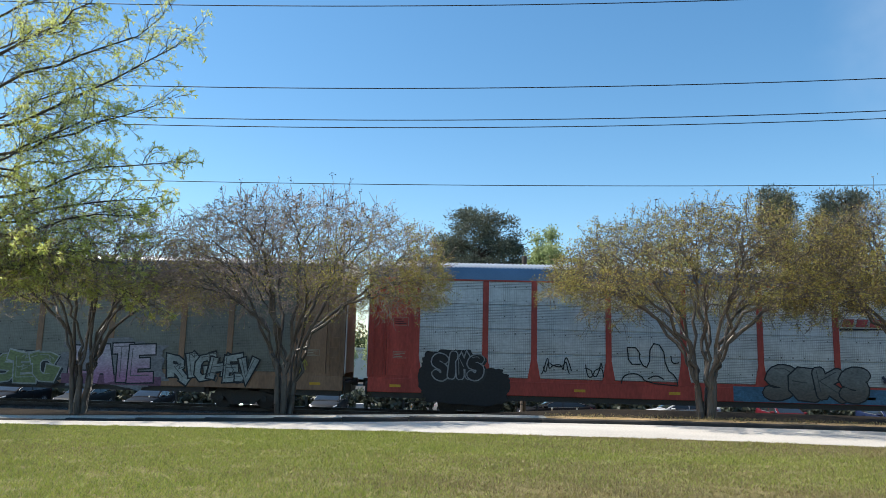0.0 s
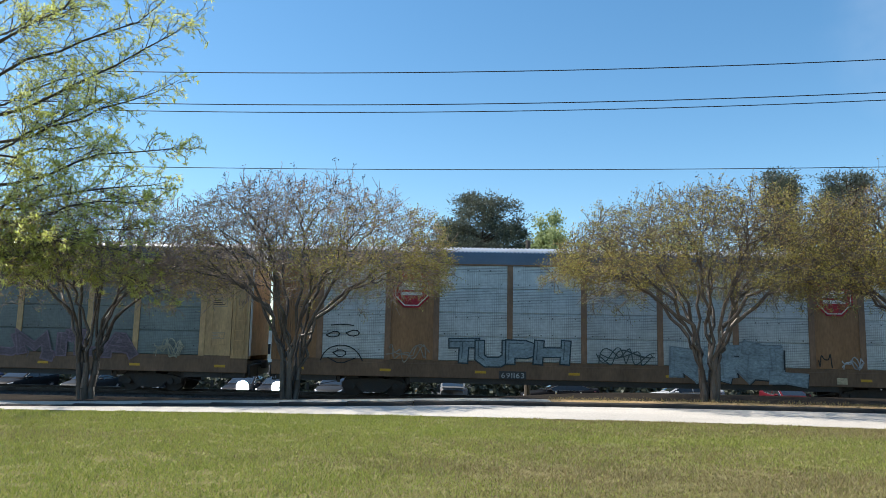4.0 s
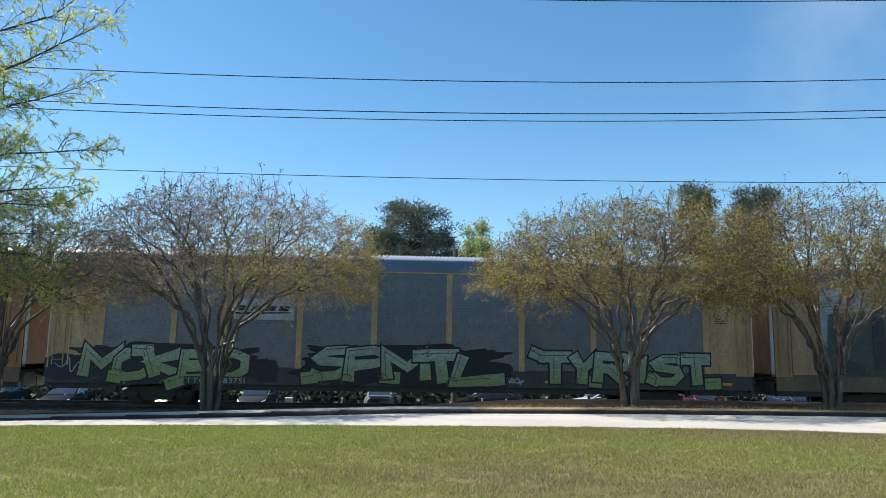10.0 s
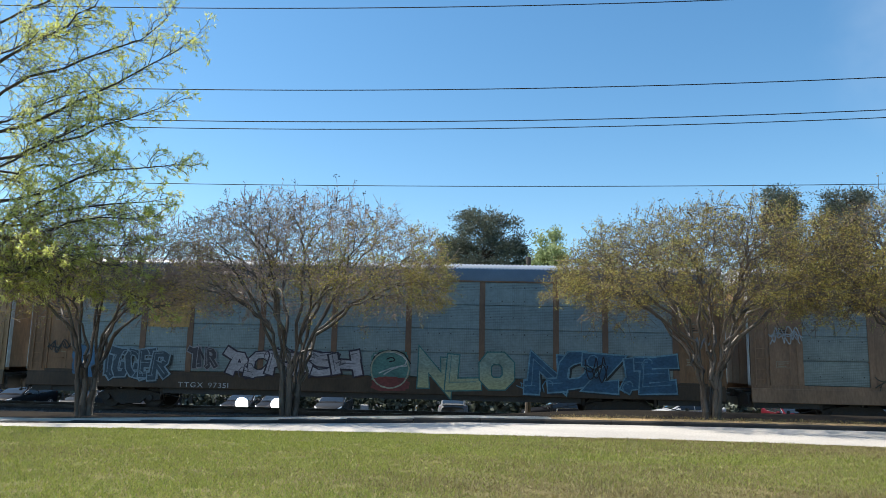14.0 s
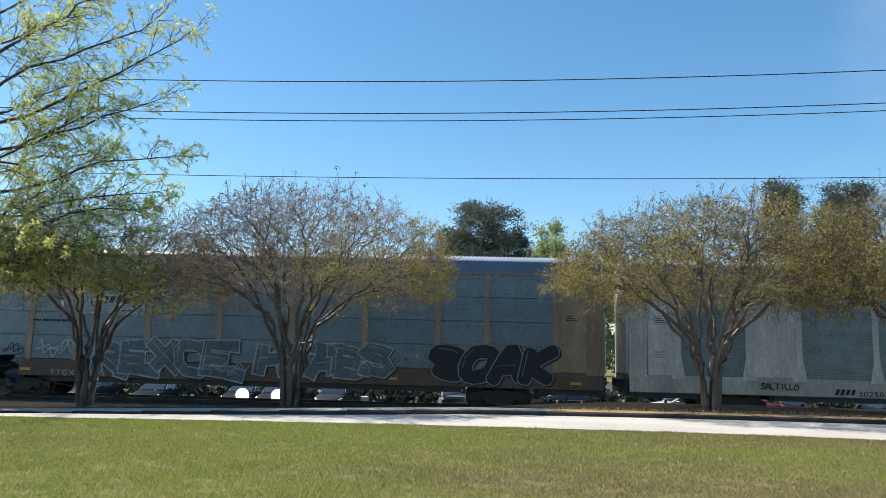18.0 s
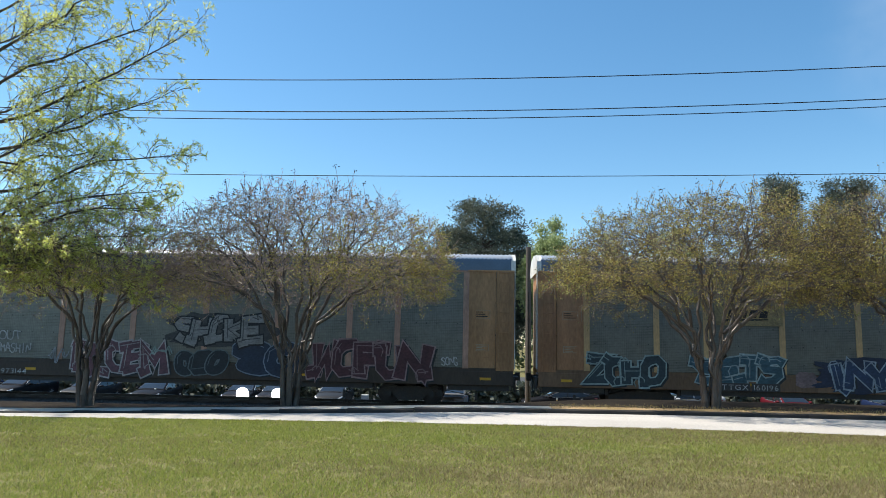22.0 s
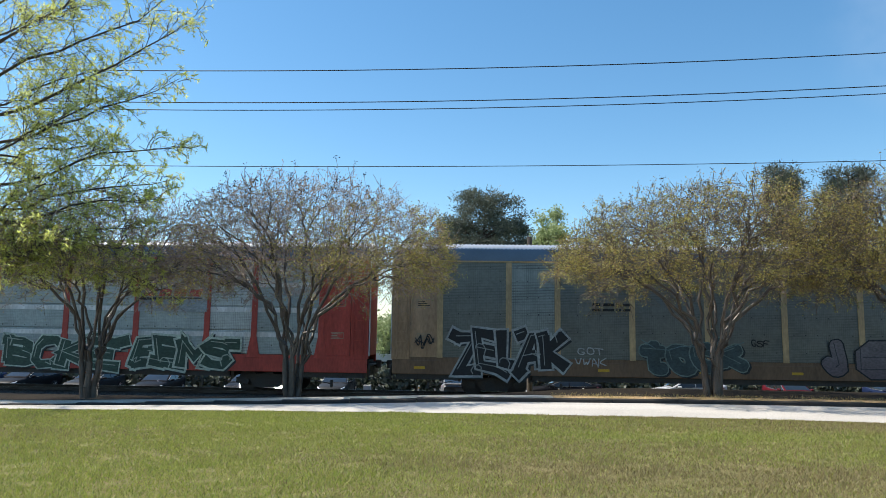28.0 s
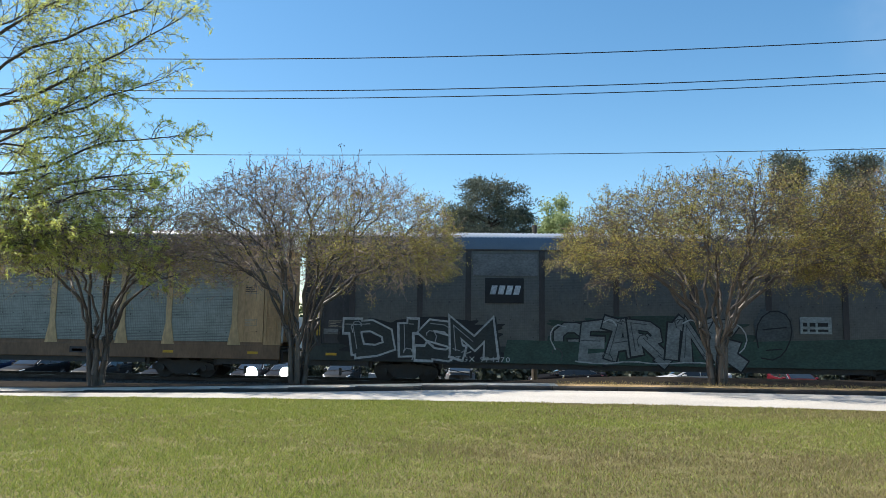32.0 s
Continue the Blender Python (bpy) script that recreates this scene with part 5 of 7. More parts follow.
         tags=[("OUT", 7.2, 8.3, 1.8, 2.2, None, W_, None, "line"), ("SMASHIN", 7.1, 8.75, 1.3, 1.72, None, W_, None, "line"), ("DLOBM", 10.3, 14.4, 0.5, 1.88, (0.14, 0.06, 0.075), (0.40, 0.37, 0.36), None), ("SHOKE", 14.5, 18.4, 1.75, 3.0, (0.24, 0.24, 0.23), K_, (0.055, 0.055, 0.055)), ("OEO", 14.5, 17.0, 0.5, 1.6, (0.02, 0.025, 0.03), (0.11, 0.15, 0.16), None, "bubble"), ("SO", 16.9, 20.2, 0.5, 2.05, (0.018, 0.032, 0.06), (0.17, 0.23, 0.29), None, "bubble"), ("WOFUN", 20.1, 25.1, 0.55, 2.1, (0.08, 0.025, 0.032), (0.28, 0.19, 0.19), None), ("SONG", 25.4, 26.2, 1.15, 1.5, None, W_, None, "line")],
         signs=[(sign_shield, (5.88, 3.9)), (patch, (2.05, 5.3, 0.9, 1.55, (0.09, 0.10, 0.13), 3)), (tag_lines, (9.4, 10.3, 0.9, 1.6, GR, 5, 2)), (tag_lines, (13.6, 14.6, 1.3, 1.7, (0.25, 0.33, 0.30), 3, 2))]),
    dict(label="tan freight car with dark sheets and teal and blue graffiti", style="plain", steelwork=TAN, ends=(0.30, 0.14, 0.06), sheet=DARK, number=(7.45, "TTGX 160196", W_), number_plate=True,
         tags=[("ZOHO", 2.1, 5.4, 0.5, 1.7, (0.03, 0.05, 0.06), (0.27, 0.38, 0.37), None), ("SETS", 6.4, 10.0, 0.6, 1.78, (0.04, 0.10, 0.13), (0.31, 0.41, 0.41), None), ("INYAL", 11.3, 15.8, 0.5, 1.72, (0.025, 0.05, 0.11), (0.28, 0.36, 0.42), (0.02, 0.03, 0.065)), ("AWARN", 17.4, 22.1, 0.55, 1.9, (0.06, 0.075, 0.06), (0.40, 0.43, 0.36), None), ("MAXE", 22.7, 27.2, 0.55, 1.85, (0.055, 0.07, 0.055), (0.38, 0.40, 0.35), None)],
         signs=[(plate, (7.27, 9.91, 2.96, 3.76, (0.30, 0.22, 0.10))), (sign_bars, (7.72, 9.35, 3.27, K_, K_, 0.32)), (field, ((0.03, 0.055, 0.11), "15.3,0.5 16.5,0.55 17.4,1.4 16.6,1.1")), (patch, (10.3, 11.1, 0.6, 1.2, (0.22, 0.15, 0.15), 3)), (words, ("BUM", 16.0, 1.4, 0.18, K_)), (plate, (26.1, 26.7, 0.55, 0.85, (0.012, 0.012, 0.012)))]),
    dict(label="pale grey freight car with light bands and yellow-green graffiti", skirt=(0.085, 0.165, 0.29), steelwork=GREY, sheet=((0.26, 0.28, 0.27), 0.4), bands=True, flare=True, number=(7.4, "TTGX 707630", W_), number_plate=True, sill=(0.16, 0.15, 0.14), marks=False, rungs=True,
         tags=[],
         signs=[(small_print, (1.28, 1.62, 0.16, 0.5)), (small_print, (1.28, 1.38, 0.16, 0.5)), (plate, (7.2, 9.75, 2.2, 4.85, (0.36, 0.36, 0.35))), (ring_logo, (8.47, 4.06, 0.62, K_, (0.40, 0.40, 0.39))), (sign_bars, (8.2, 8.72, 3.16, K_, None, 0.2)),
                (field, ((0.21, 0.21, 0.13), "6.9,1.05 8.6,1.2 9.9,1.7 10.6,1.35 12.0,1.55 13.5,1.7 13.6,0.8 7.4,0.62")), (field, ((0.29, 0.29, 0.15), "10.85,1.3 11.65,1.25 11.6,2.68 10.9,2.3"), ), (field, ((0.29, 0.29, 0.15, 0.25, 0.24, 0.12), "13.55,0.9 14.3,0.85 14.25,2.6 13.55,2.35")), (field, ((0.27, 0.27, 0.14, 0.24, 0.24, 0.12), "14.35,0.85 15.05,0.9 15.05,2.2 14.35,2.6")),
                (field, ((0.20, 0.22, 0.11), "15.1,0.85 17.6,0.8 19.3,1.0 19.4,2.3 18.4,2.1 17.8,1.5 16.2,1.6 15.1,1.5")),
                (patch, (8.4, 9.2, 1.25, 1.7, (0.07, 0.16, 0.06), 8)), (patch, (10.3, 10.85, 1.3, 1.85, (0.07, 0.16, 0.06), 4)), (patch, (12.4, 12.95, 1.55, 2.0, (0.07, 0.16, 0.06), 5)), (patch, (15.1, 16.3, 0.95, 1.5, (0.06, 0.15, 0.06), 6)), (patch, (15.0, 15.4, 1.9, 2.25, (0.07, 0.16, 0.06), 7)), (patch, (6.1, 7.3, 0.45, 1.0, (0.05, 0.13, 0.05), 9)), (patch, (19.4, 22.1, 0.45, 1.2, (0.05, 0.13, 0.05), 10)),
                (spray, (K_, 0.05, ("6.8,1.15 7.6,1.1 8.5,1.2 9.3,1.6 10.2,2.0", "9.2,1.1 10.0,1.6 10.9,1.3", "10.85,1.25 10.9,2.3 11.65,2.72 11.65,1.25", "10.9,1.85 11.4,1.95 11.6,1.9", "11.6,1.1 12.4,1.55 13.4,1.65 13.0,1.25 13.5,1.1", "13.55,2.35 14.3,2.62 14.35,0.85", "14.3,2.62 15.05,2.2 15.05,1.7 14.4,1.65 14.5,1.5 16.4,1.35", "17.8,1.5 18.3,2.1 19.4,2.35 19.2,1.9 18.5,1.2", "12.9,2.0 13.1,2.25 13.2,1.85 13.5,1.85", "18.2,1.0 18.9,1.6 19.7,1.3"))),
                (plate, (19.0, 21.65, 3.1, 3.8, (0.36, 0.37, 0.36))), (spray, (K_, 0.12, ("19.1,3.6 19.6,3.25", "19.15,3.25 19.6,3.65"))), (small_print, (19.75, 3.35, 0.22, 1.8)), (small_print, (19.5, 0.55, 0.3, 0.6))]),
    dict(label="red freight car with galvanised sheets, light bands and dark green graffiti", skirt=(0.085, 0.165, 0.29), steelwork=RED, sheet=((0.22, 0.25, 0.245), 0.4), bands=True, other=(1, 7), sheet2=((0.31, 0.33, 0.32), 0.85), flare=True, marks=False, number=None,
         tags=[("BOKE", 13.2, 18.4, 0.38, 1.75, (0.035, 0.075, 0.05), (0.44, 0.50, 0.41), None), ("BEMS", 18.55, 23.0, 0.38, 1.8, (0.03, 0.065, 0.045), (0.45, 0.51, 0.42), None)],
         signs=[(plate, (18.85, 21.7, 2.75, 4.1, (0.30, 0.33, 0.34))), (sign_bars, (19.0, 21.5, 3.38, (0.48, 0.07, 0.06), K_))]),
    dict(label="yellow freight car with dark sheets and black and purple-grey graffiti", style="plain", steelwork=OCHRE, ends=(0.36, 0.21, 0.11), sheet=DARK, other=(1,), sheet2=GREENISH, number=None,
         tags=[("ZELAK", 2.65, 7.5, 0.44, 2.25, K_, (0.36, 0.38, 0.37), None), ("took", 10.0, 14.5, 0.55, 2.05, (0.05, 0.075, 0.075), (0.17, 0.235, 0.21), None, "bubble"), ("JEEMS", 16.5, 25.5, 0.45, 2.1, (0.17, 0.145, 0.15, 0.13, 0.10, 0.11), K_, None, "bubble"), ("GOT", 7.6, 8.8, 1.25, 1.55, None, W_, None, "line"), ("VWAK", 7.5, 8.9, 0.8, 1.15, None, W_, None, "line"), ("GSF", 14.4, 15.25, 1.65, 1.95, None, K_, None, "line")],
         signs=[(small_print, (8.3, 3.2, 0.15, 1.4)), (small_print, (8.3, 3.0, 0.12, 1.4)), (tag_lines, (25.6, 26.3, 1.0, 1.85, GR, 8, 3)), (tag_lines, (1.2, 2.0, 1.4, 2.0, K_, 5, 3)), (spray, ((0.12, 0.20, 0.21), 0.03, ("10.2,1.9 11.0,1.4 12.0,1.75 13.0,1.4 14.2,1.85",)))]),
    dict(label="yellow freight car with flared posts, green-grey sheets and black graffiti", steelwork=OCHRE, ends=(0.40, 0.24, 0.11), sheet=GREENISH, flare=True, number=(7.2, "TTGX 852748", W_), style="plain",
         tags=[("BEL", 1.95, 4.9, 0.5, 1.75, None, (0.07, 0.085, 0.09), None, "line"), ("MUET", 5.35, 11.4, 0.36, 2.05, (0.016, 0.03, 0.026), (0.30, 0.35, 0.31), (0.025, 0.07, 0.05), "block")],
         signs=[(tag_lines, (1.95, 4.0, 1.6, 2.2, K_, 4, 1)), (tag_lines, (11.45, 11.9, 0.5, 1.5, (0.22, 0.34, 0.27), 8, 4)), (plate, (19.6, 20.6, 0.55, 0.8, (0.05, 0.04, 0.04)))]),
    dict(label="charcoal freight car with a dark logo plate and ornate white graffiti", style="plain", steelwork=(0.05, 0.04, 0.038), ends=(0.045, 0.04, 0.04), sill=(0.03, 0.035, 0.03), sheet=((0.085, 0.085, 0.08), 0.3), number=(6.2, "TTGX 974570", W_),
         tags=[("DISM", 2.15, 8.1, 0.45, 2.1, (0.03, 0.035, 0.033), (0.42, 0.43, 0.42), K_), ("GEARING", 10.3, 17.75, 0.5, 2.25, (0.22, 0.23, 0.22), K_, (0.03, 0.055, 0.042))],
         signs=[(sign_bars, (7.75, 9.0, 3.15, (0.55, 0.55, 0.55), None, 0.36, (0.008, 0.008, 0.01))), (plate, (7.1, 9.7, 3.9, 4.78, (0.16, 0.16, 0.155))), (field, ((0.035, 0.075, 0.055), "8.3,0.42 25.5,0.42 25.5,1.7 17.5,1.4 12.0,1.3 8.5,1.35")),
                (spray, ((0.40, 0.41, 0.40), 0.05, ("10.4,1.0 10.15,1.5 10.4,2.0 10.8,1.9", "17.4,0.8 17.9,1.3 17.8,1.9 17.3,2.2 17.1,1.9", "11.2,0.55 12.2,0.45 13.4,0.6 14.4,0.48 15.8,0.6 16.8,0.5", "12.3,2.1 12.6,2.25 12.8,2.0", "15.4,2.1 15.8,2.3 16.0,1.95"))),
                (patch, (18.2, 19.65, 0.7, 2.7, (0.075, 0.085, 0.085), 5)), (spray, (K_, 0.05, ("18.3,1.2 18.2,1.9 18.6,2.6 19.3,2.65 19.65,2.1 19.5,1.3 19.0,0.7 18.4,0.8", "18.5,1.9 19.4,2.0", "18.6,1.1 19.2,1.15"))), (plate, (19.95, 21.15, 1.76, 2.42, (0.33, 0.36, 0.34))), (small_print, (20.05, 2.05, 0.2, 0.9)), (small_print, (20.05, 1.85, 0.12, 0.9)),
                (plate, (0.8, 0.95, 1.4, 2.35, (0.50, 0.33, 0.05))), (plate, (1.07, 1.67, 1.46, 1.68, (0.2, 0.2, 0.19)))]),
]


def build_train():
    cars = []
    for k, spec in enumerate(CARS):
        c = autorack(spec)
        x = X0 + L * (k - 1 + 0.5)
        c.matrix_basis = pose(x, TRACKY, RAILZ)
        cars.append((c, x))
    return cars


# ---- trees ----
def split(points, k, rng):
    """Groups points round k seeds."""
    seeds = points[rng.choice(len(points), k, replace=False)]
    for _ in range(4):
        d = ((points[:, None] - seeds[None]) ** 2).sum(2)
        own = d.argmin(1)
        seeds = np.array([points[own == i].mean(0) if (own == i).any() else seeds[i] for i in range(k)])
    return [points[own == i] for i in range(k) if (own == i).any()]


class Wood:
    def __init__(self, rng):
        self.p, self.q, self.r0, self.r1, self.rng, self.tips = [], [], [], [], rng, []

    def limb(self, a, b, r0, r1, bend=0.06, n=3):
        """A limb in n pieces that wanders a little."""
        a, b = np.asarray(a, float), np.asarray(b, float)
        length = np.linalg.norm(b - a)
        pts = [a + (b - a) * i / n + (self.rng.normal(size=3) * bend * length * (0 < i < n)) for i in range(n + 1)]
        for i in range(n):
            self.p.append(pts[i])
            self.q.append(pts[i + 1])
            self.r0.append(r0 + (r1 - r0) * i / n)
            self.r1.append(r0 + (r1 - r0) * (i + 1) / n)
        return pts[-1]

    def grow(self, start, targets, unit, reach=0.45, kids=3, level=0, bend=0.05, lift=0.0):
        """A limb towards the middle of its targets, then forks."""
        n = len(targets)
        r = unit * math.sqrt(n)
        if n == 1:
            self.limb(start, targets[0], r, unit * 0.55, bend * 2.5, 2)
            self.tips.append((targets[0], targets[0] - start))
            return
        c = targets.mean(0)
        end = np.asarray(start) + (c - start) * reach
        groups = split(targets, min(kids, n), self.rng) if n > 1 else [targets]
        end[2] += (c[2] - start[2]) * reach * lift
        end = self.limb(start, end, r, unit * math.sqrt(max(n * 0.75, 1)), bend, 3 if n > 3 else 2)
        for g in groups:
            self.grow(end, g, unit, min(reach + 0.03, 0.6), kids, level + 1, bend, lift * 0.6)

    def curve(self, a, b, rise, r0, r1, n=7, wander=0.05):
        """A limb bowed upwards by rise; returns its points."""
        a, b = np.asarray(a, float), np.asarray(b, float)
        drift = np.cumsum(self.rng.normal(size=(n + 1, 3)) * wander, 0)
        drift -= np.linspace(0, 1, n + 1)[:, None] * drift[-1]
        u = np.linspace(0, 1, n + 1)[:, None]
        pts = a + (b - a) * u + np.array([0, 0, 1.0]) * rise * 4 * u * (1 - u) + drift
        for i in range(n):
            self.p.append(pts[i])
            self.q.append(pts[i + 1])
            self.r0.append(r0 + (r1 - r0) * i / n)
            self.r1.append(r0 + (r1 - r0) * (i + 1) / n)
        return pts

    def mesh(self, name, sides=6):
        """Thick limbs have six sides, thin ones three."""
        p, q, r0, r1 = (np.asarray(k, float) for k in (self.p, self.q, self.r0, self.r1))
        thick = r0 > 0.013
        v, f = tubes(p[thick], q[thick], r0[thick], r1[thick], sides)
        v2, f2 = tubes(p[~thick], q[~thick], r0[~thick], r1[~thick], 3)
        return fast_mesh(name, np.concatenate([v, v2]), np.concatenate([f, f2 + len(v)]), True)


m_bark = mat("smooth_grey_bark", (0.066, 0.054, 0.046), rough=0.42, col2=(0.145, 0.118, 0.10), scale=5, spots=0.6, grain=0.12, bscale=25, stretch=(1, 1, 0.3))
m_twig = mat("thin_twigs", (0.40, 0.30, 0.26), rough=0.5, grain=0.1, col2=(0.11, 0.075, 0.06), scale=6)
m_twig_dark = mat("thin_brown_twigs", (0.17, 0.125, 0.085), rough=0.5, grain=0.1, col2=(0.05, 0.036, 0.028), scale=6)
m_seed = mat("old_seed_heads", (0.06, 0.045, 0.035), rough=0.9)
m_oakbark = mat("dark_oak_bark", (0.07, 0.06, 0.05), rough=0.9, bump=0.5, bscale=30)
lf_myrtle = island_leaf("olive_young_leaves", [(0.40, 0.36, 0.095), (0.60, 0.53, 0.175), (0.17, 0.16, 0.05), (0.44, 0.31, 0.09), (0.13, 0.125, 0.045), (0.39, 0.40, 0.12)], 0.58)
lf_bronze = island_leaf("bronze_buds", [(0.40, 0.26, 0.13), (0.44, 0.33, 0.17), (0.46, 0.36, 0.26)], 0.5)
lf_oak = island_leaf("spring_oak_leaves", [(0.60, 0.63, 0.16), (0.52, 0.58, 0.13), (0.74, 0.74, 0.34), (0.40, 0.47, 0.10), (0.54, 0.52, 0.14)], 0.75)
lf_pine = island_leaf("dark_pine_needles", [(0.06, 0.078, 0.058), (0.10, 0.12, 0.09), (0.17, 0.19, 0.14)], 0.2)
lf_woods = island_leaf("woodland_leaves", [(0.05, 0.075, 0.03), (0.09, 0.12, 0.045), (0.14, 0.17, 0.07)], 0.3)
lf_light = island_leaf("fresh_green_leaves", [(0.30, 0.37, 0.16), (0.38, 0.45, 0.24), (0.24, 0.30, 0.13)], 0.55)


def myrtle(seed, x, y, z, left, right, top, low, yellow, label, lopsided=0.0, pale=False, aims_n=1300, tilt=0.0):
    """A vase-shaped street tree: a few stems that fork upwards into a wide flat dome of twigs and young leaves."""
    rng = np.random.default_rng(seed)
    t = thing("crape_myrtle_tree", label, "tree", "trees along the road", at=pose(x, y, z))
    deep = (left + right) / 2 * 0.8
    # aims of the twigs: a flat dome, hollow under its middle
    n = aims_n
    a = rng.uniform(0, math.tau, n)
    rad = np.sqrt(rng.uniform(0.01, 1.0, n)) * (1 + 0.07 * np.sin(3 * a + seed) + 0.05 * np.sin(7 * a + 2 * seed))
    sx = np.where(np.cos(a) < 0, left, right)
    px, py = rad * np.cos(a) * sx, rad * np.sin(a) * deep
    roof = low + (top - low) * np.sqrt(np.maximum(1 - np.minimum(rad, 1) ** 2.2, 0)) * (1 + 0.05 * np.sin(5 * a + seed) + 0.04 * np.sin(11 * a))
    roof = low + (roof - low) * (1 + tilt * px / np.where(px < 0, left, right))
    floor = low - 0.2 - 0.8 * np.exp(-((rad - 0.62) / 0.22) ** 2) + 0.25 * np.exp(-(rad / 0.3) ** 2)
    pz = floor + (roof - floor) * rng.random(n) ** 0.7
    aims = np.stack([px, py, pz], 1)
    w = Wood(rng)
    # a handful of stout stems at the ground, which part into thinner ones
    feet = []
    for k in range(5):
        turn = math.tau * k / 5 + rng.uniform(-0.3, 0.3)
        base = np.array([0.13 * math.cos(turn), 0.12 * math.sin(turn), -0.12])
        feet.append((turn, w.limb(base, base + np.array([0.10 * math.cos(turn), 0.10 * math.sin(turn), rng.uniform(0.75, 1.1)]), 0.092, 0.070, 0.02, 3)))
    stems = split(aims, 14, rng)
    for g in stems:
        c = g.mean(0)
        d = np.array([c[0], c[1], 0]) / max(np.hypot(c[0], c[1]), 0.3)
        way = math.atan2(c[1], c[0])
        foot = min(feet, key=lambda q: abs((q[0] - way + math.pi) % math.tau - math.pi))[1]
        knee = w.limb(foot, np.array([c[0] * 0.12 + d[0] * 0.2, c[1] * 0.12 + d[1] * 0.18, rng.uniform(1.6, 2.1)]), 0.048, 0.032, 0.05, 4)
        w.grow(knee, g, 0.0036, 0.32, 2, 0, 0.055, 0.45)
    part("trunk", w.mesh("trunk"), m_bark, t, "smooth pale trunks and limbs")
    tips = np.array([p for p, _ in w.tips])
    ways = np.array([q for _, q in w.tips])
    span = np.linalg.norm(ways, axis=1, keepdims=True)
    ways /= span
    # fine twigs, each with smaller ones
    k = 2
    src = np.repeat(tips, k, 0) - np.repeat(ways * np.minimum(span, 0.55) * 0.4, k, 0) * rng.uniform(0, 1, (len(tips) * k, 1))
    dirs = np.repeat(ways, k, 0) * 0.8 + rng.normal(size=src.shape) * 0.55
    dirs /= np.linalg.norm(dirs, axis=1, keepdims=True)
    ln = rng.uniform(0.16, 0.42, (len(src), 1))
    mid, end = src + dirs * ln * 0.5, src + dirs * ln + rng.normal(size=src.shape) * 0.05
    sub = mid + (dirs + rng.normal(size=src.shape) * 0.6) * ln * 0.5
    v, f = tubes(np.concatenate([src, mid, mid]), np.concatenate([mid, end, sub]), np.full(len(src) * 3, 0.0072), np.full(len(src) * 3, 0.0046), 3)
    tagged(part("twigs", fast_mesh("twigs", v, f), m_twig if pale else m_twig_dark, t), kind="stuff")
    # leaves: most of them low down and outside; above, buds on bare twigs
    ends = np.concatenate([end, sub, mid])
    patchy = rng.normal(size=3) * 3
    for nm, m, share, per in (("leaves", lf_myrtle, yellow, 13), ("buds", lf_bronze, 0.5, 3)):
        c = np.repeat(ends, per, 0) + rng.normal(size=(len(ends) * per, 3)) * 0.045
        rr = np.hypot(c[:, 0] / np.where(c[:, 0] < 0, left, right), c[:, 1] / deep)
        hgt = np.clip((c[:, 2] - low) / (top - low), 0, 1)
        if nm == "leaves":
            chance = share * np.clip((0.12 + 0.9 * rr ** 3 + 0.35 * (1 - hgt) - 0.45 * hgt) if pale else (0.18 + 0.75 * rr ** 3 + 0.40 * (1 - hgt) * rr + 0.22 * hgt ** 3), 0.03, 1)
            chance *= np.clip(0.75 + lopsided * np.tanh(c[:, 0] / right * 2.2), 0.25, 1.7) / (1 + 0.3 * lopsided)
            drift = np.sin(c[:, 0] * 2.3 + patchy[0]) + np.sin(c[:, 1] * 2.9 + patchy[1]) + np.sin(c[:, 2] * 3.7 + patchy[2])
            chance *= np.clip(0.85 + 0.35 * drift, 0.2, 1.3)
            tuft = np.sin(c[:, 0] * 8.1 + patchy[1]) + np.sin(c[:, 1] * 7.3 + patchy[2]) + np.sin(c[:, 2] * 11.0 + 1.7 * np.sin(c[:, 0] * 2.1))
            chance *= np.clip(0.95 + 0.6 * tuft, 0.12, 1.9)
        else:
            chance = share * (0.06 + 0.6 * hgt ** 2)
        c = c[rng.random(len(c)) < chance]
        v, f = leaves(c, rng.normal(size=c.shape) + np.array([0, 0, 0.3]), rng.uniform(0.030, 0.056, len(c)), rng.uniform(0.019, 0.033, len(c)), rng)
        tagged(part(nm, fast_mesh(nm, v, f), m, t), kind="stuff")
    # old seed heads on the highest shoots
    hi = end[end[:, 2] > low + (top - low) * 0.62]
    hi = hi[rng.random(len(hi)) < 0.11]
    shoot = hi + np.array([0, 0, 1.0]) * rng.uniform(0.04, 0.28, (len(hi), 1)) + rng.normal(size=hi.shape) * 0.04
    v1, f1 = tubes(hi, shoot, np.full(len(hi), 0.0055), np.full(len(hi), 0.004), 3)
    tagged(part("seed_shoots", fast_mesh("seed_shoots", v1, f1), m_twig if pale else m_twig_dark, t), kind="stuff")
    c = np.repeat(shoot, 8, 0) + rng.normal(size=(len(shoot) * 8, 3)) * 0.04
    v2, f2 = leaves(c, rng.normal(size=c.shape), np.full(len(c), 0.045), np.full(len(c), 0.036), rng)
    tagged(part("seed_heads", fast_mesh("seed_heads", v2, f2), m_seed, t), kind="stuff")
    return t


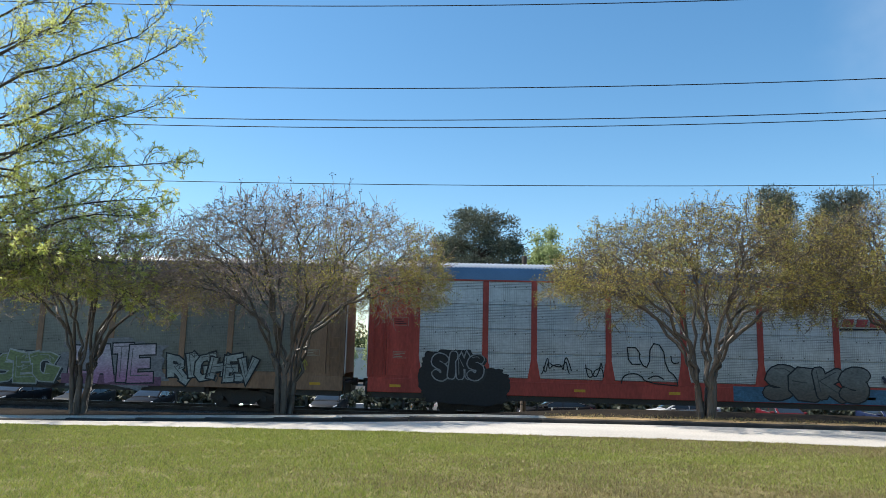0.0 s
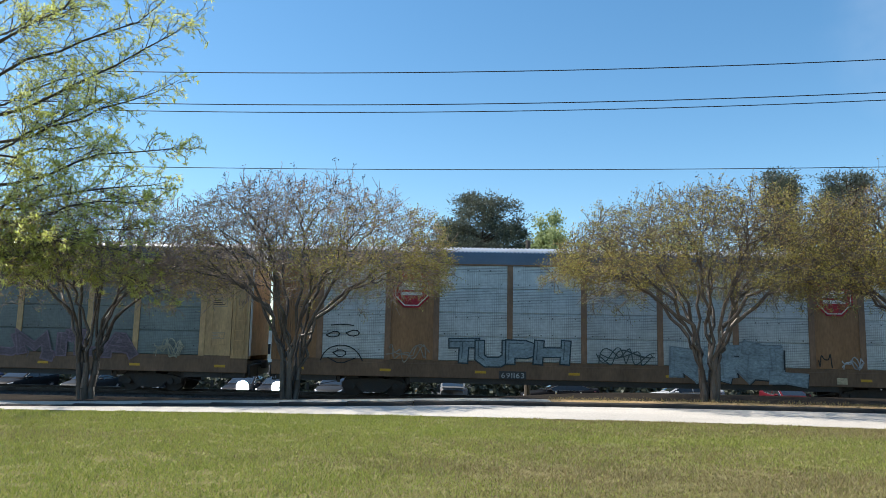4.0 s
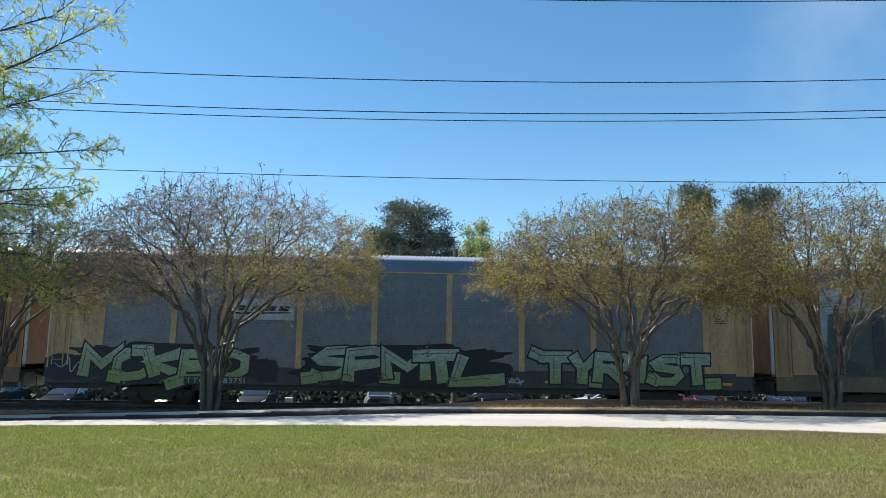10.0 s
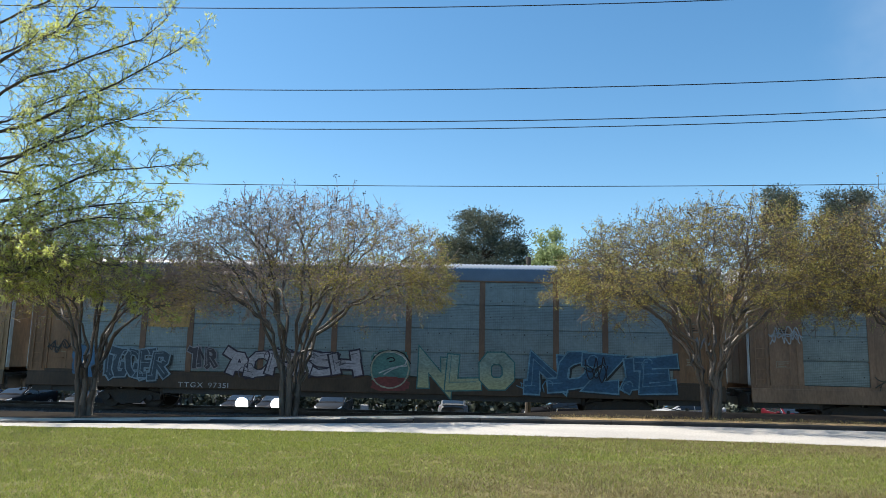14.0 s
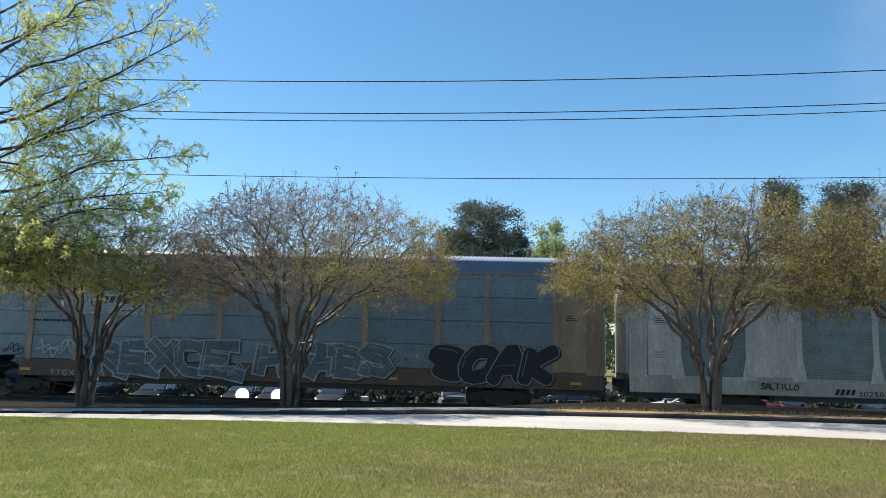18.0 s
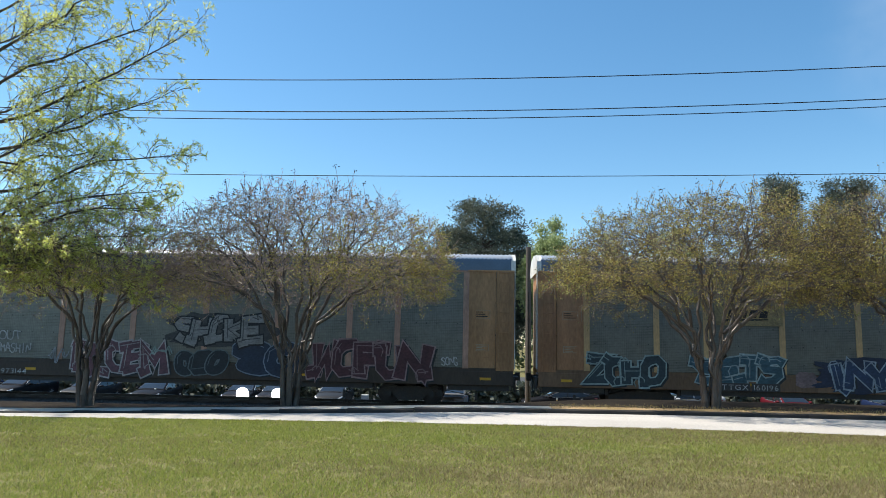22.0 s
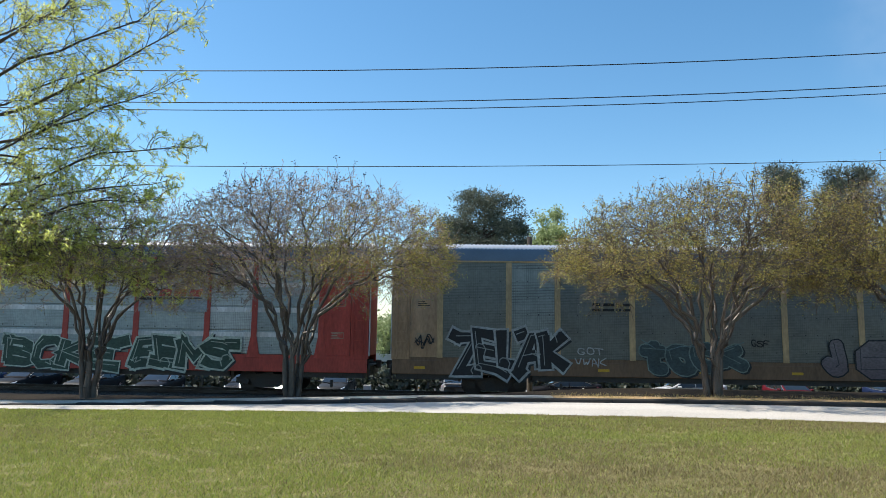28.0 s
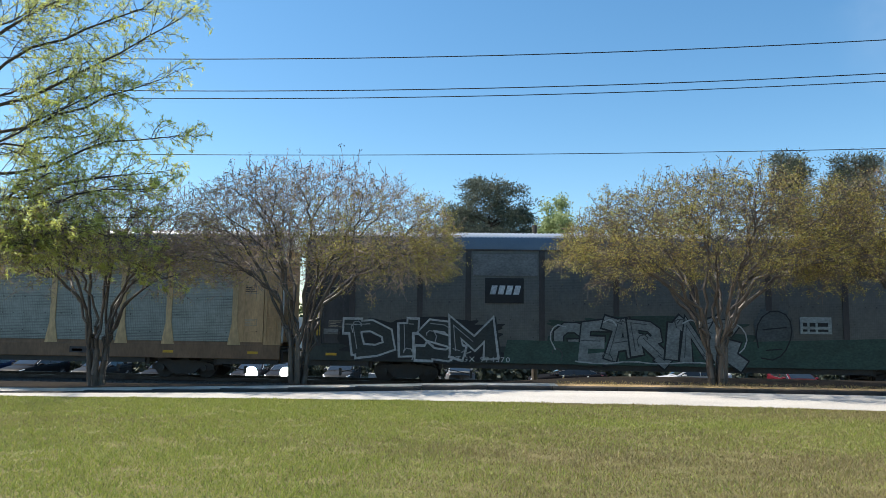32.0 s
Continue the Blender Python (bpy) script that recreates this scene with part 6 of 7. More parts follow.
def oak():
    """A young willow oak beside the lawn: long bowed limbs with side shoots and tufts of slender leaves."""
    rng = np.random.default_rng(77)
    t = thing("willow_oak_tree", "willow oak with slender fresh yellow-green leaves on the verge", "tree", at=pose(-13.4, 16.7, -0.1))
    w = Wood(rng)
    w.limb((0, 0, -0.1), (0.1, 0, 3.0), 0.26, 0.21, 0.01, 4)
    w.limb((0.1, 0, 3.0), (0.2, 0.1, 11.6), 0.21, 0.05, 0.012, 9)
    tw_a, tw_b = [], []

    def shoots(pts, r, length, level):
        """Side shoots along a limb, shorter towards its end, alternately up and down."""
        total = np.linalg.norm(np.diff(pts, axis=0), axis=1).sum()
        n = max(3, int(total / (0.17 if level == 0 else 0.11)))
        for k in range(n):
            u = (0.22 if level == 0 else 0.12) + 0.85 * (k + rng.random() * 0.6) / n
            if u > 1:
                continue
            i = min(int(u * (len(pts) - 1)), len(pts) - 2)
            fr = u * (len(pts) - 1) - i
            at = pts[i] * (1 - fr) + pts[i + 1] * fr
            way = pts[i + 1] - pts[i]
            way /= np.linalg.norm(way)
            side = rng.normal(size=3) * np.array([0.35, 0.8, 0.5]) + np.array([0, 0, 0.55 * (1 if k % 2 else -0.8)])
            d = way * 0.9 + side
            d /= np.linalg.norm(d)
            ln = length * (1.1 - 0.75 * u) * rng.uniform(0.6, 1.15)
            if level == 0 and ln > 0.45:
                q = w.curve(at, at + d * ln, 0.05 * ln, r * 0.36, 0.004, 4, 0.04)
                shoots(q, r * 0.4, min(ln * 0.55, 0.6), 1)
            else:
                tw_a.append(at)
                tw_b.append(at + d * max(ln, 0.12))
        tw_a.append(pts[-2])
        tw_b.append(pts[-1] + (pts[-1] - pts[-2]) * 0.3)

    # limbs: height on the trunk, end (x, y, z), bow
    for z0, ex, ey, ez, bow in ((6.6, 6.55, -0.3, 9.45, -0.35), (7.4, 5.5, 0.6, 10.7, -0.3), (6.0, 5.95, 0.2, 7.95, -0.2), (8.2, 4.6, -0.6, 11.0, -0.2), (5.3, 4.55, -0.5, 7.25, 0.25), (4.6, 6.35, 0.1, 6.15, 0.45),
                                (4.2, 5.6, 0.9, 5.5, 0.35), (3.6, 5.95, -0.4, 4.75, 0.3), (3.3, 5.3, 0.5, 4.15, 0.35), (2.9, 5.6, -0.2, 3.35, 0.45), (2.7, 4.7, 0.7, 2.75, 0.5), (3.0, 4.3, -0.9, 3.6, 0.3), (5.6, 3.9, 1.1, 6.6, 0.2),
                                (6.9, 3.8, 1.0, 8.6, 0.1), (8.6, 3.2, 0.4, 10.0, 0.1), (7.8, 3.0, -0.8, 9.0, 0.1), (3.9, 3.4, 0.0, 5.4, 0.2), (2.6, 5.9, 0.3, 2.55, 0.6), (2.8, 3.6, 0.6, 3.1, 0.3), (9.4, 3.9, 0.3, 11.6, 0.1),
                                (6.0, -4.0, 0.3, 8.0, 0.2), (4.2, -4.2, -0.6, 5.2, 0.3), (8.0, -3.0, 0.3, 10.4, 0.1), (5.0, 0.3, 3.6, 6.4, 0.2), (6.5, 0.2, -3.2, 8.0, 0.2), (3.4, -3.6, 1.0, 3.8, 0.3)):
        far = math.hypot(ex, ey)
        pts = w.curve((0.05 + 0.012 * z0, 0, z0), (ex, ey, ez), bow, 0.012 + 0.0062 * far, 0.007, 9, 0.10)
        if ex > 2:
            shoots(pts, 0.03, 1.55, 0)
        else:
            shoots(pts[::3], 0.03, 1.2, 0)
    part("trunk", w.mesh("trunk"), m_oakbark, t, "dark trunk and bowed limbs")
    a, b = np.array(tw_a), np.array(tw_b)
    v, f = tubes(a, b, np.full(len(a), 0.0060), np.full(len(a), 0.0032), 3)
    tagged(part("twigs", fast_mesh("twigs", v, f), mat("young_oak_shoots", (0.16, 0.135, 0.075), rough=0.7, grain=0.1), t), kind="stuff")
    # slender leaves: stars at the ends of the shoots and a few along them
    per = 17
    u = np.where(rng.random((len(a) * per, 1)) < 0.5, rng.uniform(0.85, 1.0, (len(a) * per, 1)), rng.uniform(0.15, 1.0, (len(a) * per, 1)))
    c = np.repeat(a, per, 0) * (1 - u) + np.repeat(b, per, 0) * u
    d = np.repeat(b - a, per, 0)
    d = d / np.linalg.norm(d, axis=1, keepdims=True) * 0.6 + rng.normal(size=c.shape) * 0.7 + np.array([0, 0, -0.08])
    keep = rng.random(len(c)) < 0.8 * np.interp(c[:, 2], [2.0, 4.5, 7.0, 10.0], [1.0, 0.95, 0.8, 0.75]) * np.interp(c[:, 0], [-2, 1.0, 2.5, 6.5], [0.2, 0.4, 0.8, 0.8])
    c, d = c[keep], d[keep]
    v, f = leaves(c, d, rng.uniform(0.08, 0.15, len(c)), rng.uniform(0.016, 0.030, len(c)), rng)
    tagged(part("leaves", fast_mesh("leaves", v, f), lf_oak, t, "slender yellow-green leaves"), kind="stuff")
    return t


def pine(seed, x, y, z, height, drops, radii, label, n):
    """A dense pine: radii give its crown's half-width at those drops under the top; tufts of needles fill it."""
    rng = np.random.default_rng(seed)
    t = thing("pine_tree", label, "tree", "pines behind the railway", at=pose(x, y, z))
    w = Wood(rng)
    w.limb((0, 0, -0.2), (0.1, 0, height - 0.6), 0.28, 0.05, 0.006, 8)
    # boughs: clumps of tufts over the crown's shell
    drop = rng.uniform(0, drops[-1], n)
    drop = drop[rng.random(n) < np.interp(drop, drops, radii) / max(radii)][:n // 9]
    a = rng.uniform(0, math.tau, len(drop))
    lobes = 1 + 0.14 * np.sin(3 * a + drop * 1.3 + seed) + 0.10 * np.sin(5 * a - drop * 2.1)
    r = np.interp(drop, drops, radii) * np.sqrt(rng.uniform(0.35, 1.0, len(drop))) * lobes
    bough = np.stack([r * np.cos(a), r * np.sin(a), height - 0.25 - drop], 1)
    tuft = np.repeat(bough, 9, 0) + rng.normal(size=(len(bough) * 9, 3)) * np.array([0.42, 0.42, 0.26])
    for p in tuft[::9]:
        w.limb((0.08, 0, max(p[2] - 0.35 * np.hypot(p[0], p[1]) - 0.2, 1.0)), p, 0.055, 0.018, 0.05, 3)
    part("trunk", w.mesh("trunk"), m_oakbark, t)
    per = 44
    spread = rng.uniform(0.20, 0.38, (len(tuft), 1))
    c = np.repeat(tuft, per, 0) + rng.normal(size=(len(tuft) * per, 3)) * np.repeat(spread, per, 0) * np.array([1.1, 1.1, 0.7])
    out = c - np.repeat(tuft, per, 0)
    d = out * 2.5 + rng.normal(size=c.shape) * 0.5 + np.array([0, 0, 0.35])
    v, f = leaves(c, d, rng.uniform(0.22, 0.38, len(c)), rng.uniform(0.06, 0.10, len(c)), rng)
    tagged(part("needles", fast_mesh("needles", v, f), lf_pine, t, "dense dark green needles"), kind="stuff")


def leafy(seed, x, y, z, height, spread, label, material, clump=0.16, count=20000):
    """A broad tree far off: trunk, limbs and a ragged crown."""
    rng = np.random.default_rng(seed)
    t = thing("leafy_tree", label, "tree", "trees behind the railway", at=pose(x, y, z))
    n = 170
    d = rng.normal(size=(n, 3))
    d /= np.linalg.norm(d, axis=1, keepdims=True)
    aims = d * (rng.random((n, 1)) ** 0.4) * np.array([spread, spread, height * 0.36]) * (1 + 0.18 * np.sin(4 * d[:, :1] + seed)) + np.array([0, 0, height * 0.62])
    w = Wood(rng)
    knee = w.limb((0, 0, -0.2), (0, 0, height * 0.25), 0.22, 0.17, 0.02, 3)
    w.grow(knee, aims, 0.014, 0.4, 3)
    part("trunk", w.mesh("trunk"), m_oakbark, t)
    c = np.repeat(aims, count // n, 0) + rng.normal(size=(n * (count // n), 3)) * 0.34
    v, f = leaves(c, rng.normal(size=c.shape), rng.uniform(0.7, 1.3, len(c)) * clump, rng.uniform(0.5, 0.8, len(c)) * clump, rng)
    tagged(part("crown", fast_mesh("crown", v, f), material, t), kind="stuff")


# ---- wires ----
m_wire = mat("black_cable", (0.012, 0.012, 0.014), rough=0.6, grain=0.02)


def wires():
    yw = 22.0
    for a, sag, r in ((0.632, 0.0300, 0.016), (0.5165, 0.0288, 0.016), (0.3860, 0.0292, 0.016), (0.3370, 0.0290, 0.016), (0.3255, 0.0290, 0.015), (0.2405, 0.0144, 0.012)):
        xs = np.linspace(-52, 38, 91)
        u = xs / yw + 0.35
        p = np.stack([xs, np.full(91, yw), 1.53 + yw * (a + sag * u * u)], 1)
        v = [(x, y + r * math.cos(math.tau * j / 5), z + r * math.sin(math.tau * j / 5)) for x, y, z in p for j in range(5)]
        f = [(i * 5 + j, (i + 1) * 5 + j, (i + 1) * 5 + (j + 1) % 5, i * 5 + (j + 1) % 5) for i in range(90) for j in range(5)]
        tagged(part("overhead_wire", fast_mesh("overhead_wire", v, f, True), m_wire), "thin black overhead cable strung above the trees", "cable", "overhead cables")
    for x in (-52, 38):
        g = Geo()
        n = 12
        v = [(x + r * math.cos(math.tau * i / n), yw + r * math.sin(math.tau * i / n), z) for z, r in ((-0.6, 0.17), (18.5, 0.11)) for i in range(n)]
        g.add(v, [(i, (i + 1) % n, (i + 1) % n + n, i + n) for i in range(n)] + [tuple(range(n, 2 * n))])
        tagged(part("utility_pole", g, m_tie), "wooden utility pole carrying the cables", "pole", "utility poles")


# ---- lawn ----
def lawn():
    rng = np.random.default_rng(12)
    n = 640000
    yy = 4.6 + 9.6 * rng.random(n) ** 0.85
    xx = rng.uniform(-0.74, 1.5, n) * yy + rng.uniform(-1, 1, n)
    edge = np.interp(xx, [p[0] for p in NEAR], [p[1] for p in NEAR])
    ok = yy < edge - 0.02 + 0.05 * np.sin(xx * 3.1) * np.sin(xx * 7.7)
    xx, yy = xx[ok], yy[ok]
    n = len(xx)
    h = rng.uniform(0.010, 0.042, n) * (0.8 + 0.4 * np.sin(xx * 1.3 + np.sin(yy * 2)) ** 2)
    a = rng.uniform(0, math.tau, n)
    wd = rng.uniform(0.002, 0.0042, n) * (0.6 + yy / 9)
    lean = rng.normal(size=(n, 2)) * 0.55 * h[:, None]
    p = np.stack([xx, yy, np.zeros(n)], 1)
    side = np.stack([np.cos(a) * wd, np.sin(a) * wd, np.zeros(n)], 1)
    tip = p + np.concatenate([lean, h[:, None]], 1)
    v = np.stack([p - side, p + side, tip], 1).reshape(-1, 3)
    bare = np.sin(xx * 4.3 + 2 * np.sin(yy * 2.1)) * np.sin(yy * 6.3 + 2 * np.sin(xx * 1.7)) + rng.normal(size=n) * 0.25
    v = v.reshape(-1, 3, 3)
    v[bare < -0.72, 2, 2] *= 0.35
    v = v.reshape(-1, 3)
    dry = 0.28 * np.clip((8.2 - yy) / 3, 0, 1) + 0.12 * np.sin(yy * 3.1 + np.sin(xx * 0.6)) + 0.5 + 0.40 * np.tanh(xx * 0.25 - 0.35) + 0.15 * np.sin(xx * 0.7 + 0.8) + 0.25 * np.sin(yy * 0.9 + xx * 0.22) + rng.normal(size=n) * 0.32
    f = np.arange(3 * n).reshape(n, 3)
    green = island_leaf("short_grass", [(0.26, 0.33, 0.055), (0.37, 0.42, 0.08), (0.10, 0.145, 0.03), (0.43, 0.42, 0.13), (0.29, 0.35, 0.065)], 0.4)
    straw = island_leaf("dry_grass", [(0.31, 0.25, 0.11), (0.14, 0.11, 0.05), (0.42, 0.35, 0.18), (0.25, 0.215, 0.08)], 0.35)
    part_g, part_s = f[dry < 0.62], f[dry >= 0.62]
    for nm, fs, m, lb in (("grass", part_g, green, "short green mown grass"), ("dry_grass", part_s, straw, "short straw-coloured mown grass")):
        vv = v.reshape(-1, 3, 3)[fs[:, 0] // 3].reshape(-1, 3)
        tagged(part(nm, fast_mesh(nm, vv, np.arange(len(vv)).reshape(-1, 3)), m), lb, "grass", kind="stuff")
    # ragged dry tufts along the verge
    k = 6500
    x = rng.uniform(1.9, 34, k)
    y = np.interp(x, [p[0] for p in FAR], [p[1] for p in FAR]) + 0.18 + 0.8 * rng.random(k)
    z = np.array([road_z(q) for q in x]) * 0.6 + 0.13
    b = np.stack([x, y, z], 1)
    d = rng.normal(size=b.shape) * 0.6 + np.array([0, 0, 0.8])
    vv, ff = leaves(b, d, rng.uniform(0.03, 0.10, k), rng.uniform(0.006, 0.014, k), rng)
    tagged(part("verge_grass", fast_mesh("verge_grass", vv, ff), straw), "thin dry grass on the verge", "grass", kind="stuff")


# ---- vehicles ----
m_tyre = mat("tyre_rubber", (0.015, 0.015, 0.016), rough=0.8, grain=0.1)
m_rim = mat("bright_alloy", (0.66, 0.68, 0.72), rough=0.3, metal=0.45, grain=0.03)
m_chrome = mat("chrome", (0.62, 0.64, 0.68), rough=0.3, metal=0.5, grain=0.0)
m_glass = glass("dark_car_glass")
m_lamp = mat("headlamp_glass", (0.6, 0.62, 0.65), rough=0.1, grain=0.02)
m_tail = mat("red_tail_lamp", (0.30, 0.10, 0.13), rough=0.15, grain=0.02)
m_lit = mat("lit_headlamp_glare", (0.9, 0.9, 0.85), rough=0.2, grain=0.0, glow=((1.0, 0.98, 0.93), 60.0))


def car_paint(name, col, metal=0.2, rough=0.3):
    m = mat(name, col, rough=rough, metal=metal, grain=0.02, col2=tuple(c * 0.95 for c in col))
    m.node_tree.nodes["Principled BSDF"].inputs["Coat Weight"].default_value = 0.4 if rough < 0.4 else 0.0
    if rough > 0.4:
        m.node_tree.nodes["Principled BSDF"].inputs["Specular IOR Level"].default_value = 0.08
    return m


def loft(rings):
    """Skin over rings of equal count, closed at both ends."""
    g, n = Geo(), len(rings[0])
    v = [p for r in rings for p in r]
    f = [(i * n + j, (i + 1) * n + j, (i + 1) * n + (j + 1) % n, i * n + (j + 1) % n) for i in range(len(rings) - 1) for j in range(n)]
    return g.add(v, f + [tuple(range(n - 1, -1, -1)), tuple(range((len(rings) - 1) * n, len(rings) * n))])


def wheel_tyre():
    g, n, k = Geo(), 28, 0
    prof = [(0.248, -0.10), (0.30, -0.115), (0.328, -0.095), (0.335, -0.03), (0.335, 0.05), (0.325, 0.09), (0.248, 0.10)]
    rings = [[(r * math.cos(math.tau * i / n), y, r * math.sin(math.tau * i / n)) for r, y in prof] for i in range(n + 1)]
    m = len(prof)
    v = [p for r in rings[:n] for p in r]
    f = [(i * m + j, i * m + j + 1, ((i + 1) % n) * m + j + 1, ((i + 1) % n) * m + j) for i in range(n) for j in range(m - 1)]
    return g.add(v, f).mesh("tyre", True)


def wheel_rim():
    g = Geo()
    n = 28
    for r0, r1, y in ((0.238, 0.252, -0.112),):
        v = [(r * math.cos(math.tau * i / n), y, r * math.sin(math.tau * i / n)) for r in (r0, r1) for i in range(n)]
        g.add(v, [(i, (i + 1) % n, (i + 1) % n + n, i + n) for i in range(n)])
    for k in range(5):
        for d in (-0.16, 0.16):
            a = math.tau * k / 5 + d
            b = math.tau * k / 5 + d * 1.5
            ca, sa, cb, sb = math.cos(a), math.sin(a), math.cos(b), math.sin(b)
            w = 0.0085
            v = [(0.04 * ca - w * sa, -0.10, 0.04 * sa + w * ca), (0.04 * ca + w * sa, -0.10, 0.04 * sa - w * ca), (0.24 * cb + w * sb, -0.11, 0.24 * sb - w * cb), (0.24 * cb - w * sb, -0.11, 0.24 * sb + w * cb)]
            v += [(x, y + 0.035, z) for x, y, z in v]
            g.add(v, [(0, 1, 2, 3), (7, 6, 5, 4), (0, 4, 5, 1), (1, 5, 6, 2), (2, 6, 7, 3), (3, 7, 4, 0)])
    g.disc_y(0, 0, -0.115, -0.06, 0.04, 14)
    return g.mesh("rim")


TYRE, RIM = wheel_tyre(), wheel_rim()
DISC = Geo().disc_y(0, 0, -0.05, 0.08, 0.205, 24).mesh("brake_disc")


SHELL = [(-2.38, 0.34, 0.60, 0.46), (-2.34, 0.26, 0.665, 0.60), (-2.24, 0.21, 0.725, 0.73), (-2.06, 0.18, 0.78, 0.82), (-1.78, 0.17, 0.83, 0.885), (-1.41, 0.165, 0.878, 0.912), (-1.0, 0.165, 0.925, 0.915),
         (-0.5, 0.165, 0.945, 0.915), (0.0, 0.165, 0.955, 0.915), (0.5, 0.165, 0.965, 0.915), (1.0, 0.165, 0.985, 0.916), (1.41, 0.165, 1.015, 0.912), (1.8, 0.19, 1.06, 0.89), (2.1, 0.23, 1.085, 0.85),
         (2.28, 0.28, 1.085, 0.80), (2.38, 0.34, 1.06, 0.74), (2.43, 0.45, 0.93, 0.68)]
ARC = [(-1.12, 0.93), (-0.8, 1.075), (-0.45, 1.225), (-0.1, 1.345), (0.15, 1.405), (0.45, 1.435), (0.8, 1.425), (1.15, 1.375), (1.5, 1.285), (1.8, 1.185), (2.08, 1.09)]


def vehicle(name, label, group, paint_m, tall=1.0, lit=False):
    """A car whose front points along -x: lofted shell and cabin, window panes set into the cabin, wheels, lamps and trim."""
    c = thing(name, label, "car", group)

    def rise(z):
        return 0.165 + (z - 0.165) * (1 + 0.6 * (tall - 1)) if z < 0.95 else z * (1 + 0.6 * (tall - 1)) + (z - 0.95) * 0.9 * (tall - 1)

    def arc(x):
        k = np.searchsorted([p[0] for p in ARC], x)
        k = int(min(max(k, 1), len(ARC) - 1))
        p = [ARC[max(0, min(len(ARC) - 1, k + d))] for d in (-2, -1, 0, 1)]
        s = (x - p[1][0]) / (p[2][0] - p[1][0])
        m0, m1 = (p[2][1] - p[0][1]) / (p[2][0] - p[0][0] + 1e-9), (p[3][1] - p[1][1]) / (p[3][0] - p[1][0] + 1e-9)
        w = p[2][0] - p[1][0]
        return rise((2 * s ** 3 - 3 * s * s + 1) * p[1][1] + (s ** 3 - 2 * s * s + s) * w * m0 + (3 * s * s - 2 * s ** 3) * p[2][1] + (s ** 3 - s * s) * w * m1)

    def belt(x):
        return rise(0.945 + 0.026 * (x + 0.5))

    def side(x, z):
        """Half-width of the cabin at (x, z)."""
        up = max(z - belt(x), 0)
        return float(np.interp(x, [-1.2, -0.6, 0.8, 1.6, 2.1], [0.80, 0.835, 0.84, 0.80, 0.70])) - 0.34 * up - 0.28 * up * up

    rings = []
    for x, z0, z1, h in SHELL:
        z1 = rise(z1)
        d = z1 - z0
        half = [(h * 0.86, z0), (h * 0.955, z0 + 0.05 * d), (h * 0.985, z0 + 0.25 * d), (h * 0.995, z0 + 0.5 * d), (h, z0 + 0.66 * d), (h * 0.985, z0 + 0.78 * d), (h * 0.955, z0 + 0.90 * d), (h * 0.90, z1 - 0.02), (h * 0.80, z1 + 0.004), (h * 0.4, z1 + 0.03)]
        rings.append([(x, -y, z) for y, z in half] + [(x, y, z) for y, z in reversed(half)])
    part("body", loft(rings), paint_m, c, smooth=True)
    rings = []
    for x in np.linspace(-1.10, 2.06, 25):
        z0, zt = belt(x) - 0.05, max(arc(x), belt(x) + 0.004)
        e = min(0.05, (zt - z0) * 0.4)
        half = [(side(x, z0 + (zt - e - z0) * k), z0 + (zt - e - z0) * k) for k in (0, 0.35, 0.7, 1.0)]
        ye = half[-1][0]
        half += [(ye - 0.022, zt - e * 0.35), (ye - 0.075, zt), (ye * 0.45, zt + 0.022)]
        rings.append([(x, -y, z) for y, z in half] + [(x, y, z) for y, z in reversed(half)])
    part("cabin", loft(rings), paint_m, c, smooth=True)

    def screen(x0, x1):
        g = Geo()
        v = []
        for x in np.linspace(x0, x1, 8):
            zt = arc(x)
            ye = side(x, zt - 0.05) - 0.085
            v += [(x, ye * f, zt + 0.008 + 0.022 * (1 - abs(f)) / 0.55 if abs(f) > 0.45 else zt + 0.031) for f in (-1, -0.45, 0, 0.45, 1)]
        return g.add(v, [(i * 5 + j, i * 5 + j + 1, i * 5 + j + 6, i * 5 + j + 5) for i in range(7) for j in range(4)])

    part("windscreen", screen(-1.02, -0.12), m_glass, c, "dark tinted glass", smooth=True)
    part("rear_window", screen(1.36, 2.0), m_glass, c, "dark tinted glass", smooth=True)

    for s in (-1, 1):
        def pane(x0, x1, low=0.012, high=0.075):
            v, n = [], 10
            for x in np.linspace(x0, x1, n):
                a, b = belt(x) + low, arc(x) - high
                b = max(b, a + 0.004)
                v += [(x, -s * (side(x, a + (b - a) * k) + 0.005), a + (b - a) * k) for k in (0, 0.33, 0.67, 1)]
            return Geo().add(v, [(i * 4 + j, i * 4 + j + 1, i * 4 + j + 5, i * 4 + j + 4) for i in range(n - 1) for j in range(3)])

        for x0, x1 in ((-0.80, 0.36), (0.42, 1.30), (1.33, 1.76)):
            part("side_window", pane(x0, x1), m_glass, c, "dark tinted glass", smooth=True)
        rim_line = [(x, arc(x) - 0.072) for x in np.linspace(-0.84, 1.78, 22)] + [(x, belt(x) + 0.006) for x in np.linspace(1.80, -0.86, 12)]
        g = Geo()
        n = len(rim_line)
        v = []
        for i, (x, z) in enumerate(rim_line):
            z = max(z, belt(x) + 0.006)
            y = side(x, z)
            cz = 0.5 * (belt(x) + arc(x) - 0.07)
            out = 0.016 if z > cz else -0.016
            v += [(x, -s * (y + 0.010), z), (x, -s * (y + 0.010), z + out), (x, -s * (y - 0.004), z + out)]
        g.add(v, [f for i in range(n) for f in ((3 * i, 3 * ((i + 1) % n), 3 * ((i + 1) % n) + 1, 3 * i + 1), (3 * i + 1, 3 * ((i + 1) % n) + 1, 3 * ((i + 1) % n) + 2, 3 * i + 2))])
        part("window_trim", g, m_chrome, c, "bright chrome line")
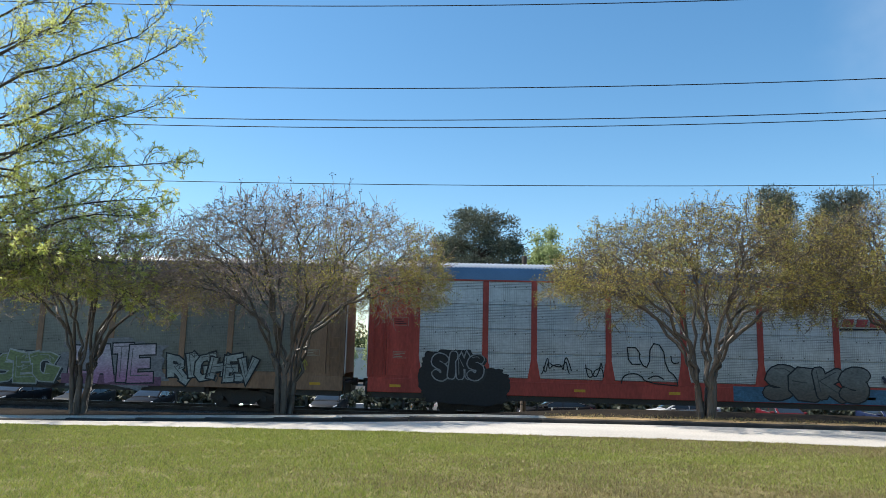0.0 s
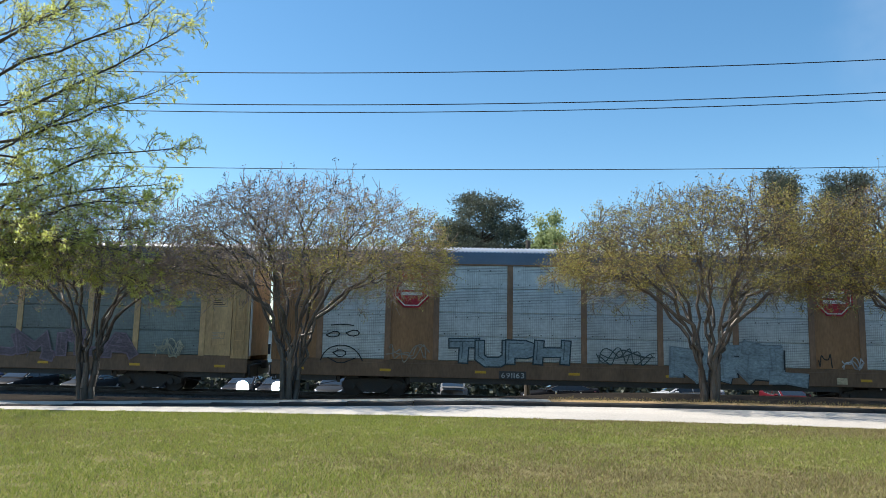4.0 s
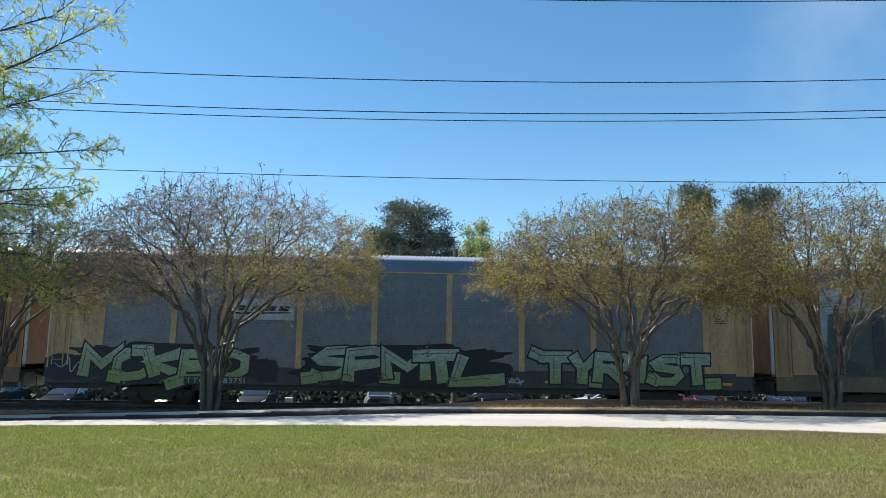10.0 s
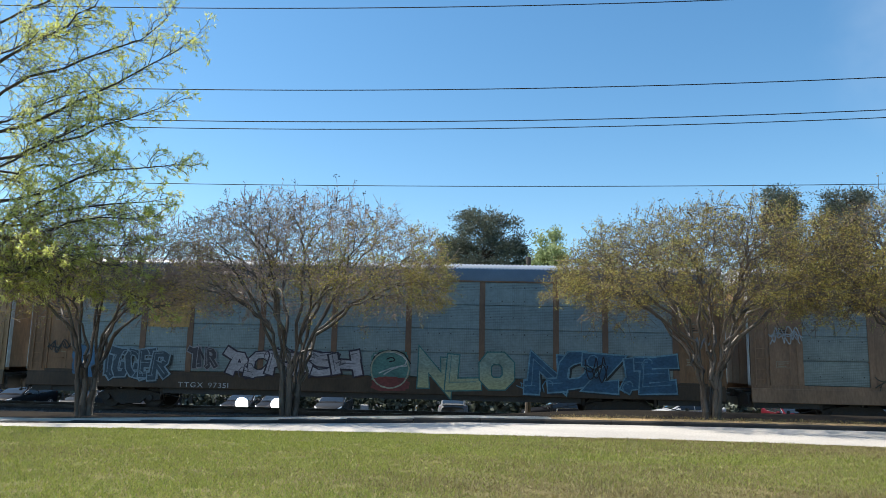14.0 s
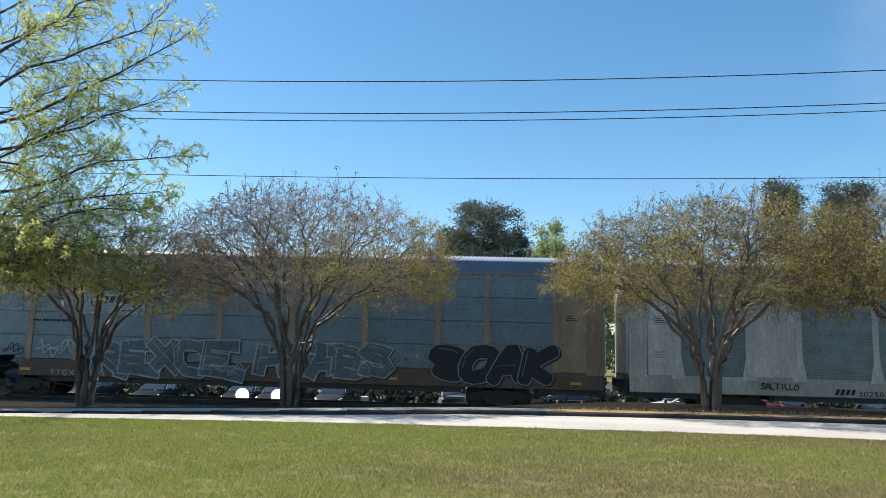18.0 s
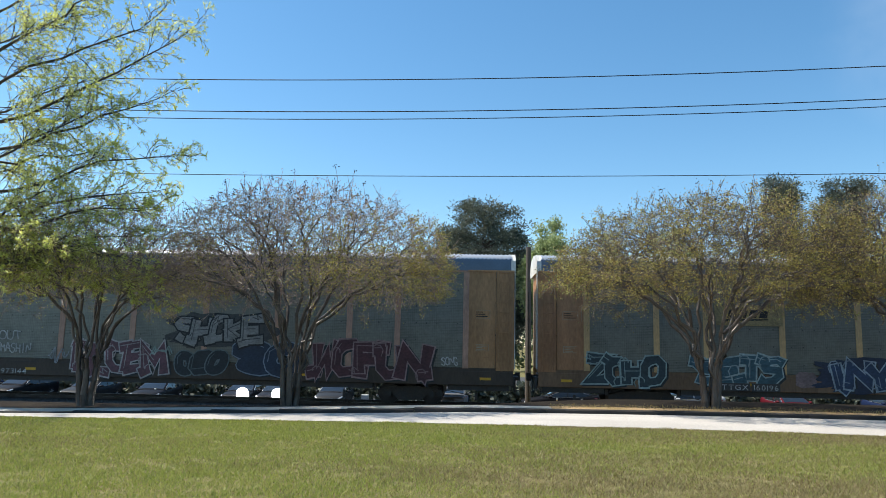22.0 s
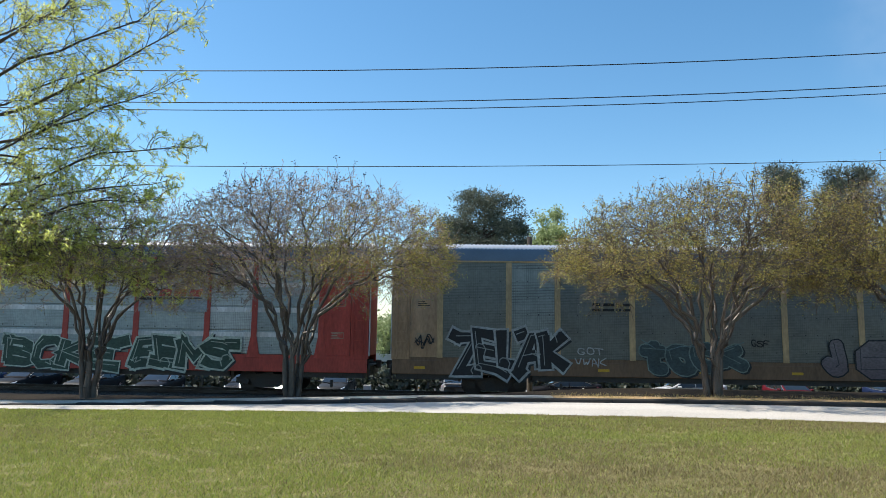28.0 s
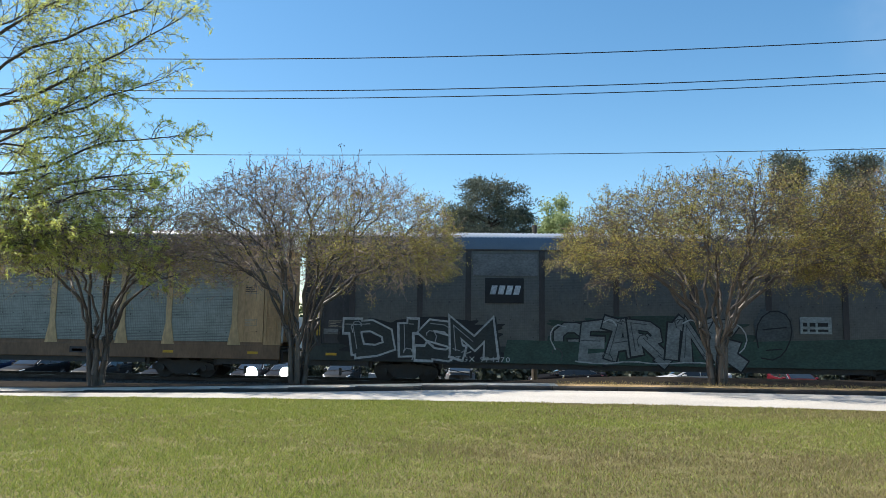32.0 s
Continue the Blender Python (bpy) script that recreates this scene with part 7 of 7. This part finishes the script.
        mir = [[(x, -s * (y0 + (y1 - y0) * 0.5 + (y1 - y0) * 0.5 * math.cos(a)), zm + hz * math.sin(a)) for a in (math.tau * i / 10 for i in range(10))] for x, y0, y1, zm, hz in
               ((-0.80, 0.93, 1.0, belt(-0.7) + 0.055, 0.03), (-0.77, 0.89, 1.07, belt(-0.7) + 0.055, 0.065), (-0.66, 0.88, 1.10, belt(-0.7) + 0.06, 0.078), (-0.57, 0.89, 1.10, belt(-0.7) + 0.06, 0.07))]
        mirror = part("door_mirror", loft(mir), paint_m, c, smooth=True)
        part("mirror_stalk", Geo().box(-0.72, -0.64, min(-s * 0.80, -s * 0.92), max(-s * 0.80, -s * 0.92), belt(-0.7) - 0.01, belt(-0.7) + 0.03, 0.01), paint_m, mirror)
        for x in (0.12, 1.0):
            part("door_handle", Geo().box(x, x + 0.2, min(s * -0.895, s * -0.928), max(s * -0.895, s * -0.928), belt(x) - 0.16, belt(x) - 0.13, 0.01), paint_m, c)
        for x in (-0.72, 0.39, 1.22):
            part("door_seam", Geo().box(x - 0.005, x + 0.005, min(s * -0.90, s * -0.9165), max(s * -0.90, s * -0.9165), 0.30, belt(x) - 0.13), m_ink, c)
        part("headlamp", loft([[(-2.345, s * -0.50, rise(0.60)), (-2.335, s * -0.50, rise(0.655)), (-2.31, s * -0.52, rise(0.675))], [(-2.255, s * -0.725, rise(0.625)), (-2.235, s * -0.725, rise(0.69)), (-2.20, s * -0.70, rise(0.72))], [(-1.99, s * -0.855, rise(0.72)), (-1.95, s * -0.855, rise(0.752)), (-1.90, s * -0.83, rise(0.79))]]),
             m_lit if lit and s > 0 else m_lamp, c, "lit headlamp" if lit and s > 0 else "")
        if lit and s > 0:
            # glowing disc, far wider than the lamp, stands in for its bloom
            ball = [[(-2.44 - 0.06 * math.sin(u), s * -0.6 + 0.38 * math.cos(u) * math.cos(math.tau * k / 14), 0.90 + 0.36 * math.cos(u) * math.sin(math.tau * k / 14)) for k in range(14)] for u in (0, 0.5, 1.0, 1.5)]
            part("lamp_glare", loft(ball), m_lit, c, "glare around the lit headlamp, shaped as a glowing disc", smooth=True)
        part("tail_lamp", loft([[(2.43, s * -0.42, rise(0.84)), (2.43, s * -0.42, rise(0.93)), (2.40, s * -0.42, rise(0.945))], [(2.40, s * -0.70, rise(0.85)), (2.395, s * -0.725, rise(0.95)), (2.36, s * -0.72, rise(0.975))], [(2.06, s * -0.86, rise(0.945)), (2.04, s * -0.862, rise(0.975)), (2.02, s * -0.84, rise(0.985))]]), m_tail, c)
        for x in (-1.412, 1.412):
            arch = [(x + 0.37 * math.cos(a), 0.335 + 0.37 * math.sin(a)) for a in (math.pi * (i / 20) for i in range(21))] + [(x - 0.37, 0.165), (x + 0.37, 0.165)]
            part("wheel_arch", Geo().prism_y(arch, min(s * -0.80, s * -0.915), max(s * -0.80, s * -0.915)), m_ink, c)
            w = part("wheel", TYRE, m_tyre, c)
            w.location = (x, s * -0.845, 0.335)
            if s < 0:
                w.rotation_euler = (0, 0, math.pi)
            part("rim", RIM, m_rim, w)
            part("brake_disc", DISC, m_ink, w)
            if name == "sedan":
                sedan_wheels.append((w, s))
    part("front_grille", Geo().box(-2.40, -2.34, -0.5, 0.5, 0.34, 0.52, 0.02), m_ink, c)
    part("side_skirt", Geo().box(-1.0, 1.0, -0.905, 0.905, 0.14, 0.20, 0.02), m_ink, c)
    part("boot_lip", Geo().prism_y([(2.14, rise(1.10)), (2.42, rise(1.105)), (2.43, rise(1.085)), (2.30, rise(1.07))], -0.62, 0.62), paint_m, c)
    return c


sedan_wheels = []
SEDAN_V = 13.05


def sedan_pose(t):
    x = 0.57 - SEDAN_V * (t - 17.0)
    a = math.degrees(math.atan2(curve_at(x + 1, FAR) - curve_at(x - 1, FAR), 2.0))
    z = 0.075 + 0.009 * min(x, 0)
    return pose(x, curve_at(x, FAR) - float(np.interp(x, [-6, 0, 6], [0.45, 0.50, 0.80])), z, 0, -0.8, a)


sedan = vehicle("sedan", "dark blue-black sedan with bright alloy wheels driving past", "", car_paint("dark_blue_paint", (0.005, 0.010, 0.026), 0.0, 0.25), 1.03)


def parked_cars():
    rng = random.Random(3)
    reds, whites, blues, greys, blacks, silver = (0.09, 0.008, 0.014), (0.42, 0.43, 0.44), (0.012, 0.022, 0.06), (0.03, 0.032, 0.035), (0.010, 0.010, 0.012), (0.16, 0.165, 0.17)
    rows = [(-32.0, blues, 1.0, 90), (-28.5, blacks, 1.1, 84), (-24.2, greys, 1.0, 90), (-19.6, blacks, 1.0, 92), (-14.15, blacks, 1.0, 90, True), (-12.02, blacks, 1.0, 90, True), (-8.6, greys, 1.0, 90), (-1.0, silver, 1.0, 270),
            (5.6, blacks, 1.0, 2), (13.2, whites, 1.12, 3), (19.6, reds, 1.05, 90), (26.0, blues, 1.1, 92), (30.8, blacks, 1.0, 90), (35, reds, 1.0, 5), (41, greys, 1.1, 90)]
    first = {}
    names = {reds: "red", whites: "white", blues: "blue", greys: "dark grey", silver: "silver", blacks: "black"}
    for r in rows:
        x, col, tall, turn = r[:4]
        lit = len(r) > 4
        y = 45.0 + rng.uniform(-0.6, 0.6)
        key = (col, tall > 1.05, lit)
        at = pose(x, 44.85 if lit else y, -2.51, 0, 0, turn + (0 if lit else rng.uniform(-2, 2)))
        if key not in first:
            first[key] = vehicle("parked_car", names[col] + " parked car" + (" with its headlamps lit" if lit else " in the car park behind the railway"), "parked cars", car_paint("car_paint", col, 0.0, 0.5), tall, lit)
            first[key].matrix_basis = at
        else:
            copy_thing(first[key], at)


def building():
    b = thing("low_building", "low white building with a flat roof beyond the car park", "building", at=pose(-16, 104, -2.5))
    wall = mat("white_wall", (0.72, 0.72, 0.70), rough=0.8, scale=0.4, grain=0.05, vary=0.02)
    part("wall", Geo().box(-22, 18, 0, 14, 0, 4.2), wall, b)
    part("roof", Geo().box(-22.4, 18.4, -0.4, 14.4, 4.2, 4.55), steel(GREY), b)
    for i in range(7):
        win = part("window", Geo().box(-0.9, 0.9, -0.06, 0.02, 1.1, 2.6), m_glass, b)
        win.location = (-19 + i * 5.6, 0, 0)
        fr = part("frame", Geo().box(-1.0, 1.0, -0.09, -0.02, 2.6, 2.72).box(-1.0, 1.0, -0.12, -0.02, 0.98, 1.1), m_white, win)


def hedge():
    """Dark clipped shrubs at the back of the first row of parked cars."""
    rng = np.random.default_rng(61)
    n = 26000
    x = rng.uniform(-60, 75, n)
    top = 1.45 + 0.22 * np.sin(x * 1.9) + 0.16 * np.sin(x * 4.3 + 1)
    c = np.stack([x, 48.6 + rng.normal(size=n) * 0.35, -2.5 + top * rng.random(n) ** 0.7], 1)
    v, f = leaves(c, rng.normal(size=c.shape), rng.uniform(0.3, 0.55, n), rng.uniform(0.22, 0.4, n), rng)
    tagged(part("hedge", fast_mesh("hedge", v, f), lf_pine), "dark evergreen hedge along the car park", "hedge", kind="stuff")


def far_woods():
    """A belt of woods beyond the car park and the building."""
    rng = np.random.default_rng(71)
    n = 5200
    x = rng.uniform(-150, 170, n)
    top = 7.0 + 1.6 * np.sin(x * 0.21) + 1.2 * np.sin(x * 0.53 + 1) + 0.8 * np.sin(x * 1.3)
    blobs = np.stack([x, 128 + rng.normal(size=n) * 2.0, -2.6 + top * rng.random(n) ** 0.8], 1)
    c = np.repeat(blobs, 7, 0) + rng.normal(size=(n * 7, 3)) * 0.5
    v, f = leaves(c, rng.normal(size=c.shape), rng.uniform(0.5, 1.0, len(c)), rng.uniform(0.4, 0.7, len(c)), rng)
    tagged(part("far_woods", fast_mesh("far_woods", v, f), lf_woods), "belt of dark green woods beyond the car park", "woods", kind="stuff")


def yard_things():
    cab = thing("utility_cabinet", "pale grey metal utility cabinet standing by the car park", "cabinet", "utility cabinets", at=pose(10.7, 46.2, -2.51))
    pale_m = mat("pale_cabinet_paint", (0.55, 0.56, 0.55), rough=0.5, grain=0.05)
    part("body", Geo().box(-0.24, 0.24, -0.2, 0.2, 0.05, 0.66, 0.02), pale_m, cab)
    part("plinth", Geo().box(-0.28, 0.28, -0.24, 0.24, 0, 0.05), steel(GREY), cab)
    part("door", Geo().box(-0.2, 0.2, -0.215, -0.2, 0.10, 0.62), pale_m, cab)
    copy_thing(cab, pose(11.5, 46.2, -2.51))
    copy_thing(cab, pose(-6.9, 47.2, -2.51))
    post = thing("white_post", "slim white marker post by the car park", "post", "marker posts", at=pose(-3.3, 43.0, -2.49, 0, 8, 0))
    part("shaft", Geo().box(-0.045, 0.045, -0.03, 0.03, 0, 1.0, 0.01), m_white, post)
    part("reflector", Geo().box(-0.035, 0.035, -0.034, -0.03, 0.78, 0.9), m_mark, post)
    for x, tilt in ((6.9, -14), (5.2, 0), (14.0, 2), (-19.2, 0), (24.0, 0)):
        copy_thing(post, pose(x, 43.2, -2.49, 0, tilt, 0))

    pole = thing("wooden_pole", "short weathered wooden pole standing behind the railway", "pole", at=pose(3.06, 38.0, -2.1))
    n = 14
    v = [(r * math.cos(math.tau * i / n), r * math.sin(math.tau * i / n), z) for z, r in ((-0.3, 0.165), (5.0, 0.145), (8.92, 0.13), (8.95, 0.115)) for i in range(n)]
    f = [(k * n + i, k * n + (i + 1) % n, (k + 1) * n + (i + 1) % n, (k + 1) * n + i) for k in range(3) for i in range(n)] + [tuple(range(3 * n, 4 * n))]
    part("shaft", Geo().add(v, f), mat("weathered_pole_wood", (0.12, 0.10, 0.085), rough=0.9, col2=(0.07, 0.058, 0.05), scale=3, stretch=(1, 1, 0.1), bump=0.5, bscale=30), pole)
    part("ground_wire", Geo().box(-0.012, 0.012, -0.172, -0.16, 0, 6.5), m_wire, pole)
    part("band", Geo().disc_y(0, 0, 0, 0.06, 0.15, 14), m_steel, pole).matrix_basis = pose(0, 0, 5.0, 90, 0, 0)


# ---- build ----
train = build_train()
kerb_stones()
railway()
wires()
lawn()
parked_cars()
building()
hedge()
far_woods()
yard_things()

myrtle(11, -10.0, 18.4, -0.12, 3.4, 3.4, 5.5, 3.1, 0.55, "crape myrtle with olive spring leaves behind the oak's limbs", 0.0, True, 1500)
myrtle(5, -4.6, 18.2, -0.05, 3.3, 4.3, 5.6, 3.2, 0.50, "crape myrtle with greyish twigs and a yellow-leaved side", 1.0, True, 2300)
myrtle(3, 6.05, 18.3, 0.06, 4.0, 4.0, 5.4, 3.2, 0.9, "broad crape myrtle with yellow-olive young leaves",  0.0, False, 2300, 0.16)
myrtle(8, 11.5, 18.3, 0.06, 3.4, 3.4, 5.75, 3.2, 0.85, "crape myrtle with yellow-olive young leaves", 0.0, False, 1900)
myrtle(14, 17.1, 18.3, 0.06, 3.5, 3.5, 6.1, 3.2, 0.78, "crape myrtle with sparse olive leaves and seed heads", 0.0, False, 1500)
myrtle(19, 22.9, 18.2, 0.06, 3.4, 3.4, 6.15, 3.2, 0.75, "crape myrtle with sparse olive leaves and bare shoots", 0.0, False, 1300)
myrtle(25, 28.5, 18.0, 0.05, 3.3, 3.3, 6.0, 3.2, 0.62, "crape myrtle at the row's end with olive leaves", 0.0, False, 1000)
oak()
pine(31, 0.95, 65, -2.8, 17.9, (0.0, 0.6, 1.6, 3.0, 3.8, 4.6, 8.5, 13.5, 15.0), (0.6, 2.0, 3.0, 3.5, 4.0, 4.9, 4.9, 3.4, 1.5), "dense dark pine standing behind the railway", 2200)
pine(37, 31.3, 72, -2.8, 21.9, (0.0, 0.5, 1.6, 3.0, 6.0, 8.0), (0.5, 1.0, 1.3, 1.3, 1.6, 0.8), "tall dark pine rising over the street trees", 520)
pine(41, 37.9, 72, -2.8, 21.9, (0.0, 0.4, 1.4, 2.8, 6.0, 8.0), (0.9, 1.7, 2.0, 1.8, 2.0, 0.8), "broad dark pine rising over the street trees", 560)
leafy(51, 6.5, 61, -2.8, 15.0, 2.1, "fresh light green tree beside the dark pine", lf_light, 0.24, 40000)
leafy(52, 11.8, 66, -2.8, 14.8, 3.2, "light green tree in young leaf", lf_light, 0.26, 16000)
leafy(53, 20.0, 70, -2.8, 15.5, 4.5, "light green tree in young leaf", lf_light, 0.28, 14000)
leafy(54, -9.5, 88, -2.8, 7.2, 3.0, "low green tree beside the building", lf_light, 0.26, 12000)
leafy(55, -17.5, 92, -2.8, 6.6, 2.8, "low green tree beside the building", lf_light, 0.26, 12000)


# ---- movement ----
# the train's uneven pull: metres by which it lags behind an even speed
LAG = [(0.0, -0.12), (1.0, 0.01), (2.0, 0.04), (3.0, -0.1), (4.5, -0.03), (5.0, 0.13), (6.0, 0.35), (7.0, 0.36), (8.0, 0.60), (9.0, -0.11), (10.0, 0.52), (11.0, 0.08), (12.0, 0.1), (13.0, 0.11), (14.0, 0.02),
       (15.0, -0.25), (16.5, -0.21), (17.0, -0.15), (18.0, -0.63), (19.0, -0.04), (20.0, -0.49), (21.0, -0.36), (22.0, -0.13), (23.0, -0.07), (24.0, -0.26), (25.0, -0.2), (26.5, -0.02), (27.0, -0.03), (28.0, 0.07),
       (29.0, 0.08), (30.0, 0.38), (31.0, 0.40), (32.0, 0.37)]


def motions():
    for c, x in train:
        walk(c, [(t, pose(x - V * t + lag, TRACKY, RAILZ)) for t, lag in LAG])
    start = {c.name: x for c, x in train}
    for w, c, dx in wheel_list:
        x = start[c.name] + w.parent.location.x
        t0, t1 = (x - 26) / V, (x + 22) / V
        f0, f1 = max(0, int(t0 * 30)), min(960, int(t1 * 30))
        if f1 <= f0:
            continue
        turn = math.degrees(V / 0.42) / 30
        rows = [(f / 30, pose(dx, 0, 0.42, 0, -turn * (f - f0), 0)) for f in range(f0, f1 + 1)]
        if f0 > 0:
            rows.insert(0, (0.0, pose(dx, 0, 0.42)))
        if f1 < 960:
            rows.append((32.0, pose(dx, 0, 0.42, 0, -turn * (f1 - f0), 0)))
        walk(w, rows)
    ts = [0.0, 8.0, 12.0, 14.0] + [15.0 + 0.1 * i for i in range(46)] + [20.0, 22.0, 26.0, 32.0]
    walk(sedan, [(t, sedan_pose(t)) for t in ts])
    turn = math.degrees(SEDAN_V / 0.335) / 30
    for w, s in sedan_wheels:
        at = w.location.copy()
        flip = 0 if s > 0 else 180
        rows = [(0.0, pose(*at, 0, 0, flip))]
        f0, f1 = int(15.2 * 30), int(18.8 * 30)
        rows += [(f / 30, pose(*at, 0, 0, 0) @ pose(0, 0, 0, 0, -turn * (f - f0), 0) @ pose(0, 0, 0, 0, 0, flip)) for f in range(f0, f1 + 1)]
        rows.append((32.0, pose(*at, 0, 0, 0) @ pose(0, 0, 0, 0, -turn * (f1 - f0), 0) @ pose(0, 0, 0, 0, 0, flip)))
        walk(w, rows)


motions()
